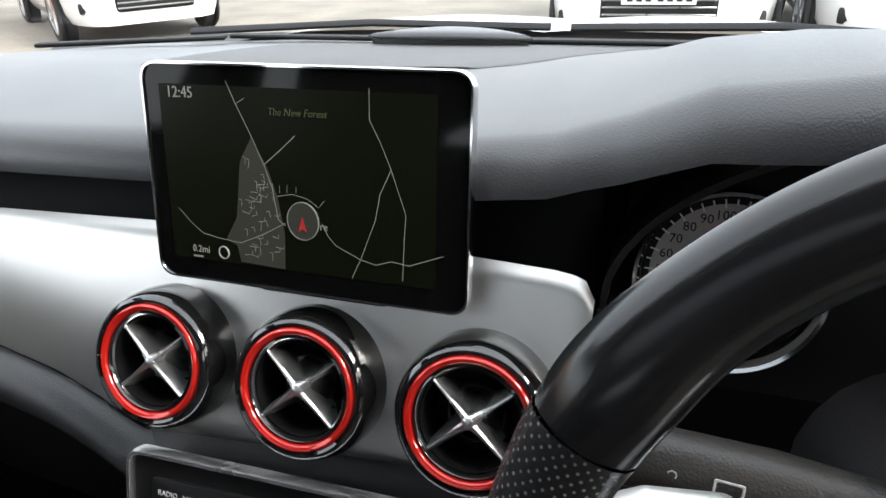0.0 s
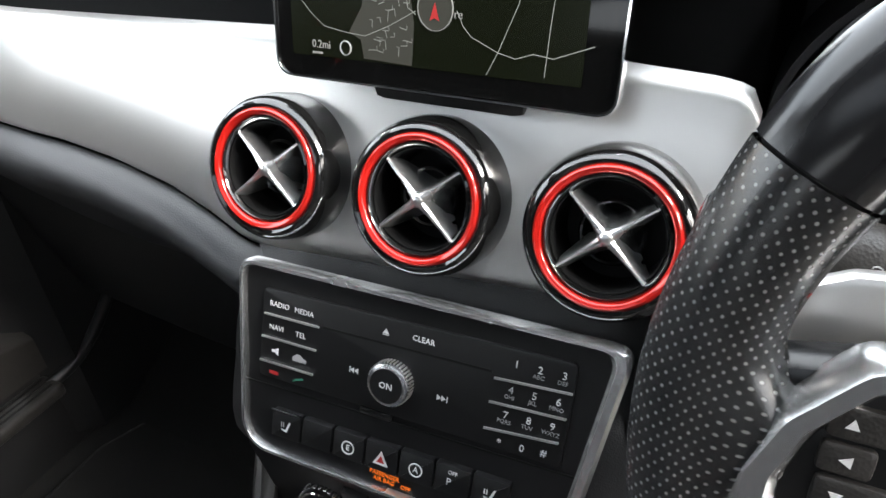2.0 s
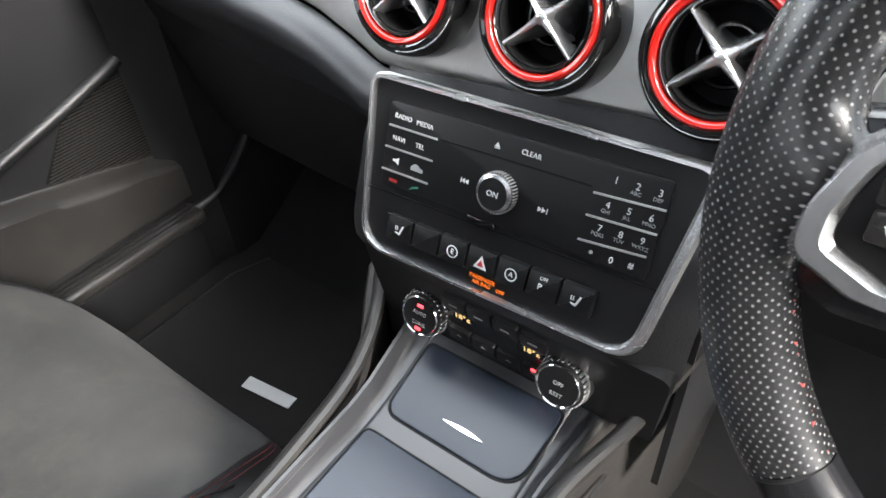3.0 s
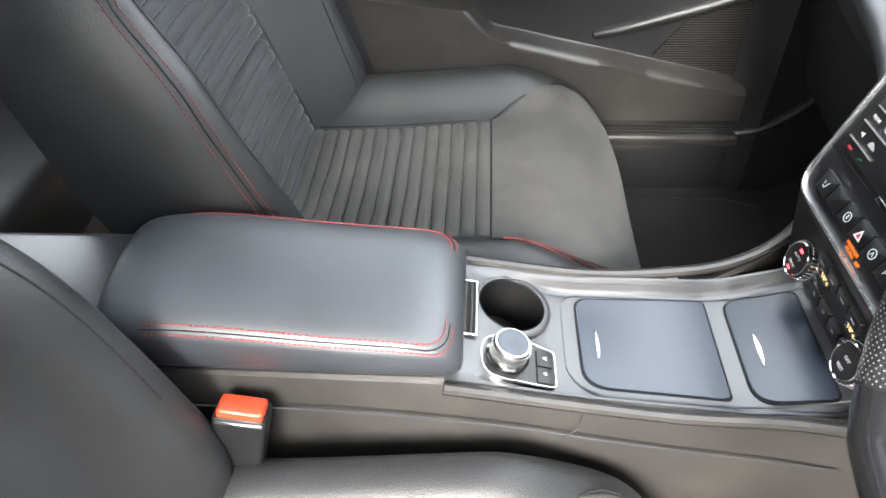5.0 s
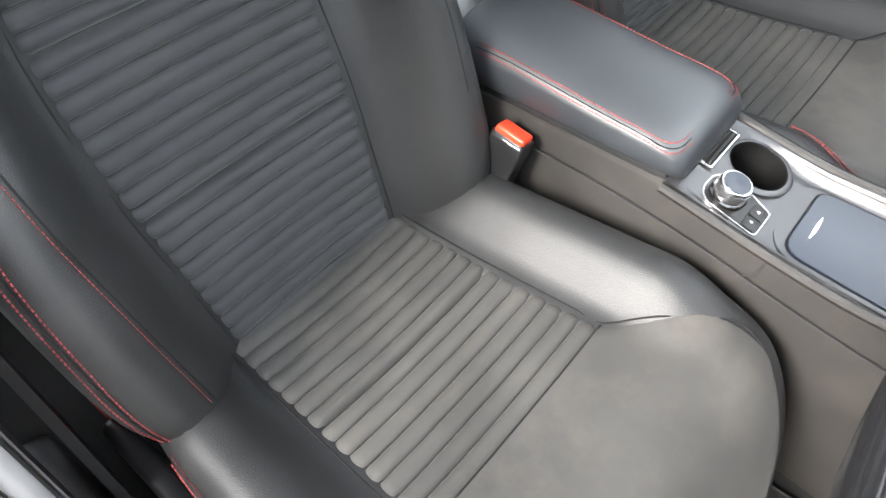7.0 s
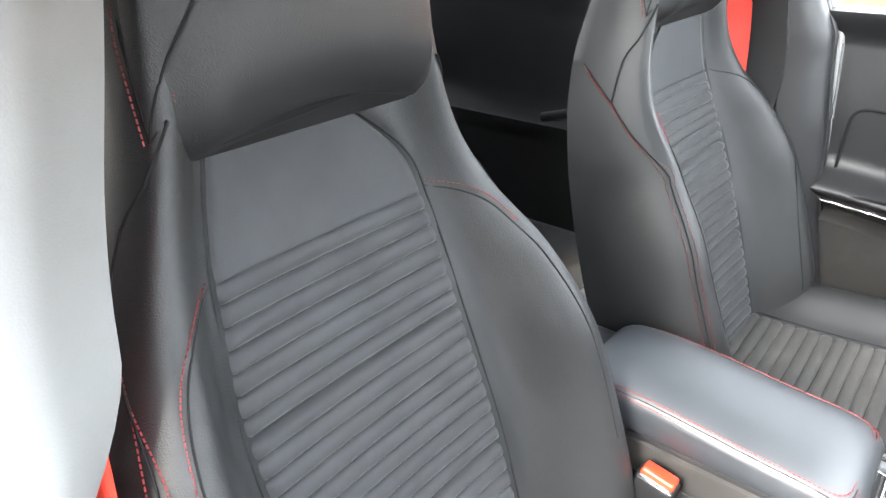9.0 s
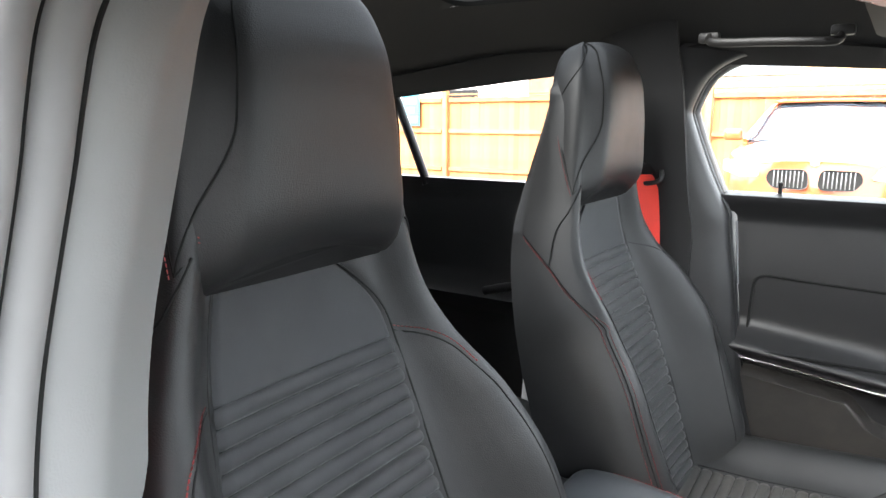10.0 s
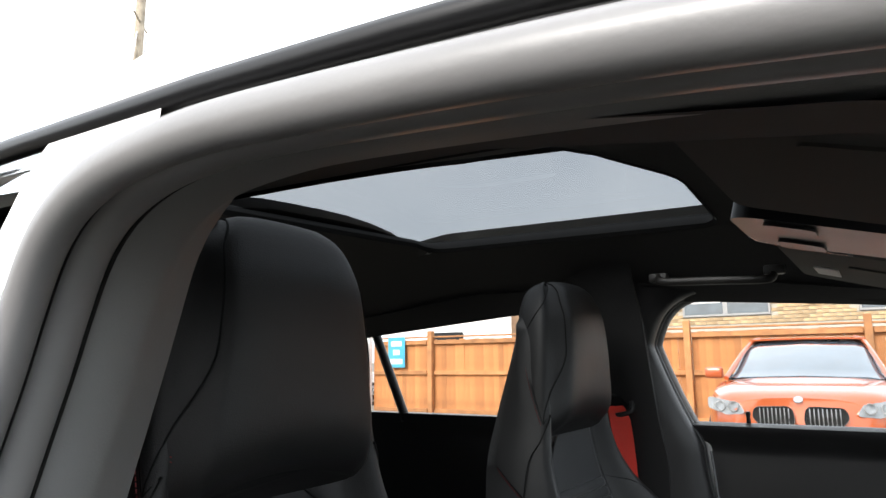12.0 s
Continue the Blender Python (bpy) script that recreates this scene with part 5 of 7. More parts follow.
part("card_cover", rbox(-0.024, -0.0115, 0.0, -0.0065, 0.0, 0.002), PIANO, radio)
for k in range(7):
    x = -0.0775 + k * 0.0247
    y = -0.0392 + k * 0.0009
    b = part("switch", slab(round_poly([(x - 0.0117, y - 0.0095), (x + 0.0117, y - 0.0088), (x + 0.0117, y + 0.0105), (x - 0.0117, y + 0.0098)], 0.0012, 3), RM, -0.001, 0.0045, 0.001), BUTTON, radio)
    if k in (0, 6):
        tri([(x - 0.0035, y - 0.003), (x + 0.001, y - 0.004), (x + 0.004, y + 0.004), (x + 0.0025, y + 0.004), (x + 0.0, y - 0.0022), (x - 0.0035, y - 0.0018)], WHITEMARK, 0.0047, b)
        for d in (0, 0.0016):
            tri([(x - 0.0038 + d, y - 0.0005), (x - 0.003 + d, y - 0.0005), (x - 0.003 + d, y + 0.003), (x - 0.0038 + d, y + 0.003)], WHITEMARK, 0.0047, b)
    elif k == 3:
        part("symbol", slab([(x - 0.0055, y - 0.0045), (x + 0.0055, y - 0.0045), (x, y + 0.0055)], RM, 0.0046, 0.0048), WHITEMARK, b, smooth=False)
        part("symbol", slab([(x - 0.0028, y - 0.0028), (x + 0.0028, y - 0.0028), (x, y + 0.0022)], RM, 0.0048, 0.005), REDMARK, b, smooth=False)
    elif k in (2, 4):
        part("symbol", ring([(0.0048, 0), (0.0048, 0.0003), (0.004, 0.0003), (0.004, 0)], RM @ Matrix.Translation((x, y, 0.0046)), 20), WHITEMARK, b)
        part("lettering", letters("A" if k == 4 else "E", 0.0055, RM @ Matrix.Translation((x, y, 0.0048))), WHITEMARK, b, smooth=False)
    elif k == 5:
        part("lettering", letters("OFF", 0.0036, RM @ Matrix.Translation((x, y + 0.006, 0.0048))), WHITEMARK, b, smooth=False)
        part("lettering", letters("P", 0.0066, RM @ Matrix.Translation((x - 0.002, y - 0.0005, 0.0048))), WHITEMARK, b, smooth=False)
part("switch_line", slab([(-0.0895, -0.0292), (-0.065, -0.0283), (-0.065, -0.0273), (-0.0895, -0.0282)], RM, 0.004, 0.0052), BRIGHT, radio)
rt("PASSENGER", -0.002, -0.0505, 0.0042, AMBERGLOW, z=0.0)
rt("AIR BAG", -0.002, -0.0545, 0.0042, AMBERGLOW, z=0.0)
rt("OFF", 0.014, -0.0545, 0.0042, AMBERGLOW, z=0.0)

# ---- climate panel ----
climate = thing("climate_panel", (0, 0.29, 0.6), "black climate control panel with two ringed dials", "climate controls")
CM = plane_frame((0.005, 0.26, 0.658), (1, 0, 0), (0, -math.sin(radians(8)), math.cos(radians(8))))
part("panel_base", slab(round_poly([(-0.119, -0.04), (0.131, -0.04), (0.138, 0.05), (-0.126, 0.05)], 0.01), CM, -0.02, 0.0), PANELBLK, climate)
for sx in (-1, 1):
    m = CM @ Matrix.Translation((sx * 0.064 - 0.001, -0.002, 0.004)) @ Matrix.Rotation(radians(-26), 4, "X") @ Matrix.Scale(0.84, 4)
    part("dial_foot", lathe([(0, -0.012), (0.0255, -0.012), (0.0262, 0.0), (0.0255, 0.0035), (0, 0.0035)], m, 48), CHROME, climate, "ridged chrome collar of the dial")
    d = part("dial", lathe([(0, 0), (0.0235, 0), (0.0232, 0.012), (0.022, 0.0145), (0.0185, 0.0155), (0, 0.0155)], m, 60), PANELBLK, climate)
    part("dial_ring", ring([(0.0215, 0.012), (0.0215, 0.0152), (0.0205, 0.0162), (0.0192, 0.0152), (0.0192, 0.012)], m, 60), BRIGHT, d, "bright ring of the dial")
    gr = bmesh.new()
    for j in range(30):
        q = 2 * math.pi * j / 30
        box(m @ Vector((0.0234 * math.cos(q), 0.0234 * math.sin(q), 0.006)), (0.0018, 0.0022, 0.01), 0.0004, 1, m.to_3x3().normalized() @ Matrix.Rotation(q, 3, "Z"), gr)
    part("dial_grip", gr, CHROME, d)
    a, b = (("AUTO", "ZONE") if sx < 0 else ("OFF", "REST"))
    part("lettering", letters(a, 0.0058, m @ Matrix.Translation((0, 0.003, 0.0157))), DIMMARK, d, smooth=False)
    part("lettering", letters(b, 0.0058, m @ Matrix.Translation((0, -0.0085, 0.0157))), DIMMARK, d, smooth=False)
    if sx < 0:
        for yy in (0.0115, -0.0145):
            part("indicator", box(m @ Vector((0, yy, 0.0158)), (0.006, 0.001, 0.003), 0.0004, 1, m.to_3x3().normalized() @ Matrix.Rotation(math.pi / 2, 3, "X")), REDGLOW, d)
    m2 = CM @ Matrix.Translation((sx * 0.032, 0.006, 0.0))
    part("read_out", slab(round_poly([(-0.012, -0.006), (0.012, -0.006), (0.012, 0.006), (-0.012, 0.006)], 0.001, 2), m2, -0.001, 0.0006), PIANO, climate)
    part("lettering", letters("18\u00b0c", 0.0085, m2 @ Matrix.Translation((0, 0, 0.0009))), DIALGLOW, climate, smooth=False)
for k in range(4):
    m3 = CM @ Matrix.Translation((-0.036 + k * 0.024, 0.0235, 0))
    part("rocker", slab(round_poly([(-0.0108, -0.007), (0.0108, -0.007), (0.0108, 0.008), (-0.0108, 0.008)], 0.0015, 3), m3, -0.001, 0.0045, 0.001), BUTTON, climate)
    part("symbol", slab([(-0.004, -0.001), (0.004, -0.001), (0.004, 0.001), (-0.004, 0.001)], m3, 0.0046, 0.0048), DIMMARK, climate, smooth=False)
    m4 = CM @ Matrix.Translation((-0.036 + k * 0.024, -0.018, 0))
    part("rocker", slab(round_poly([(-0.0108, -0.008), (0.0108, -0.008), (0.0108, 0.008), (-0.0108, 0.008)], 0.0015, 3), m4, -0.001, 0.0045, 0.001), BUTTON, climate)
    part("symbol", slab([(-0.003, -0.0005), (0.003, -0.0005), (0.0, 0.0025)], m4, 0.0046, 0.0048), DIMMARK, climate, smooth=False)
part("indicator", box(CM @ Vector((0.036, -0.0115, 0.005)), (0.005, 0.001, 0.003), 0.0004, 1), REDGLOW, climate)

# ---- steering wheel ----
WC = (0.343, 0.1875, 0.9294)
WT = radians(15)
WM = plane_frame(WC, (1, 0, 0), (0, math.sin(WT), math.cos(WT)))
wheel = thing("steering_wheel", WC, "flat-bottomed black leather sports steering wheel with perforated grips and silver spokes", "steering wheel")
WR = 0.1763


def rim_point(q):
    """Centre line of the rim, flattened at the bottom."""
    x, y = WR * math.cos(q), WR * math.sin(q)
    return Vector((x, max(y, -0.1525 + 0.012 * (x / 0.1) ** 2 if abs(x) < 0.12 else y), 0))


def rim(q0, q1, n, grip, flare=False):
    bm = bmesh.new()
    uv = bm.loops.layers.uv.new("UVMap")
    k = 22
    rows = []
    for i in range(n + 1):
        q = q0 + (q1 - q0) * i / n
        c = rim_point(q)
        d = (rim_point(q + 0.01) - rim_point(q - 0.01)).normalized()
        s = Vector((d.y, -d.x, 0))
        bulge = 0.0025 * (math.exp(-((q - math.radians(148)) / 0.16) ** 2) + math.exp(-((q - math.radians(32)) / 0.16) ** 2))
        row = []
        for j in range(k + 1):
            a = 2 * math.pi * j / k
            r = grip + bulge + 0.0016 * math.cos(2 * a)
            # the grip flares into the spoke on its inner side
            if flare:
                r += 0.02 * math.exp(-(abs(c.y + 0.004) / 0.024) ** 3) * max(0.0, -math.cos(a)) ** 3
            row.append((bm.verts.new(WM @ (c + s * r * math.cos(a) + Vector((0, 0, 1)) * r * 1.06 * math.sin(a))), (q * WR / 0.0046 + j * 23 / k, q * WR / 0.0046 - j * 23 / k)))
        rows.append(row)
    for a, b in zip(rows, rows[1:]):
        for j in range(k):
            f = bm.faces.new((a[j][0], b[j][0], b[j + 1][0], a[j + 1][0]))
            for lp, src in zip(f.loops, (a[j], b[j], b[j + 1], a[j + 1])):
                lp[uv].uv = src[1]
    bmesh.ops.recalc_face_normals(bm, faces=bm.faces)
    return bm


D = math.radians
part("rim_top", rim(D(26), D(154), 70, 0.0162), WHEEL_LEATHER, wheel, "smooth black leather top of the rim")
part("rim_bottom", rim(D(222), D(318), 50, 0.0162), WHEEL_LEATHER, wheel)
part("rim_grip", rim(D(154.4), D(221.6), 60, 0.0166, True), PERF, wheel, "perforated black leather grip")
part("rim_grip", rim(D(-41.6), D(25.6), 60, 0.0166, True), PERF, wheel, "perforated black leather grip")
for q in (25.8, 154.2, 221.8, 318.2):
    c = rim_point(D(q))
    part("rim_seam", ring([(0.0166, -0.001), (0.0172, 0.0), (0.0166, 0.001), (0.015, 0.0)], WM @ Matrix.Translation(c) @ Matrix.Rotation(D(q), 4, "Z") @ Matrix.Rotation(D(-90), 4, "X"), 24), SEAM, wheel)
rsew = bmesh.new()
for q0, q1 in ((158, 220), (-40, 22)):
    p = []
    for i in range(61):
        q = D(q0 + (q1 - q0) * i / 60)
        c = rim_point(q)
        p.append(WM @ (c * (1 - 0.0164 / WR) + Vector((0, 0, 0.0026 * (-1) ** i + 0.002))))
    stitches(p, WM.to_3x3() @ Vector((0, 0, 1)), 0.0045, 0.005, 0.001, rsew)
part("rim_stitching", rsew, REDTHREAD, wheel, "red thread along the inner rim")
hubp = [(0.062 * math.cos(q) * (1.05 if math.sin(q) < 0 else 1), 0.058 * math.sin(q)) for q in frange(0, 2 * math.pi, 40)[:-1]]
part("airbag_cover", slab(hubp, WM, -0.03, 0.022, 0.014), SOFT, wheel, "soft black airbag cover")
part("column", tube([WM @ Vector((0, 0, -0.02)), WM @ Vector((0, 0, -0.16))], [0.055, 0.065], 24), SOFT, wheel)
for sg in (-1, 1):
    sp = round_poly([(sg * 0.05, 0.026), (sg * 0.135, 0.026), (sg * 0.158, 0.021), (sg * 0.166, 0.026), (sg * 0.166, -0.04), (sg * 0.14, -0.05), (sg * 0.05, -0.046)][::sg], 0.012)
    part("spoke", slab(sp, WM, -0.012, 0.006, 0.006), WHEEL_LEATHER, wheel)
    tr = [Vector(p) for p in round_poly([(sg * 0.052, 0.034), (sg * 0.136, 0.034), (sg * 0.154, 0.012), (sg * 0.162, -0.009), (sg * 0.162, -0.026), (sg * 0.138, -0.036), (sg * 0.052, -0.04)][::sg], 0.01)]
    ti = [Vector(p) for p in round_poly([(sg * 0.058, 0.024), (sg * 0.131, 0.025), (sg * 0.144, 0.008), (sg * 0.149, -0.008), (sg * 0.149, -0.019), (sg * 0.13, -0.027), (sg * 0.058, -0.031)][::sg], 0.007)]
    part("spoke_trim", frame_ring(tr, ti, WM, 0.002, 0.0185), SATIN, wheel, "satin silver spoke trim")
    bp = part("button_pad", slab(ti, WM, 0.004, 0.0145, 0.001), BUTTON, wheel, "dark grey button pad")
    for bx, by, hw, hh, turn in ((0.131, 0.0145, 0.011, 0.0052, 90), (0.135, 0.003, 0.007, 0.0048, 180 if sg < 0 else 0), (0.13, -0.009, 0.011, 0.0056, 270), (0.092, 0.008, 0.012, 0.006, 90), (0.092, -0.008, 0.012, 0.006, 270)):
        bb = part("button", slab(round_poly([(sg * bx - hw, by - hh), (sg * bx + hw, by - hh), (sg * bx + hw, by + hh), (sg * bx - hw, by + hh)], 0.002, 3), WM, 0.0145, 0.0168, 0.001), HARD, wheel)
        arrow = [Matrix.Rotation(D(turn), 2) @ Vector(p) for p in ((-0.0014, -0.0018), (0.0018, 0.0), (-0.0014, 0.0018))]
        ax = sg * (bx + (0.005 if hw > 0.01 and bx > 0.1 else 0))
        part("symbol", slab([(ax + p.x, by + p.y) for p in arrow], WM, 0.0168, 0.0171), WHITEMARK, bb, smooth=False)
    pd = round_poly([(sg * 0.095, -0.01), (sg * 0.105, 0.046), (sg * 0.138, 0.042), (sg * 0.148, 0.037), (sg * 0.155, 0.028), (sg * 0.158, 0.012), (sg * 0.14, -0.02)][::sg], 0.008)
    part("shift_paddle", slab(pd, WM, -0.034, -0.026, 0.003), ALU, wheel, "silver gearshift paddle")

# ---- column stalks ----
stalk = thing("indicator_stalk", (0.28, 0.255, 0.975), "grey column stalk with a metallic end cap and printed symbols", "stalk")
part("stalk_arm", tube([(0.34, 0.27, 0.925), (0.255, 0.268, 0.937), (0.178, 0.262, 0.95)], [0.014, 0.0165, 0.0135], 18, flat=0.75), HARD, stalk)
part("stalk_cap", tube([(0.177, 0.262, 0.95), (0.168, 0.2612, 0.952), (0.162, 0.2605, 0.953), (0.158, 0.2602, 0.9536), (0.1555, 0.26, 0.954), (0.1545, 0.26, 0.9542)], [0.0143, 0.0145, 0.0138, 0.012, 0.0085, 0.003], 28, flat=0.8), CHROME, stalk, "metallic end cap")
mk = plane_frame((0.238, 0.2545, 0.944), (1, 0, -0.1), (0, 0.4, 1))
part("stalk_symbol", frame_ring([Vector(p) for p in rr(0.006, 0.004, 0.001, 0, 0, 2)], [Vector(p) for p in rr(0.005, 0.003, 0.001, 0, 0, 2)], mk, 0.0, 0.0005), WHITEMARK, stalk)
mk2 = plane_frame((0.216, 0.254, 0.947), (1, 0, -0.1), (0, 0.4, 1))
part("stalk_symbol", letters("O", 0.006, mk2), WHITEMARK, stalk)

# ---- instrument cluster ----
cluster = thing("instrument_cluster", (0.35, 0.42, 0.93), "twin-dial instrument cluster with chrome rings and silver faces", "instrument cluster")
# near-black housing carries the shade behind the dials in its colour
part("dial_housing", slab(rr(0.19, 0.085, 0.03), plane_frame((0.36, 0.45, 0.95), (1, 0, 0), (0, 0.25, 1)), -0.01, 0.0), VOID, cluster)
for gx in (0.244, 0.456):
    gm = plane_frame((gx, 0.432, 0.947), (1, 0, 0), (0, 0.25, 1)) @ Matrix.Scale(0.8, 4)
    g = part("dial_ring", ring([(0.0715, -0.01), (0.0715, 0.014), (0.0695, 0.019), (0.0665, 0.018), (0.065, 0.01), (0.064, -0.01)], gm, 72), BRIGHT, cluster, "chrome dial ring")
    part("dial_face", lathe([(0, -0.006), (0.064, -0.006), (0.064, -0.004), (0, -0.004)], gm, 60), DIALFACE, cluster, "silver dial face")
    part("dial_centre", lathe([(0, -0.0045), (0.037, -0.0045), (0.037, -0.002), (0.035, -0.0015), (0, -0.0015)], gm, 48), PANELBLK, cluster)
    part("dial_cap", lathe([(0, -0.002), (0.013, -0.002), (0.0125, 0.007), (0.0105, 0.009), (0, 0.0095)], gm, 32), DIALFACE, cluster)
    part("needle", box(gm @ Vector((-0.0005, -0.018, 0.0105)), (0.0024, 0.002, 0.034), 0.0005, 1, gm.to_3x3().normalized() @ Matrix.Rotation(D(-6), 3, "Z") @ Matrix.Rotation(D(90), 3, "X")), REDMARK, cluster)
    part("needle_tail", box(gm @ Vector((0.0012, 0.006, 0.0105)), (0.0062, 0.002, 0.022), 0.001, 1, gm.to_3x3().normalized() @ Matrix.Rotation(D(-6), 3, "Z") @ Matrix.Rotation(D(90), 3, "X")), DIALFACE, cluster)
    part("tick_band", ring([(0.064, -0.0045), (0.064, -0.0032), (0.058, -0.0032), (0.058, -0.0045)], gm, 60), VOID, cluster, "black tick band")
    part("centre_rim", ring([(0.0378, -0.0045), (0.0378, -0.0012), (0.0368, -0.0012), (0.0368, -0.0045)], gm, 48), SATIN, cluster)
    tk = bmesh.new()
    for k in range(33):
        q = D(261 - k * 262 / 32)
        ln = 0.007 if k % 2 == 0 else 0.004
        box(gm @ Vector(((0.0615 - ln / 2) * math.cos(q), (0.0615 - ln / 2) * math.sin(q), -0.003)), (ln, 0.0012, 0.0006), 0, 1, gm.to_3x3() @ Matrix.Rotation(q, 3, "Z"), tk)
        if k % 2 == 0:
            part("dial_number", letters(str(k // 2 * 10) if gx < 0.3 else str(k // 4), 0.0105, gm @ Matrix.Translation((0.0485 * math.cos(q), 0.0485 * math.sin(q), -0.0038))), VOID, cluster, smooth=False)
    part("tick_scale", tk, WHITEMARK, cluster)
pm2 = plane_frame((0.239, 0.43, 0.968), (1, 0, 0), (0, 0.25, 1)) @ Matrix.Scale(0.5, 4)
lamp = letters("P", 0.0066, pm2 @ Matrix.Translation((0, -0.0002, 0)))
ring([(0.0056, 0), (0.0056, 0.0003), (0.0043, 0.0003), (0.0043, 0)], pm2, 28, lamp)
for sg in (-1, 1):
    arc = [Vector((sg * r * math.cos(q), r * math.sin(q))) for r, qs in ((0.0066, (-0.8, -0.4, 0.0, 0.4, 0.8)), (0.0098, (0.6, 0.3, 0.0, -0.3, -0.6))) for q in qs]
    slab(arc[::sg], pm2, 0.0, 0.0003, 0.0, lamp)
part("warning_lamp", lamp, REDGLOW, cluster, "red parking brake lamp", smooth=False)
part("cluster_shroud", sheet(lambda u, v: Vector((0.372 + 0.2 * math.sin(u), 0.385 + 0.075 * v, 0.945 + 0.118 * math.cos(u) - 0.006 * v)), frange(-1.9, 1.9, 40), frange(0, 1, 6), 0.004), SOFT, cluster, angle=70)

# ---- floor and mats ----
fl = sheet(lambda x, y: Vector((x, y, 0.28 + 0.22 * sstep(0.42, 0.75, y) + 0.04 * sstep(-0.62, -0.7, y))), frange(-0.72, 0.72, 40), frange(-1.5, 0.75, 50))
solo("floor", fl, CARPET, "black carpeted car floor", "floor", kind="structure")


def make_mat(xc, label):
    m = thing("floor_mat", (xc, 0.26, 0.285), label, "floor mat", "floor mats")
    pts = round_poly([(xc - 0.24, 0.0), (xc + 0.2, 0.0), (xc + 0.2, 0.4), (xc + 0.12, 0.5), (xc - 0.2, 0.5), (xc - 0.24, 0.4)], 0.03)
    part("mat_surface", slab(pts, Matrix.Translation((0, 0, 0.284)), 0, 0.008, 0.003), MAT, m)
    part("mat_binding", tube([Vector((p[0], p[1], 0.289)) for p in pts], 0.0035, 8, closed=True), SOFT, m)
    return m


pm_ = make_mat(-0.38, "black velour floor mat with a small white woven tag")
part("woven_tag", box((-0.38, 0.262, 0.294), (0.086, 0.02, 0.002), 0.0005, 1, Matrix.Rotation(0.12, 3, "Z")), WHITEMARK, pm_, "white woven tag")
dm_ = make_mat(0.36, "black velour driver's floor mat with a round fastener")
part("mat_fastener", lathe([(0, 0), (0.02, 0), (0.018, 0.004), (0, 0.005)], Matrix.Translation((0.165, 0.16, 0.291)), 28), HARD, dm_, "round grey plastic fastener")

# ---- passenger door ----
pdoor = thing("passenger_door", (-0.72, 0.1, 0.4), "closed black passenger door with armrest, chrome strip and map pocket", "car door")


def pocket_z(y):
    """Upper edge of the map pocket."""
    return lerp_table([(-0.46, 0.692), (-0.274, 0.68), (-0.11, 0.66), (-0.1, 0.656), (-0.06, 0.613), (-0.045, 0.606), (0.384, 0.508), (0.6, 0.47)], y)


def door_x(y, z):
    x = -0.705 + 0.03 * (1 - sstep(0.86, 1.04, z)) * 0.3
    arm_z = lerp_table([(-0.4, 0.722), (-0.28, 0.714), (-0.04, 0.688), (0.08, 0.712), (0.3, 0.79), (0.6, 0.89)], y)
    fade = 1 - sstep(0.05, 0.2, y)
    d = z - arm_z
    x += 0.055 * fade * math.exp(-((d - 0.02) / 0.028) ** 2)
    pocket = pocket_z(y)
    x += 0.04 * sstep(pocket + 0.007, pocket - 0.007, z)
    x += 0.03 * sstep(0.99, 1.05, z)
    return x


part("door_panel", sheet(lambda y, v: Vector((door_x(y, pocket_z(y) + 0.0075 + (1.0425 - pocket_z(y)) * v), y, pocket_z(y) + 0.0075 + (1.0425 - pocket_z(y)) * v)), frange(-0.46, 0.4, 120), frange(0, 1, 120)), SOFT, pdoor, "soft black inner door panel", angle=60)
part("map_pocket", sheet(lambda y, v: Vector((door_x(y, pocket_z(y) + 0.0075 - (pocket_z(y) - 0.4375) * v), y, pocket_z(y) + 0.0075 - (pocket_z(y) - 0.4375) * v)), frange(-0.46, 0.4, 120), [0.0, 0.015, 0.03, 0.045, 0.06, 0.08] + frange(0.12, 1, 16)), HARD, pdoor, "grey-brown plastic map pocket along the door's foot", angle=60)
part("door_top_rail", sheet(lambda y, v: Vector((-0.675 - 0.05 * v, y, 1.05 + 0.006 * math.sin(math.pi * v))), frange(-0.46, 0.72, 30), frange(0, 1, 6)), SOFT, pdoor, angle=80)
cs = smooth_path([(door_x(y, z) + 0.004, y, z) for y, z in ((-0.37, 0.714), (-0.28, 0.706), (-0.19, 0.699), (-0.07, 0.683), (-0.02, 0.682), (0.03, 0.69), (0.065, 0.706), (0.11, 0.735))], 5)
part("chrome_strip", tube(cs, 0.004, 8), BRIGHT, pdoor, "bright chrome strip under the armrest")
sp_ = [Vector(p) + Vector((0.012, 0, 0.016)) for p in cs]
dsew = bmesh.new()
for k in (0, 0.006):
    stitches([p + Vector((-0.004 * (k > 0), 0, k)) for p in sp_], (1, 0, 0.6), bm=dsew)
part("door_stitching", dsew, REDSTITCH, pdoor)
gp = [(door_x(-0.2, z) + 0.002, y, z) for y, z in [(p[0], p[1]) for p in round_poly([(-0.3, 0.735), (0.1, 0.735), (0.12, 0.87), (-0.295, 0.885)], 0.03, 6)]]
part("insert_groove", tube(gp, 0.003, 6, closed=True), SEAM, pdoor)
part("lock_pin", lathe([(0, 0), (0.0045, 0), (0.004, 0.016), (0.0055, 0.02), (0.0045, 0.026), (0, 0.027)], Matrix.Translation((-0.7, -0.262, 1.053)), 16), PANELBLK, pdoor)
part("pin_collar", lathe([(0, 0), (0.014, 0), (0.011, 0.005), (0, 0.006)], Matrix.Translation((-0.7, -0.262, 1.05)), 20), SOFT, pdoor)
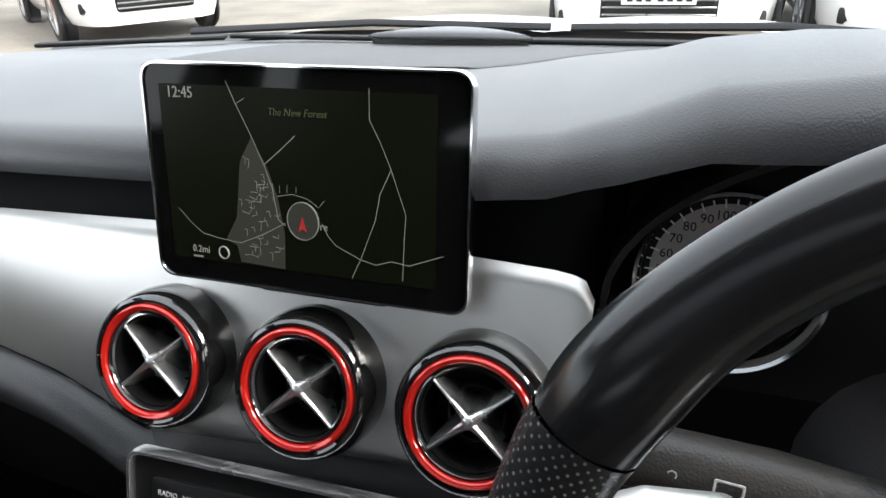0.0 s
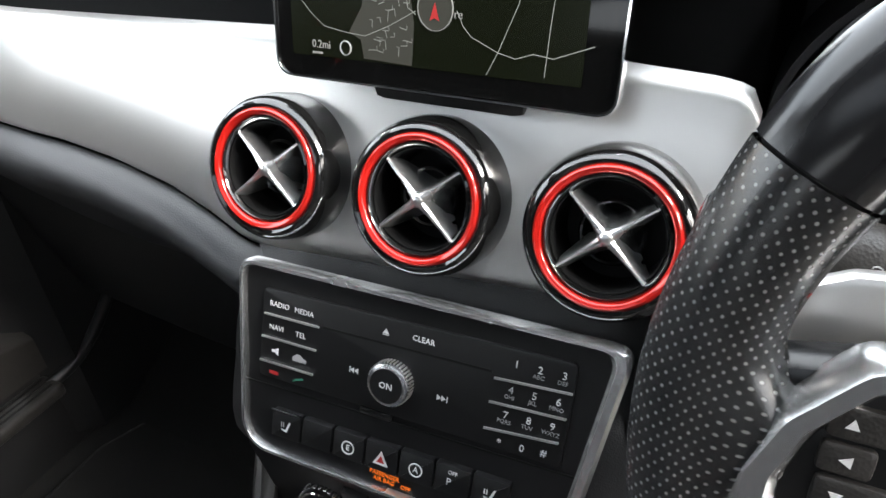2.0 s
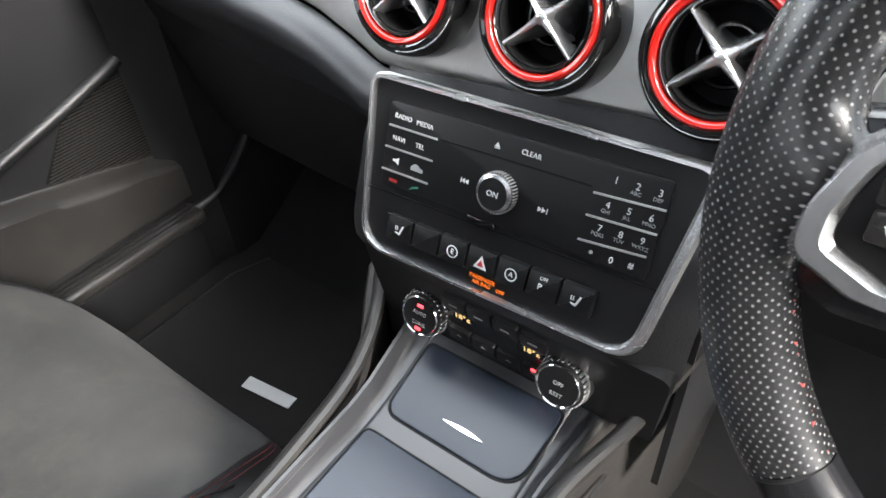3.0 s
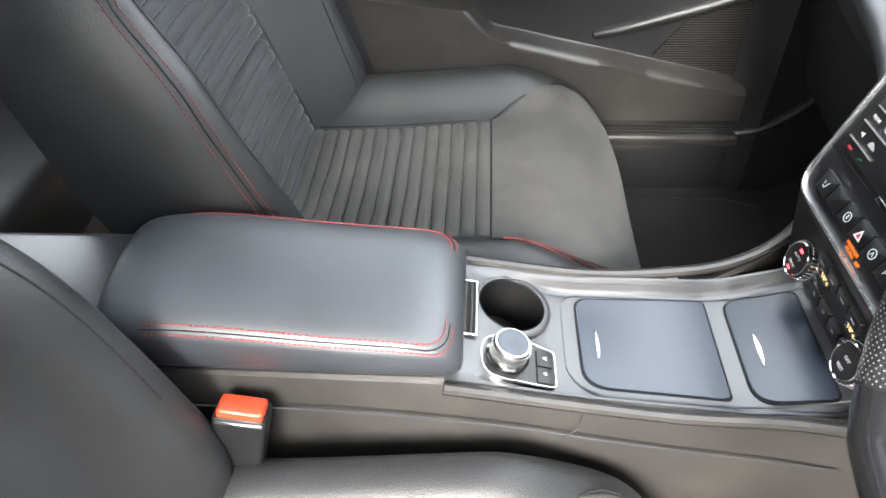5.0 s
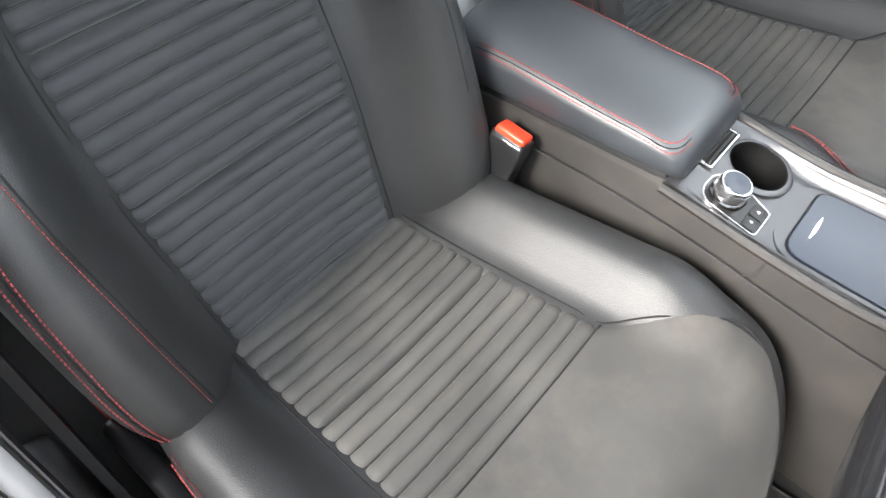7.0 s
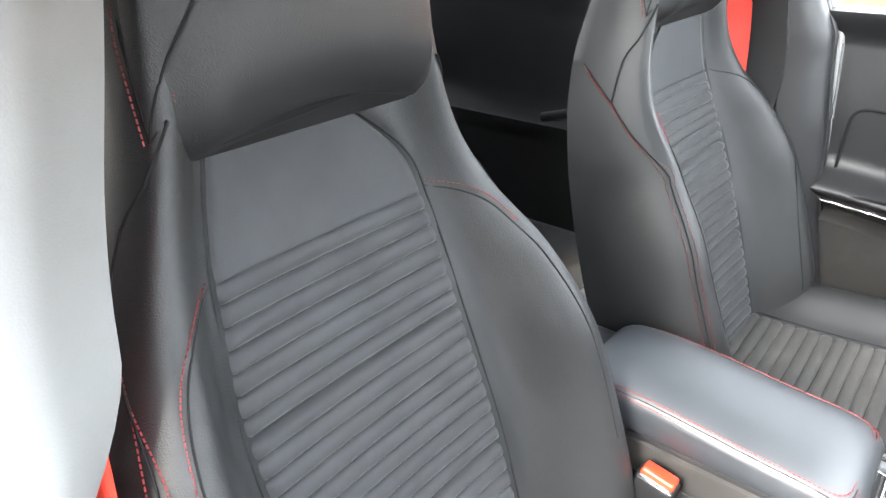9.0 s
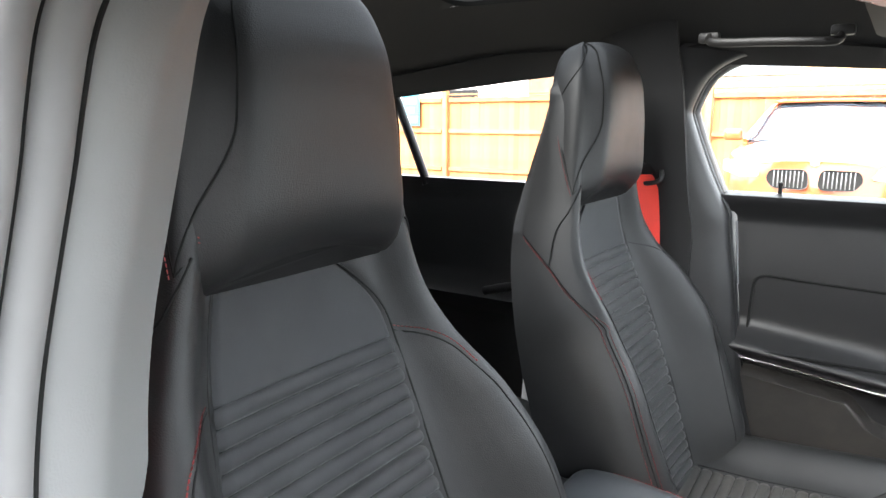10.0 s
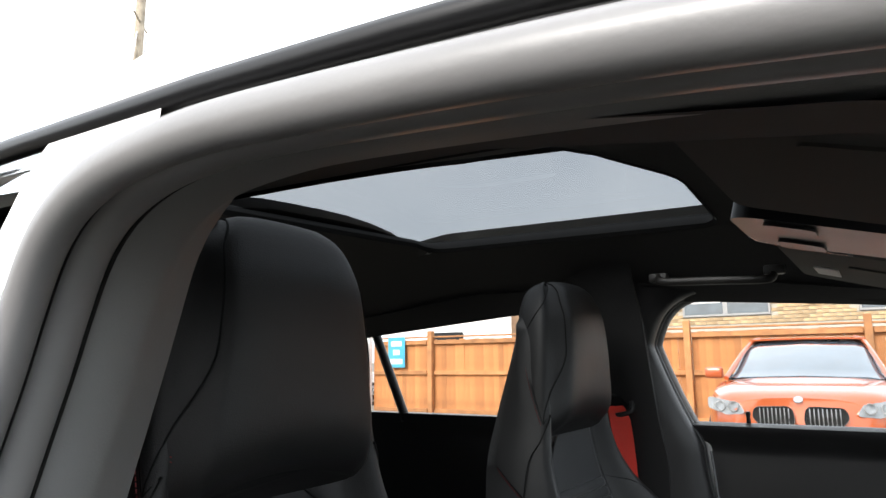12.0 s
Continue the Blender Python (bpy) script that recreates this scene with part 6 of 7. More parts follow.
part("door_edge_seal", tube(smooth_path([(-0.668, -0.4, 0.45), (-0.672, -0.385, 0.6), (-0.675, -0.385, 0.8), (-0.678, -0.4, 1.0), (-0.68, -0.415, 1.05)], 6), 0.006, 8), SOFT, pdoor)
part("edge_chrome", tube([(-0.652, -0.318, 0.87), (-0.657, -0.331, 1.0)], 0.0025, 6), BRIGHT, pdoor)
gr = bmesh.new()
for k in range(30):
    z = 0.52 + 0.0045 * k
    y0 = max(0.23 + (z - 0.553) * 0.72, 0.23 + (0.553 - z) / 0.25)
    if y0 < 0.384:
        yc = (y0 + 0.384) / 2
        box((door_x(yc, z) + 0.0008, yc, z), (0.0026, 0.384 - y0, 0.0018), 0, 1, None, gr)
part("speaker_grille", gr, HARD, pdoor, "fine ribbed speaker grille")
part("grille_backing", sheet(lambda y, v: Vector((door_x(y, 0.6) + 0.0006, y, lerp_table([(0.228, 0.556), (0.3, 0.538), (0.384, 0.517)], y) + (lerp_table([(0.228, 0.558), (0.3, 0.65), (0.384, 0.652)], y) - lerp_table([(0.228, 0.556), (0.3, 0.538), (0.384, 0.517)], y)) * v)), frange(0.228, 0.384, 14), frange(0, 1, 6)), VOID, pdoor, angle=80)
part("door_rib", tube(smooth_path([(-0.7, 0.12, 0.592), (-0.692, 0.16, 0.604), (-0.689, 0.25, 0.631), (-0.689, 0.32, 0.652), (-0.692, 0.384, 0.672)], 5), [0.004] + [0.009] * 20, 12), SOFT, pdoor, "raised rib above the speaker")
part("door_skin", box((-0.765, -0.03, 0.66), (0.02, 0.9, 0.78), 0.006, 2), WHITEPAINT, pdoor, "white painted outer skin")
part("door_foot", box((-0.715, -0.03, 0.41), (0.08, 0.86, 0.05), 0.01, 2), SOFT, pdoor)
hz = thing("door_handle", (-0.68, 0.12, 0.77), "chrome inner door handle with seat buttons", "door handle")
part("handle_cup", slab(rr(0.06, 0.024, 0.02), plane_frame((-0.69, 0.14, 0.79), (0, -1, 0), (0, 0, 1)), -0.004, 0.004), SOFT, hz)
part("handle_lever", tube(smooth_path([(-0.682, 0.09, 0.8), (-0.672, 0.13, 0.803), (-0.682, 0.18, 0.798)], 5), 0.007, 10), CHROME, hz)

for sx in (-1, 1):
    kp = sheet(lambda y, v, s=sx: Vector((s * (0.69 - 0.05 * sstep(0.385, 0.43, y) - 0.08 * sstep(0.45, 0.8, y)), y, 0.3 + 0.68 * v)), frange(0.38, 0.8, 16), frange(0, 1, 8), 0.008)
    kick = solo("kick_panel", kp, SOFT, "black footwell side panel", "side panel", kind="structure")
    part("kick_ridge", tube(smooth_path([(sx * 0.66, 0.39, 0.416), (sx * 0.648, 0.43, 0.428), (sx * 0.633, 0.47, 0.465), (sx * 0.62, 0.51, 0.52)], 5), 0.009, 10), SOFT, kick)

# ---- pillars, rails, roof lining ----
AP = [(0.98, 0.985), (0.7, 1.09), (0.4, 1.192), (0.15, 1.244), (0.0, 1.262), (-0.08, 1.27), (-0.19, 1.277), (-0.24, 1.277), (-0.285, 1.271), (-0.32, 1.256), (-0.346, 1.23), (-0.366, 1.188), (-0.38, 1.138), (-0.39, 1.06), (-0.387, 0.98), (-0.368, 0.86), (-0.345, 0.7), (-0.29, 0.5), (-0.2, 0.4)]


def ap_x(z):
    return 0.705 - 0.025 * sstep(0.95, 1.2, z) - 0.004 * sstep(1.08, 1.2, z) * (1 - sstep(1.215, 1.275, z))


def aperture(off, dx, sg=1, n=6):
    """The door opening's edge, moved outwards by off in its own plane and inwards by dx."""
    p = smooth_path([(0, a, b) for a, b in AP], n)
    out = []
    for i, q in enumerate(p):
        if sg < 0 and q.y > 0.42:
            continue
        t = (p[min(i + 1, len(p) - 1)] - p[max(i - 1, 0)]).normalized()
        nrm = Vector((0, -t.z, t.y))
        if nrm.dot(q - Vector((0, 0.25, 0.85))) < 0:
            nrm = -nrm
        q = q + nrm * off
        dxx = dx * (1 - 0.8 * sstep(1.0, 0.82, q.z)) if dx < -0.02 and q.y < 0 and sg > 0 else dx
        # the passenger side's pillar slants forward below the roof
        slant = 0.1 * min(1.0, max(0.0, (1.17 - q.z) / 0.17)) if sg < 0 and q.y < -0.1 else 0.0
        out.append(Vector((sg * (ap_x(q.z) + dxx), q.y - (0.06 if sg < 0 else 0) + slant, q.z + (0.05 * sstep(0.9, 1.2, q.z) if sg < 0 else 0))))
    return out


def strip(curves):
    return loft(curves, False, False)


for sg in (1, -1):
    fr = thing("door_frame", (sg * 0.7, -0.3, 0.4), "door opening with rubber seal and grey pillar trim", "door frame", "door frames", "structure")
    part("frame_paint", strip([aperture(0.034, -0.02, sg), aperture(0.03, 0.0, sg), aperture(0.018, 0.007, sg), aperture(0.008, 0.003, sg)]), SEAL_LIT, fr, "dark outer door frame", angle=70)
    part("outer_seal", tube(aperture(-0.001, 0.0165, sg) if sg > 0 else aperture(0.0, 0.0, sg), 0.0098 if sg > 0 else 0.0095, 16), SEAL_LIT, fr, "rubber door seal, paled for the sky sheen on it")
    # driver's side takes the paled seal colour, the other side stays black
    part("inner_seal", tube(aperture(0.005, -0.0065 if sg > 0 else -0.018, sg), 0.0125 if sg > 0 else 0.007, 14), SEAL_LIT if sg > 0 else SOFT, fr, "soft ribbed inner seal")
    if sg > 0:
        part("seal_groove", tube(aperture(0.0, -0.0178, sg), 0.0022, 8), SEAM, fr)
        part("seal_groove", tube(aperture(-0.002, 0.0062, sg), 0.0016, 8), SEAM, fr)
    tc = [aperture(0.004, -0.018, sg), aperture(0.0, -0.03, sg), aperture(0.0, -0.05, sg), aperture(0.008, -0.062, sg), aperture(0.04 if sg < 0 else 0.022, -0.075, sg), aperture(0.075 if sg < 0 else 0.05, -0.085 if sg < 0 else -0.11, sg)]
    cut = min(i for i, p in enumerate(tc[0]) if p.y < -0.1 and p.z < 0.86)
    # trim is grey on the driver's side, near-black on the other
    part("pillar_trim", strip([c[:cut + 1] for c in tc]), TRIM if sg > 0 else SOFT, fr, "smooth pillar trim, grey on the driver's side only", angle=70)
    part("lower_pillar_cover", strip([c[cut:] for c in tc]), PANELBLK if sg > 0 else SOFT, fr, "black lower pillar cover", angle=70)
    if sg > 0:
        def jamb(off, out):
            return [p + Vector((out * sstep(1.275, 1.13, p.z), 0, 0)) for p in aperture(off, 0.01) if p.y < -0.25]
        part("door_jamb", strip([jamb(0.006, 0), jamb(0.012, 0.012), jamb(0.016, 0.034), jamb(0.05, 0.04)]), WHITEPAINT, fr, "white painted door jamb", angle=40)
    # B-pillar face down to the sill
    part("b_pillar", sheet(lambda u, z, s=sg: Vector((s * (0.625 + (0.025 * sstep(1.05, 0.93, z) if s > 0 else 0.0) - 0.045 * sstep(0.95, 1.35, z) - 0.05 * sstep(1.27, 1.4, z) + (0.07 * u * u if s < 0 else 0.0)), lerp_table([(0.4, -0.33), (0.7, -0.42), (1.05, -0.48), (1.35, -0.5)], z) + (0.06 * sstep(0.7, 1.0, z) if s < 0 else 0.0) - (0.16 if s > 0 else 0.2) * u, z)), frange(0, 1, 8), frange(0.35, 1.27 if sg > 0 else 1.41, 28), 0.01), PANELBLK if sg > 0 else HEADLINER, fr, angle=70)
    part("sill", box((sg * 0.72, 0.1, 0.325), (0.1, 1.3, 0.14), 0.03, 4), SOFT, fr, "black sill cover")
    part("sill_strip", box((sg * 0.655, 0.1, 0.414), (0.045, 0.6, 0.022), 0.008, 3), HARD, fr, "black ribbed sill strip")
    for k in range(3):
        part("sill_groove", box((sg * (0.645 + 0.01 * k), 0.1, 0.4255), (0.003, 0.58, 0.002), 0.0006, 1), SEAM, fr)

ZC = [(-1.7, 1.2), (-1.45, 1.34), (-1.2, 1.41), (-0.85, 1.452), (-0.23, 1.443), (0.0, 1.41), (0.1, 1.385)]


def roof_z(x, y):
    if x > 0:
        return lerp_table(ZC, y) - lerp_table([(0, 0), (0.08, 0.004), (0.16, 0.018), (0.24, 0.038), (0.31, 0.062), (0.38, 0.087), (0.46, 0.11), (0.55, 0.132), (0.64, 0.152)], x)
    return lerp_table(ZC, y) - 0.14 * (abs(x) / 0.62) ** 3 - 0.05 * x


OX0, OX1, OY0, OY1 = -0.405, 0.465, -0.86, -0.21
hl = bmesh.new()
for xs, ys in ((frange(-0.64, OX0, 12), frange(-1.7, 0.1, 50)), (frange(OX1, 0.64, 12), frange(-1.7, 0.1, 50)), (frange(OX0, OX1, 20), frange(-1.7, OY0, 20)), (frange(OX0, OX1, 20), frange(OY1, 0.1, 10))):
    sheet(lambda x, y: Vector((x, y, roof_z(x, y))), xs, ys, 0, hl)
# the opening's front edge bows to the rear on the driver's side
ed = round_poly([(OX0, OY0), (OX1, OY0), (OX1, -0.286), (0.1, -0.291), (-0.12, -0.236), (OX0, -0.235)], [0.05, 0.26, 0.1, 0.5, 0.3, 0.03], 8)
for k, (cx, cy) in enumerate(((OX0, OY0), (OX1, OY0))):
    arc = [Vector((p[0], p[1], roof_z(p[0], p[1]))) for p in ed[k * 9:k * 9 + 9]]
    for a, b in zip(arc, arc[1:]):
        hl.faces.new([hl.verts.new(p) for p in (a, b, Vector((cx, cy, roof_z(cx, cy))))])
for a, b in zip(ed[18:], ed[19:]):
    steps = frange(0, 1, max(1, int((b - a).length / 0.012)))
    for f, g in zip(steps, steps[1:]):
        p, q = a.lerp(b, f), a.lerp(b, g)
        hl.faces.new([hl.verts.new((v[0], y, roof_z(v[0], y))) for v, y in ((p, p[1]), (q, q[1]), (q, OY1 + 0.001), (p, OY1 + 0.001))])
bmesh.ops.remove_doubles(hl, verts=hl.verts, dist=1e-5)
solo("ceiling", hl, HEADLINER, "black fabric headliner with a sunroof opening", "headliner", kind="structure", angle=70)
sunroof = thing("sunroof", (0, -0.55, 1.47), "tinted panoramic glass sunroof with a black rubber edge", "sunroof")
lip = [[Vector((p[0] * 1.0, p[1], roof_z(p[0], p[1]) - 0.004)) for p in ed], [Vector((p[0] * 0.985, (p[1] + 0.547) * 0.985 - 0.547, roof_z(p[0], p[1]) + 0.004)) for p in ed], [Vector((p[0] * 1.0, p[1], roof_z(p[0], p[1]) + 0.012)) for p in ed], [Vector((p[0] * 1.1, (p[1] + 0.53) * 1.1 - 0.53, roof_z(p[0] * 0.88, (p[1] + 0.53) * 1.1 - 0.53) + 0.02)) for p in ed]]
part("sunroof_edge", loft(lip, True, False), SEAM, sunroof, "black rubber edge", angle=50)
gl = part("sunroof_glass", sheet(lambda x, y: Vector((x, y, roof_z(x * 0.8, y) + 0.016)), frange(-0.46, 0.46, 14), frange(-0.95, -0.15, 14)), TINTGLASS, sunroof, "grey tinted glass")
# outer roof skin
def roof_skin(x, y):
    if x > 0:
        edge = lerp_table([(-1.75, 1.05), (-1.2, 1.23), (-0.85, 1.29), (-0.42, 1.306), (-0.228, 1.303), (-0.1, 1.297), (0.05, 1.283), (0.14, 1.27)], y)
        return edge + (lerp_table(ZC, y) + 0.05 - edge) * lerp_table([(0, 1), (0.2, 0.94), (0.3, 0.86), (0.4, 0.73), (0.5, 0.53), (0.6, 0.25), (0.66, 0.07), (0.69, 0)], x)
    return lerp_table(ZC, y) + 0.055 - 0.145 * (abs(x) / 0.66) ** 3.2 - 0.06 * x


rk = bmesh.new()
for xs, ys in ((frange(-0.69, -0.47, 8), frange(-1.75, 0.14, 40)), (frange(0.47, 0.69, 10), frange(-1.75, 0.14, 40)), (frange(-0.47, 0.47, 12), frange(-1.75, -0.96, 16)), (frange(-0.47, 0.47, 12), frange(-0.14, 0.14, 8))):
    sheet(lambda x, y: Vector((x, y, roof_skin(x, y))), xs, ys, 0, rk)
solo("car_roof", rk, WHITEPAINT, "white painted car roof panel", "car roof", kind="structure", angle=70)
r = thing("roof_rail", (0.69, -0.5, 1.38), "black roof edge moulding", "roof rail", "roof rails", "structure")
part("rail_bar", tube([Vector((0.687, y, roof_skin(0.687, y) - 0.004)) for y in frange(-1.7, 0.12, 36)], 0.006, 10), PANELBLK, r)

# grab handle, visors, overhead console
grab = thing("grab_handle", (-0.5, -0.27, 1.36), "black ceiling grab handle over the passenger door", "grab handle")
part("grab_bar", tube(smooth_path([(-0.5, -0.375, 1.35), (-0.488, -0.36, 1.338), (-0.487, -0.27, 1.334), (-0.488, -0.18, 1.33), (-0.5, -0.165, 1.34)], 6), 0.008, 10, flat=0.7), HARD, grab)
for y in (-0.375, -0.165):
    part("grab_mount", box((-0.505, y, 1.348), (0.02, 0.036, 0.018), 0.005, 2), HARD, grab)


def make_visor(x0, x1, label, mat):
    v = thing("sun_visor", ((x0 + x1) / 2, -0.03, 1.39), label, "sun visor", "sun visors")
    pts = round_poly([(x0, -0.12), (x1, -0.12), (x1, 0.05), (x0, 0.05)], 0.025)
    part("visor_body", slab(pts, plane_frame((0, 0, 1.318), (1, 0, 0), (0, 1, -0.28)), -0.012, 0.01, 0.006), mat, v)
    xm = (x0 + x1) / 2
    vm = plane_frame((0, 0, 1.318), (1, 0, 0), (0, 1, -0.28))
    part("mirror_cover", slab(round_poly([(xm - 0.09, -0.04), (xm + 0.07, -0.04), (xm + 0.07, 0.035), (xm - 0.09, 0.035)], 0.01), vm, -0.0145, -0.011), mat, v)
    part("visor_pivot", tube([vm @ Vector((x0 + 0.02, 0.045, 0.0)), vm @ Vector((x1 - 0.02, 0.045, 0.0)), vm @ Vector((x1 + 0.015, 0.05, 0.03))], 0.005, 8), SOFT, v)
    return v


vz = make_visor(-0.54, -0.14, "dull grey-green passenger sun visor with a white label", PALEGREY)
part("visor_label", box((-0.4, -0.075, 1.326), (0.1, 0.035, 0.003), 0.0005, 1, Matrix.Rotation(-0.273, 3, "X")), WHITEMARK, vz, "white warning label")
make_visor(0.14, 0.54, "dark grey driver's sun visor folded up", VISORMAT)
oh = thing("overhead_console", (0, -0.13, 1.4), "black overhead console with map lamps and chrome edge", "overhead console")
part("console_shell", slab(round_poly([(-0.105, -0.135), (0.105, -0.135), (0.09, 0.08), (-0.09, 0.08)], 0.04), plane_frame((0, 0, 1.335), (1, 0, 0), (0, 1, -0.25)), -0.03, 0.07, 0.0), PANELBLK, oh)
for sx in (-1, 1):
    part("lamp_lens", slab(round_poly([(sx * 0.06 - 0.03, -0.1), (sx * 0.06 + 0.03, -0.1), (sx * 0.06 + 0.025, -0.05), (sx * 0.06 - 0.025, -0.05)], 0.012), plane_frame((0, 0, 1.335), (1, 0, 0), (0, 1, -0.25)), -0.034, -0.028), PANELBLK, oh)
part("chrome_edge", tube(smooth_path([(-0.06, -0.137, 1.342), (-0.105, -0.12, 1.338), (-0.108, -0.03, 1.314)], 5), 0.004, 8), CHROME, oh)

# ---- glass ----


def pane(name, fn, us, vs, mat, label):
    ob = solo(name, sheet(fn, us, vs), mat, label, "car window", kind="structure", angle=80)
    ob.visible_shadow = False
    return ob


pane("windscreen", lambda u, v: Vector((u * (0.78 - 0.2 * v), lerp_table(COWL_Y, u * 0.75) + 0.04 - (lerp_table(COWL_Y, u * 0.75) - 0.06 + 0.04 * u * u) * v, 0.99 + 0.4 * v ** 0.92 - 0.03 * u * u * v)), frange(-1, 1, 20), frange(0, 1, 14), CLEARGLASS, "clear curved windscreen")
pane("window_1", lambda y, v: Vector((-0.715 + 0.07 * v ** 1.5, y, 1.045 + (lerp_table([(-0.45, 1.31), (0.0, 1.285), (0.4, 1.21), (0.72, 1.06)], y) - 1.045) * v)), frange(-0.43, 0.72, 24), frange(0, 1, 6), CLEARGLASS, "clear passenger window")
pane("window_2", lambda y, v: Vector((-0.715 + 0.09 * v ** 1.5, y, 1.045 + (lerp_table([(-1.5, 1.16), (-1.25, 1.27), (-0.6, 1.32)], y) - 1.045) * v)), frange(-1.5, -0.6, 16), frange(0, 1, 6), CLEARGLASS, "clear rear side window")

# rear passenger door and rear quarter
rdoor = thing("rear_door", (-0.72, -1.0, 0.4), "closed black rear door with a pull handle", "car door")
part("door_panel", sheet(lambda y, z: Vector((-0.705 + 0.05 * math.exp(-((z - 0.74) / 0.03) ** 2) + 0.02 * sstep(1.0, 1.05, z), y, z)), frange(-1.5, -0.6, 20), frange(0.4, 1.05, 30)), SOFT, rdoor, angle=60)
part("door_top_rail", sheet(lambda y, v: Vector((-0.685 - 0.04 * v, y, 1.05)), frange(-1.5, -0.6, 10), frange(0, 1, 3)), SOFT, rdoor)
part("window_divider", tube([(-0.7, -1.14, 1.03), (-0.67, -1.235, 1.29)], 0.013, 10), PANELBLK, rdoor, "black window divider bar")
part("door_pull", tube(smooth_path([(-0.65, -0.7, 0.78), (-0.64, -0.8, 0.8), (-0.645, -0.92, 0.77)], 5), 0.012, 10), PANELBLK, rdoor)
solo("c_pillar", sheet(lambda u, v: Vector((-0.66 + 0.1 * v, -1.3 - 0.5 * u - 0.1 * v, 1.02 + 0.3 * v)), frange(0.25, 1, 8), frange(0, 1, 8), 0.02), HEADLINER, "black rear pillar lining", "pillar", kind="structure")
solo("roof_side_lining", sheet(lambda y, v: Vector((-0.6 - 0.06 * v, y, roof_z(-0.6, y) - (roof_z(-0.6, y) - lerp_table([(-1.6, 1.13), (-1.25, 1.262), (-0.6, 1.318), (-0.42, 1.32), (0.0, 1.29), (0.12, 1.26)], y)) * v)), frange(-1.6, 0.12, 30), frange(0, 1, 6), 0.006), HEADLINER, "black roof side lining", "lining", kind="structure", angle=80)
solo("roof_side_lining", sheet(lambda y, v: Vector((0.6 + 0.04 * v, y, roof_z(0.6, y) - (roof_z(0.6, y) - lerp_table([(-1.6, 1.13), (-1.25, 1.262), (-0.6, 1.255), (-0.42, 1.262)], y)) * v)), frange(-1.6, -0.45, 20), frange(0, 1, 6), 0.006), HEADLINER, "black roof side lining", "lining", kind="structure", angle=80)

# rear bench
bench = thing("rear_seat", (0, -1.1, 0.3), "black rear bench seat in shadow", "rear seat")
part("bench_cushion", box((0, -0.98, 0.46), (1.2, 0.5, 0.16), 0.05, 4), LEATHER, bench)
part("bench_back", box((0, -1.3, 0.78), (1.22, 0.14, 0.62), 0.05, 4, Matrix.Rotation(radians(20), 3, "X")), LEATHER, bench)
paper = box((-0.6, -0.75, 0.56), (0.02, 0.06, 0.2), 0.004, 2, Matrix.Rotation(radians(12), 3, "X") @ Matrix.Rotation(radians(-30), 3, "Y"))
solo("paper_card", paper, PAPER, "white card in the rear door pocket", "card", (-0.6, -0.75, 0.46))

# driver's side rear: outer skin
side = thing("rear_door_outer", (0.78, -0.9, 0.3), "white rear door with dark glossy window", "car door")
part("door_skin", sheet(lambda y, z: Vector((0.83 - 0.06 * sstep(0.75, 1.05, z) - 0.05 * sstep(0.6, 0.3, z), y, z)), frange(-1.6, -0.47, 14), frange(0.28, 1.04, 14), 0.01), WHITEPAINT, side)
part("door_glass", sheet(lambda y, v: Vector((0.765 - 0.075 * v ** 1.5, y, 1.045 + 0.235 * v)), frange(-1.5, -0.58, 10), frange(0, 1, 8), 0.004), DARKGLASS, side)
part("gloss_pillar", sheet(lambda u, v: Vector((0.772 - 0.07 * v ** 1.5, -0.45 - 0.02 * v - 0.12 * u, 1.0 + 0.275 * v)), frange(0, 1, 4), frange(0, 1, 8), 0.006), PIANO, side)
rear_wall = solo("tailgate_lining", sheet(lambda x, v: Vector((x, -1.72 + 0.1 * v, 0.3 + 0.75 * v)), frange(-0.72, 0.72, 10), frange(0, 1, 6), 0.02), SOFT, "black boot lining", "lining", kind="structure")
bonnet = thing("bonnet", (0, 1.4, 0.9), "white car bonnet seen through the windscreen", "bonnet")
part("bonnet_skin", sheet(lambda x, v: Vector((x, 1.12 + 0.85 * v - 0.25 * (x / 0.8) ** 2 - 0.1 * v * (x / 0.8) ** 2, 0.985 - 0.05 * v - 0.13 * v ** 3 + 0.012 * math.sin(abs(x) * 6) - 0.06 * (abs(x) / 0.8) ** 4)), frange(-0.8, 0.8, 30), frange(0, 1, 16)), WHITEPAINT, bonnet, angle=70)
part("cowl", sheet(lambda x, v: Vector((x, lerp_table(COWL_Y, x) + 0.02 + 0.1 * v, 0.985 - 0.012 * math.sin(math.pi * v))), frange(-0.78, 0.78, 24), frange(0, 1, 5)), PANELBLK, bonnet, "black scuttle panel")
for k, (x0, x1) in enumerate(((-0.55, 0.02), (0.05, 0.62))):
    w = thing("wiper", (x0, 1.04, 0.99), "black windscreen wiper at rest", "wiper", "wipers")
    part("wiper_arm", tube([(x0, lerp_table(COWL_Y, x0) + 0.05, 1.0), ((x0 + x1) / 2, 1.06, 1.005), (x1, lerp_table(COWL_Y, x1) + 0.05, 1.0)], 0.007, 8, flat=0.6), PANELBLK, w)

# ---- outside ----
solo("ground", sheet(lambda x, y: Vector((x, y, 0)), [-1500, -300, -80, -30, -15, -8, -4, 0, 4, 8, 15, 30, 80, 300, 1500], [-1500, -300, -80, -30, -15, -8, -4, 0, 4, 8, 15, 30, 80, 300, 1500]), ASPHALT, "pale worn tarmac of the car park", "ground", kind="structure")
own = thing("car_underbody", (0, 0, 0), "dark underside and sills of the car", "car body", kind="structure")
part("underbody", box((0, -0.2, 0.24), (1.6, 3.2, 0.06), 0.02, 2), VOID, own)
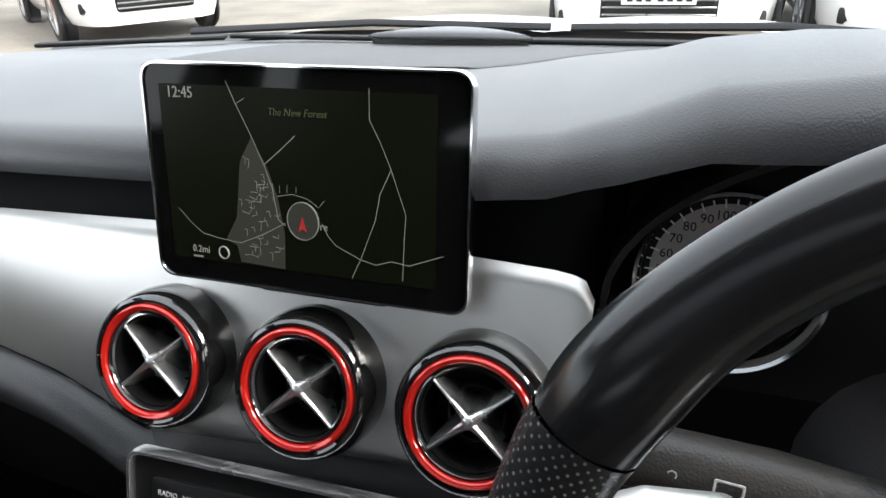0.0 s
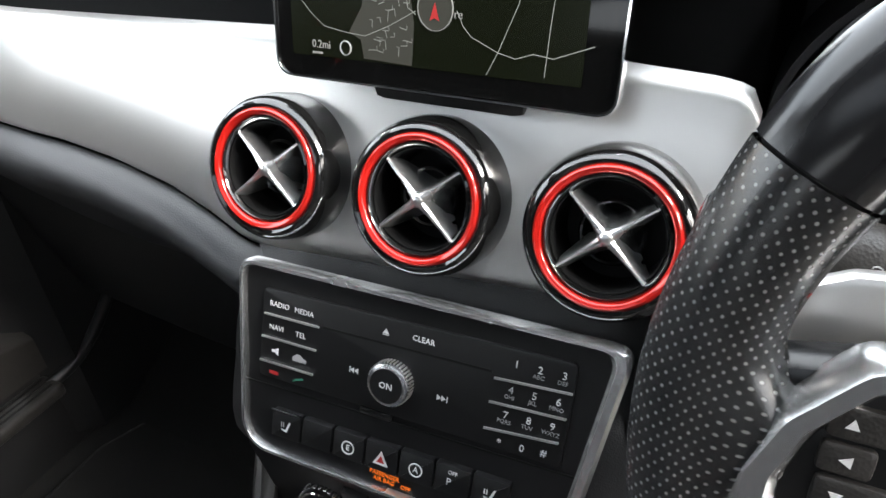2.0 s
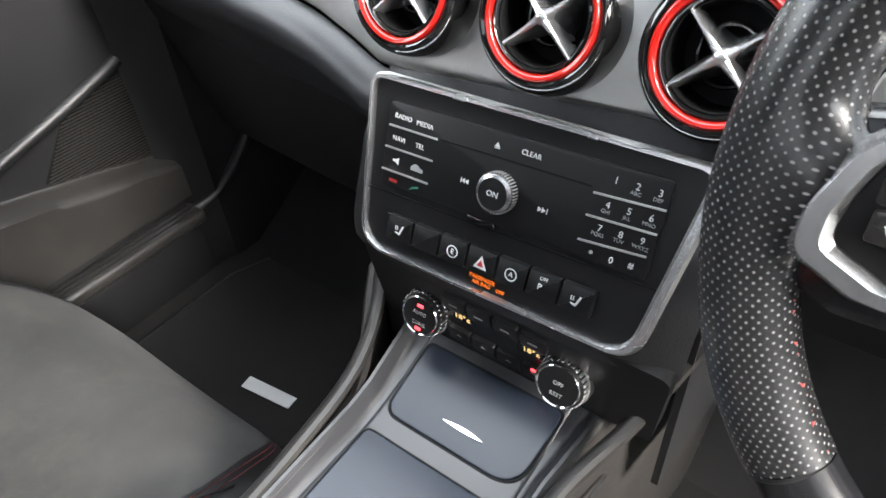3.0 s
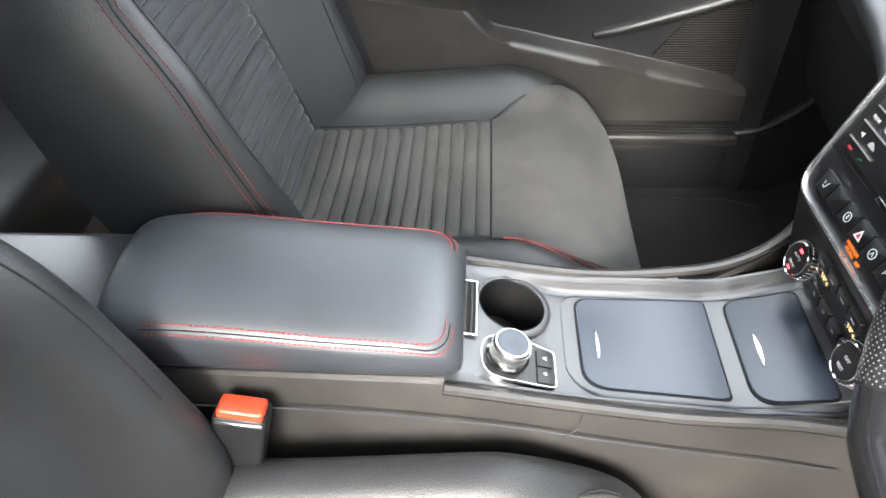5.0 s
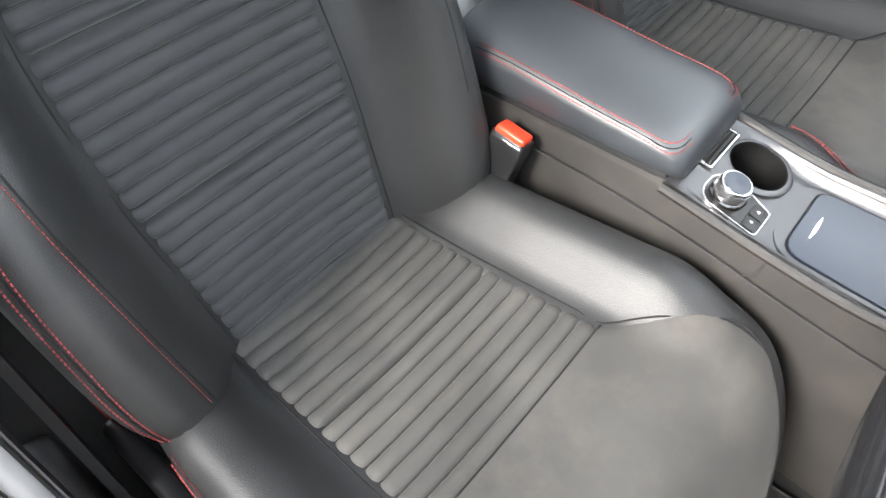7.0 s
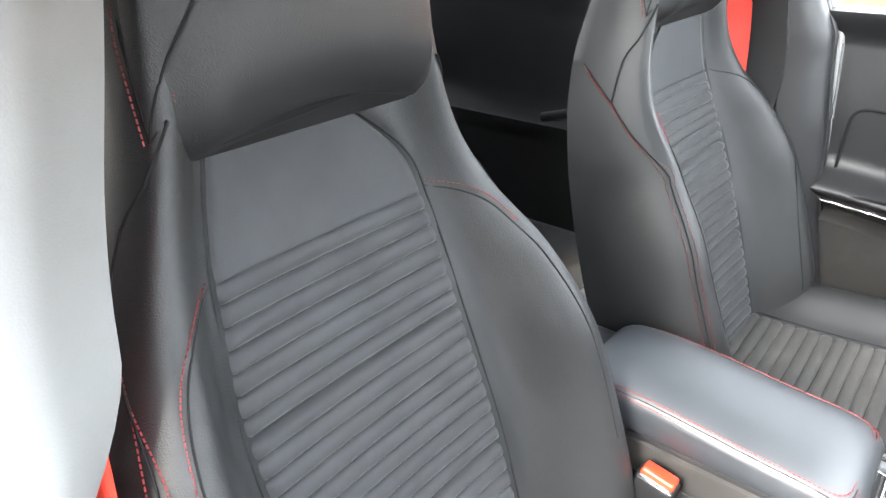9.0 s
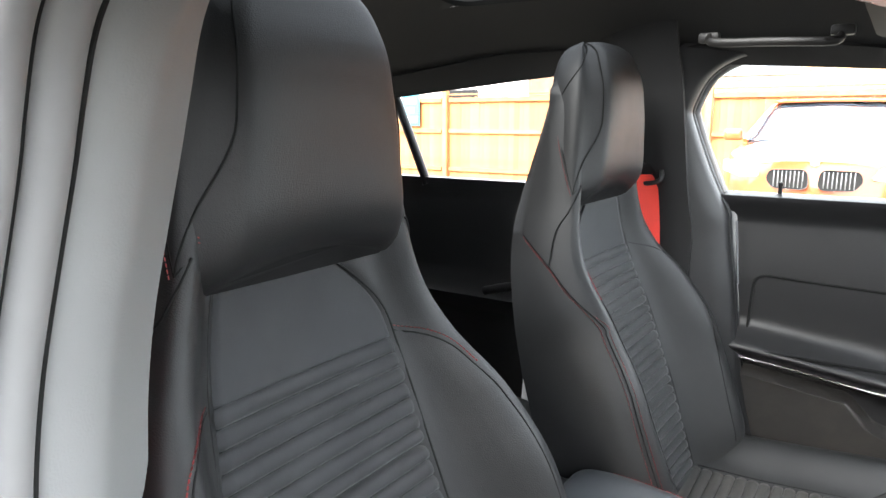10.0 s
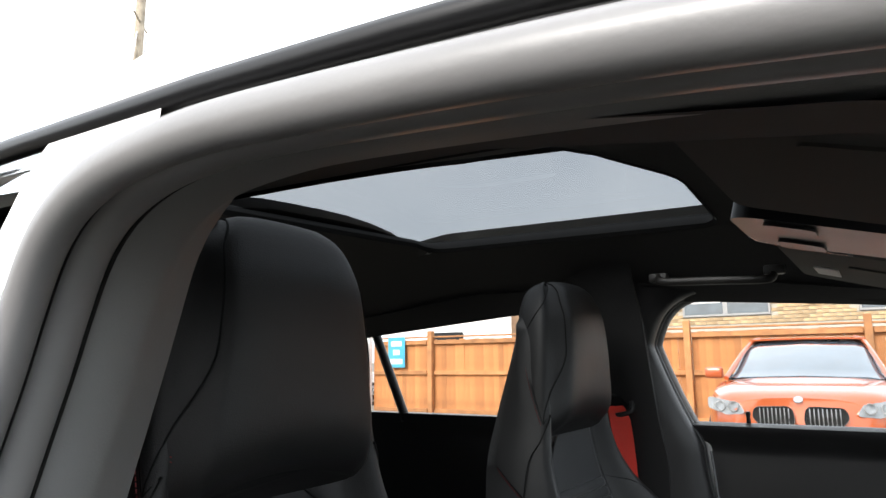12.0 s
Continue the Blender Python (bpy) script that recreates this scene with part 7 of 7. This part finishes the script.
for sx in (-1, 1):
    for y in (1.35, -1.35):
        part("own_tyre", lathe([(0, -0.11), (0.31, -0.11), (0.33, -0.08), (0.33, 0.08), (0.31, 0.11), (0, 0.11)], Matrix.Translation((sx * 0.78, y, 0.33)) @ Matrix.Rotation(math.pi / 2, 4, "Y"), 28), TYRE, own)

# unseen wall, added to hold low sky light off the driver's side
solo("unseen_light_block", box((1.85, -0.4, 0.68), (0.2, 5.6, 1.36), 0.01, 1), WALLGREY, "plain dark grey unseen wall added to block low light beside the car", "wall", kind="structure", smooth=False)

# fence: posts, rails and boards along x = FX
FX = -10.2
fence = thing("fence", (FX, -2, 0), "orange-brown close-board timber fence with posts and rails", "fence")
board_bm = box((0, 0, 0.83), (0.022, 0.1035, 1.56), 0.002, 1)
board_me = bpy.data.meshes.new("board")
board_bm.to_mesh(board_bm and board_me)
board_bm.free()
board_me.materials.append(FENCEWOOD)
rf = random.Random(3)
y = -8.85
while y < 7.0:
    b = new("board", board_me)
    b.parent = fence
    b.location = (rf.uniform(-0.006, 0.006) - 0.05, y + 2, rf.uniform(-0.008, 0.008))
    b.rotation_euler = (rf.uniform(-0.003, 0.003), rf.uniform(-0.006, 0.006), 0.12)
    y += 0.104
for k in range(7):
    py = -7.44 + k * 2.42
    part("post", box((FX + 0.03, py, 0.89), (0.11, 0.1, 1.78), 0.008, 2), FENCERAIL, fence)
    for rz in (0.26, 0.98, 1.56):
        part("rail", box((FX + 0.0, py + 1.21, rz), (0.05, 2.3, 0.075), 0.006, 1), FENCERAIL, fence)
part("rail", box((FX, -8.2, 0.98), (0.05, 1.3, 0.075), 0.006, 1), FENCERAIL, fence)
part("rail", box((FX, -8.2, 0.26), (0.05, 1.3, 0.075), 0.006, 1), FENCERAIL, fence)
part("rail", box((FX, -8.2, 1.56), (0.05, 1.3, 0.075), 0.006, 1), FENCERAIL, fence)
part("capping", box((FX - 0.03, -1.0, 1.665), (0.09, 15.8, 0.03), 0.006, 1), FENCERAIL, fence)
part("gravel_board", box((FX - 0.03, -1.0, 0.05), (0.03, 15.8, 0.1), 0.006, 1), FENCERAIL, fence)
part("gate_post", box((FX + 0.1, -8.95, 0.9), (0.14, 0.12, 1.8), 0.01, 2), WHITEPVC, fence, "pale end post with hinges")
sgn = thing("safety_sign", (FX + 0.06, -8.25, 1.35), "small blue notice board with white pictograms on the fence", "sign")
part("sign_board", box((FX + 0.06, -8.25, 1.38), (0.01, 0.42, 0.6), 0.004, 1), BLUESIGN, sgn)
for zz, ww in ((1.55, 0.26), (1.38, 0.16), (1.2, 0.3)):
    part("pictogram", box((FX + 0.067, -8.25, zz), (0.004, ww, 0.1), 0.002, 1), WHITEMARK, sgn)

# brick building beyond the fence
BX = -14.0
house = thing("brick_building", (BX, 0, 0), "low buff brick building with long windows and white fascia", "building")
part("wall", box((BX - 0.15, 1.0, 1.3), (0.3, 14.0, 2.6), 0.0), MORTAR, house, smooth=False)
part("fascia_board", box((BX + 0.12, 1.0, 2.66), (0.3, 14.2, 0.16), 0.01, 1), WHITEPVC, house)
part("roof", box((BX - 2.0, 1.0, 2.95), (4.6, 14.4, 0.4), 0.02, 1, Matrix.Rotation(0.06, 3, "Y")), WHITEPVC, house, "pale roof edge")
for wy, wwid in ((-2.7, 1.7), (0.6, 1.9), (3.6, 1.9)):
    w = part("window", box((BX + 0.02, wy, 2.26), (0.06, wwid, 0.42), 0.01, 1), DIMMARK, house, "grey framed window")
    for k in (-1, 1):
        part("pane", box((BX + 0.052, wy + k * wwid / 4, 2.26), (0.01, wwid / 2 - 0.09, 0.32), 0.004, 1), DARKGLASS, w)
        part("opening_light", box((BX + 0.06, wy + k * wwid / 4, 2.34), (0.012, wwid / 2 - 0.16, 0.02), 0.003, 1), WHITEPVC, w)
for ly in (-3.95, -1.1):
    lp = thing("wall_lamp", (BX + 0.06, ly, 2.36), "small white wall lamp on the brickwork", "wall lamp", "wall lamps")
    part("lamp_box", box((BX + 0.08, ly, 2.36), (0.16, 0.2, 0.16), 0.02, 2), WHITEPVC, lp)
bk_bm = box((0, 0, 0), (0.03, 0.215, 0.065), 0.004, 1)
bk_me = bpy.data.meshes.new("brick")
bk_bm.to_mesh(bk_me)
bk_bm.free()
bk_me.materials.append(BRICK)
rb = random.Random(9)
n_b = 0
for c in range(9):
    z = 1.92 + c * 0.075
    yy = -5.9 + (0.1125 if c % 2 else 0)
    while yy < 1.6 and n_b < 300:
        if not any(abs(yy - wy) < wwid / 2 + 0.1 and abs(z - 2.26) < 0.24 for wy, wwid in ((-2.7, 1.7), (0.6, 1.9))):
            b = new("brick", bk_me)
            b.parent = house
            b.location = (0.006 + rb.uniform(-0.002, 0.002), yy, z)
            n_b += 1
        yy += 0.225
white_hall = thing("white_hall", (-18, -12, 0), "plain white-walled building behind the fence", "building")
part("wall", box((-17.5, -10.2, 1.7), (0.3, 8.0, 3.4), 0.02, 1), WHITEPVC, white_hall)
part("roof", box((-18.6, -10.2, 3.55), (3.0, 8.4, 0.25), 0.02, 1), ALLOY, white_hall)
part("door", box((-17.3, -11.6, 1.05), (0.1, 1.1, 2.1), 0.02, 1), PANELBLK, white_hall)
dark_end = thing("brick_gable", (-13.9, -6.9, 0), "brown brick end wall with a round white lamp", "building")
part("wall", box((-14.3, -6.8, 1.35), (0.6, 1.7, 2.7), 0.01, 1), BRICKDARK, dark_end)
part("round_lamp", lathe([(0, 0), (0.11, 0), (0.1, 0.06), (0, 0.09)], Matrix.Translation((-13.99, -6.75, 2.05)) @ Matrix.Rotation(math.pi / 2, 4, "Y"), 24), WHITEPVC, dark_end)

pole = thing("telegraph_pole", (-8.6, -15.4, 0), "weathered wooden telegraph pole with looped wires", "pole")
part("pole_shaft", tube([(-8.6, -15.4, 0), (-8.6, -15.4, 6), (-8.6, -15.4, 11.5)], [0.17, 0.14, 0.115], 16), POLEWOOD, pole)
part("wire_loop", tube(smooth_path([(-8.48, -15.3, 9.6), (-8.42, -15.32, 8.7), (-8.5, -15.25, 8.35), (-8.66, -15.25, 8.5), (-8.74, -15.3, 9.6)], 6), 0.02, 6), ALLOY, pole)
for zz, dy in ((9.9, 0.25), (8.2, -0.2)):
    part("cross_arm", tube([(-8.9, -15.3 - dy, zz - 0.08), (-8.2, -15.3 + dy, zz + 0.08)], 0.025, 6), POLEWOOD, pole)


# ---- parked cars ----
def make_car(name, at, yaw, paint, label, plate=True, grille="wide"):
    """A hatchback; local x to its left, y to its front, nose at y = 0."""
    car = thing(name, (0, 0, 0), label, "car", "parked cars")

    def half(y):
        return lerp_table([(-4.25, 0.72), (-4.0, 0.84), (-2.5, 0.88), (-0.9, 0.88), (-0.4, 0.84), (-0.12, 0.72), (0.0, 0.55)], y)
    TOP = [(-4.25, 0.9), (-3.95, 0.98), (-3.6, 1.0), (-1.35, 1.0), (-0.9, 0.96), (-0.4, 0.91), (-0.1, 0.86), (0.0, 0.81)]
    rings = []
    for yv in [-4.25, -4.15, -3.95, -3.6, -3.0, -2.4, -1.8, -1.35, -1.0, -0.7, -0.45, -0.25, -0.12, -0.05, 0.0]:
        w, t = half(yv), lerp_table(TOP, yv)
        prof = [(0.9, 0.22), (0.97, 0.34), (1.0, 0.55), (0.985, t - 0.16), (0.93, t - 0.05), (0.8, t - 0.012), (0.5, t + 0.012), (0.0, t + 0.02)]
        rings.append([Vector((a * w, yv, b)) for a, b in prof] + [Vector((-a * w, yv, b)) for a, b in prof[-2::-1]])
    part("body", loft(rings), paint, car, angle=40)
    cab = []
    for yv, w, t in ((-4.1, 0.6, 1.02), (-3.85, 0.62, 1.2), (-3.5, 0.63, 1.36), (-2.9, 0.62, 1.43), (-2.2, 0.6, 1.42), (-1.75, 0.62, 1.3), (-1.25, 0.7, 1.06), (-1.05, 0.74, 0.99)):
        cab.append([Vector((0.82 if t > 1.1 else w + 0.05, yv, 0.97)), Vector((w + 0.08 if t > 1.1 else w, yv, (0.97 + t) / 2)), Vector((w, yv, t - 0.03)), Vector((w * 0.8, yv, t)), Vector((0, yv, t + 0.015)),
                    Vector((-w * 0.8, yv, t)), Vector((-w, yv, t - 0.03)), Vector((-w - 0.08 if t > 1.1 else -w, yv, (0.97 + t) / 2)), Vector((-0.82 if t > 1.1 else -w - 0.05, yv, 0.97))])
    part("glasshouse", loft(cab), DARKGLASS, car, "dark reflective glasshouse", angle=40)
    part("roof_panel", sheet(lambda x, yv: Vector((x * 0.6, yv, 1.455 - 0.012 * x * x - 0.05 * ((yv + 2.7) / 0.9) ** 2)), frange(-1, 1, 8), frange(-3.6, -1.95, 8), 0.02), paint, car)
    for sg in (-1, 1):
        part("windscreen_pillar", tube(smooth_path([(sg * 0.5, -2.12, 1.415), (sg * 0.575, -1.98, 1.375), (sg * 0.645, -1.6, 1.235), (sg * 0.75, -1.02, 0.98)], 4), 0.026, 8), paint, car)
        part("door_mirror", box((sg * 0.95, -1.5, 1.03), (0.2, 0.1, 0.13), 0.04, 3), paint, car)
        hd = round_poly([(sg * 0.44, 0.68), (sg * 0.5, 0.78), (sg * 0.8, 0.83), (sg * 0.8, 0.72), (sg * 0.62, 0.665)][::sg], 0.03)
        hl_ = part("headlamp", loft([[Vector((p[0], -0.02 - 0.75 * (abs(p[0]) - 0.4) ** 1.6 + d, p[1])) for p in hd] for d in (-0.1, 0.055)]), LAMPGLASS, car, "clear headlamp")
        for k in (0.55, 0.68):
            part("lamp_ring", ring([(0.05, 0), (0.05, 0.02), (0.042, 0.02), (0.042, 0)], Matrix.Translation((sg * k, 0.035 - 0.75 * (k - 0.4) ** 1.6, 0.745)) @ Matrix.Rotation(-math.pi / 2, 4, "X"), 20), ALLOY, hl_)
        part("fog_recess", box((sg * 0.62, -0.13, 0.4), (0.26, 0.1, 0.12), 0.03, 2, Matrix.Rotation(sg * -0.5, 3, "Z")), PANELBLK, car)
        for yw in (-0.9, -3.45):
            wm = Matrix.Translation((sg * 0.8, yw, 0.32)) @ Matrix.Rotation(sg * math.pi / 2, 4, "Y")
            wh = part("wheel", ring([(0.32, -0.08), (0.325, 0.0), (0.315, 0.09), (0.29, 0.105), (0.23, 0.1), (0.23, -0.08)], wm, 36), TYRE, car, "black tyre on alloy rim")
            rim_b = ring([(0.232, 0.06), (0.232, 0.1), (0.215, 0.105), (0.21, 0.06)], wm, 36)
            lathe([(0, 0.05), (0.06, 0.05), (0.055, 0.095), (0, 0.1)], wm, 20, rim_b)
            for k in range(5):
                for dq in (-0.12, 0.12):
                    q = 2 * math.pi * k / 5
                    tube([wm @ Vector((0.05 * math.cos(q), 0.05 * math.sin(q), 0.085)), wm @ Vector((0.215 * math.cos(q + dq), 0.215 * math.sin(q + dq), 0.09))], 0.016, 6, bm=rim_b)
            part("alloy_rim", rim_b, ALLOY, wh, "silver alloy rim")
            part("arch_shadow", lathe([(0, 0.0), (0.36, 0.0), (0.36, 0.03), (0, 0.03)], Matrix.Translation((sg * 0.83, yw, 0.34)) @ Matrix.Rotation(sg * math.pi / 2, 4, "Y"), 32), VOID, car)
    if grille == "twin":
        for sg in (-1, 1):
            go = [Vector(p) for p in round_poly([(sg * 0.025, 0.57), (sg * 0.33, 0.58), (sg * 0.395, 0.66), (sg * 0.37, 0.755), (sg * 0.05, 0.765)][::sg], 0.075)]
            gi = [Vector(((p.x - sg * 0.2) * 0.96 + sg * 0.2, (p.y - 0.665) * 0.93 + 0.665)) for p in go]
            gm = plane_frame((0, 0.112, 0), (-1, 0, 0), (0, -0.12, 1))
            g = part("kidney_grille", frame_ring([Vector((-p.x, p.y)) for p in go], [Vector((-p.x, p.y)) for p in gi], gm, -0.01, 0.024), PIANO, car, "twin grille with gloss black rim")
            part("grille_void", slab([(-p.x, p.y) for p in gi], gm, -0.02, 0.004), VOID, g)
            for k in range(8):
                part("grille_bar", box((sg * (0.085 + k * 0.034), 0.044, 0.665), (0.009, 0.02, 0.15), 0.003, 1), ALLOY, g)
        part("bonnet_badge", lathe([(0, 0), (0.04, 0), (0.038, 0.008), (0, 0.012)], Matrix.Translation((0, 0.015, 0.815)) @ Matrix.Rotation(-math.pi / 2 + 0.8, 4, "X"), 28), LAMPGLASS, car, "round badge")
        part("lower_intake", box((0, 0.0, 0.36), (0.9, 0.06, 0.16), 0.03, 2), PANELBLK, car)
    else:
        gg = part("grille", box((0, 0.0, 0.52), (0.82, 0.05, 0.34), 0.04, 3), PANELBLK, car, "dark grille")
        for k in range(6):
            part("grille_bar", box((0, 0.028, 0.39 + k * 0.052), (0.8, 0.012, 0.014), 0.004, 1), ALLOY, gg)
    if plate:
        pz = 0.57 if grille != "twin" else 0.44
        pl_ = part("number_plate", box((0, 0.045, pz), (0.52, 0.012, 0.112), 0.004, 1), PLATEMAT, car, "white number plate with dark bars")
        for k in range(7):
            part("plate_bar", box((-0.21 + k * 0.065 + (0.02 if k > 3 else 0), 0.052, pz), (0.042, 0.004, 0.066), 0.002, 1), PANELBLK, pl_)
    car.matrix_basis = Matrix.Translation(at) @ Matrix.Rotation(yaw, 4, "Z")
    return car


make_car("orange_hatchback", (-6.15, -0.72, 0), radians(-90 + 2), ORANGEPAINT, "copper orange hatchback with twin black grilles and clear headlamps", True, "twin")
wc = make_car("white_hatchback", (0.04, 5.45, 0), radians(180), WHITEPAINT, "white hatchback with a dark grille parked facing the car")
copy_thing(wc, pose(2.02, 5.6, 0, 0, 0, 180))
copy_thing(wc, pose(-5.2, 6.4, 0, 0, 0, -125))
wv = copy_thing(wc, pose(-15.3, -13.2, 0, 0, 0, 90))
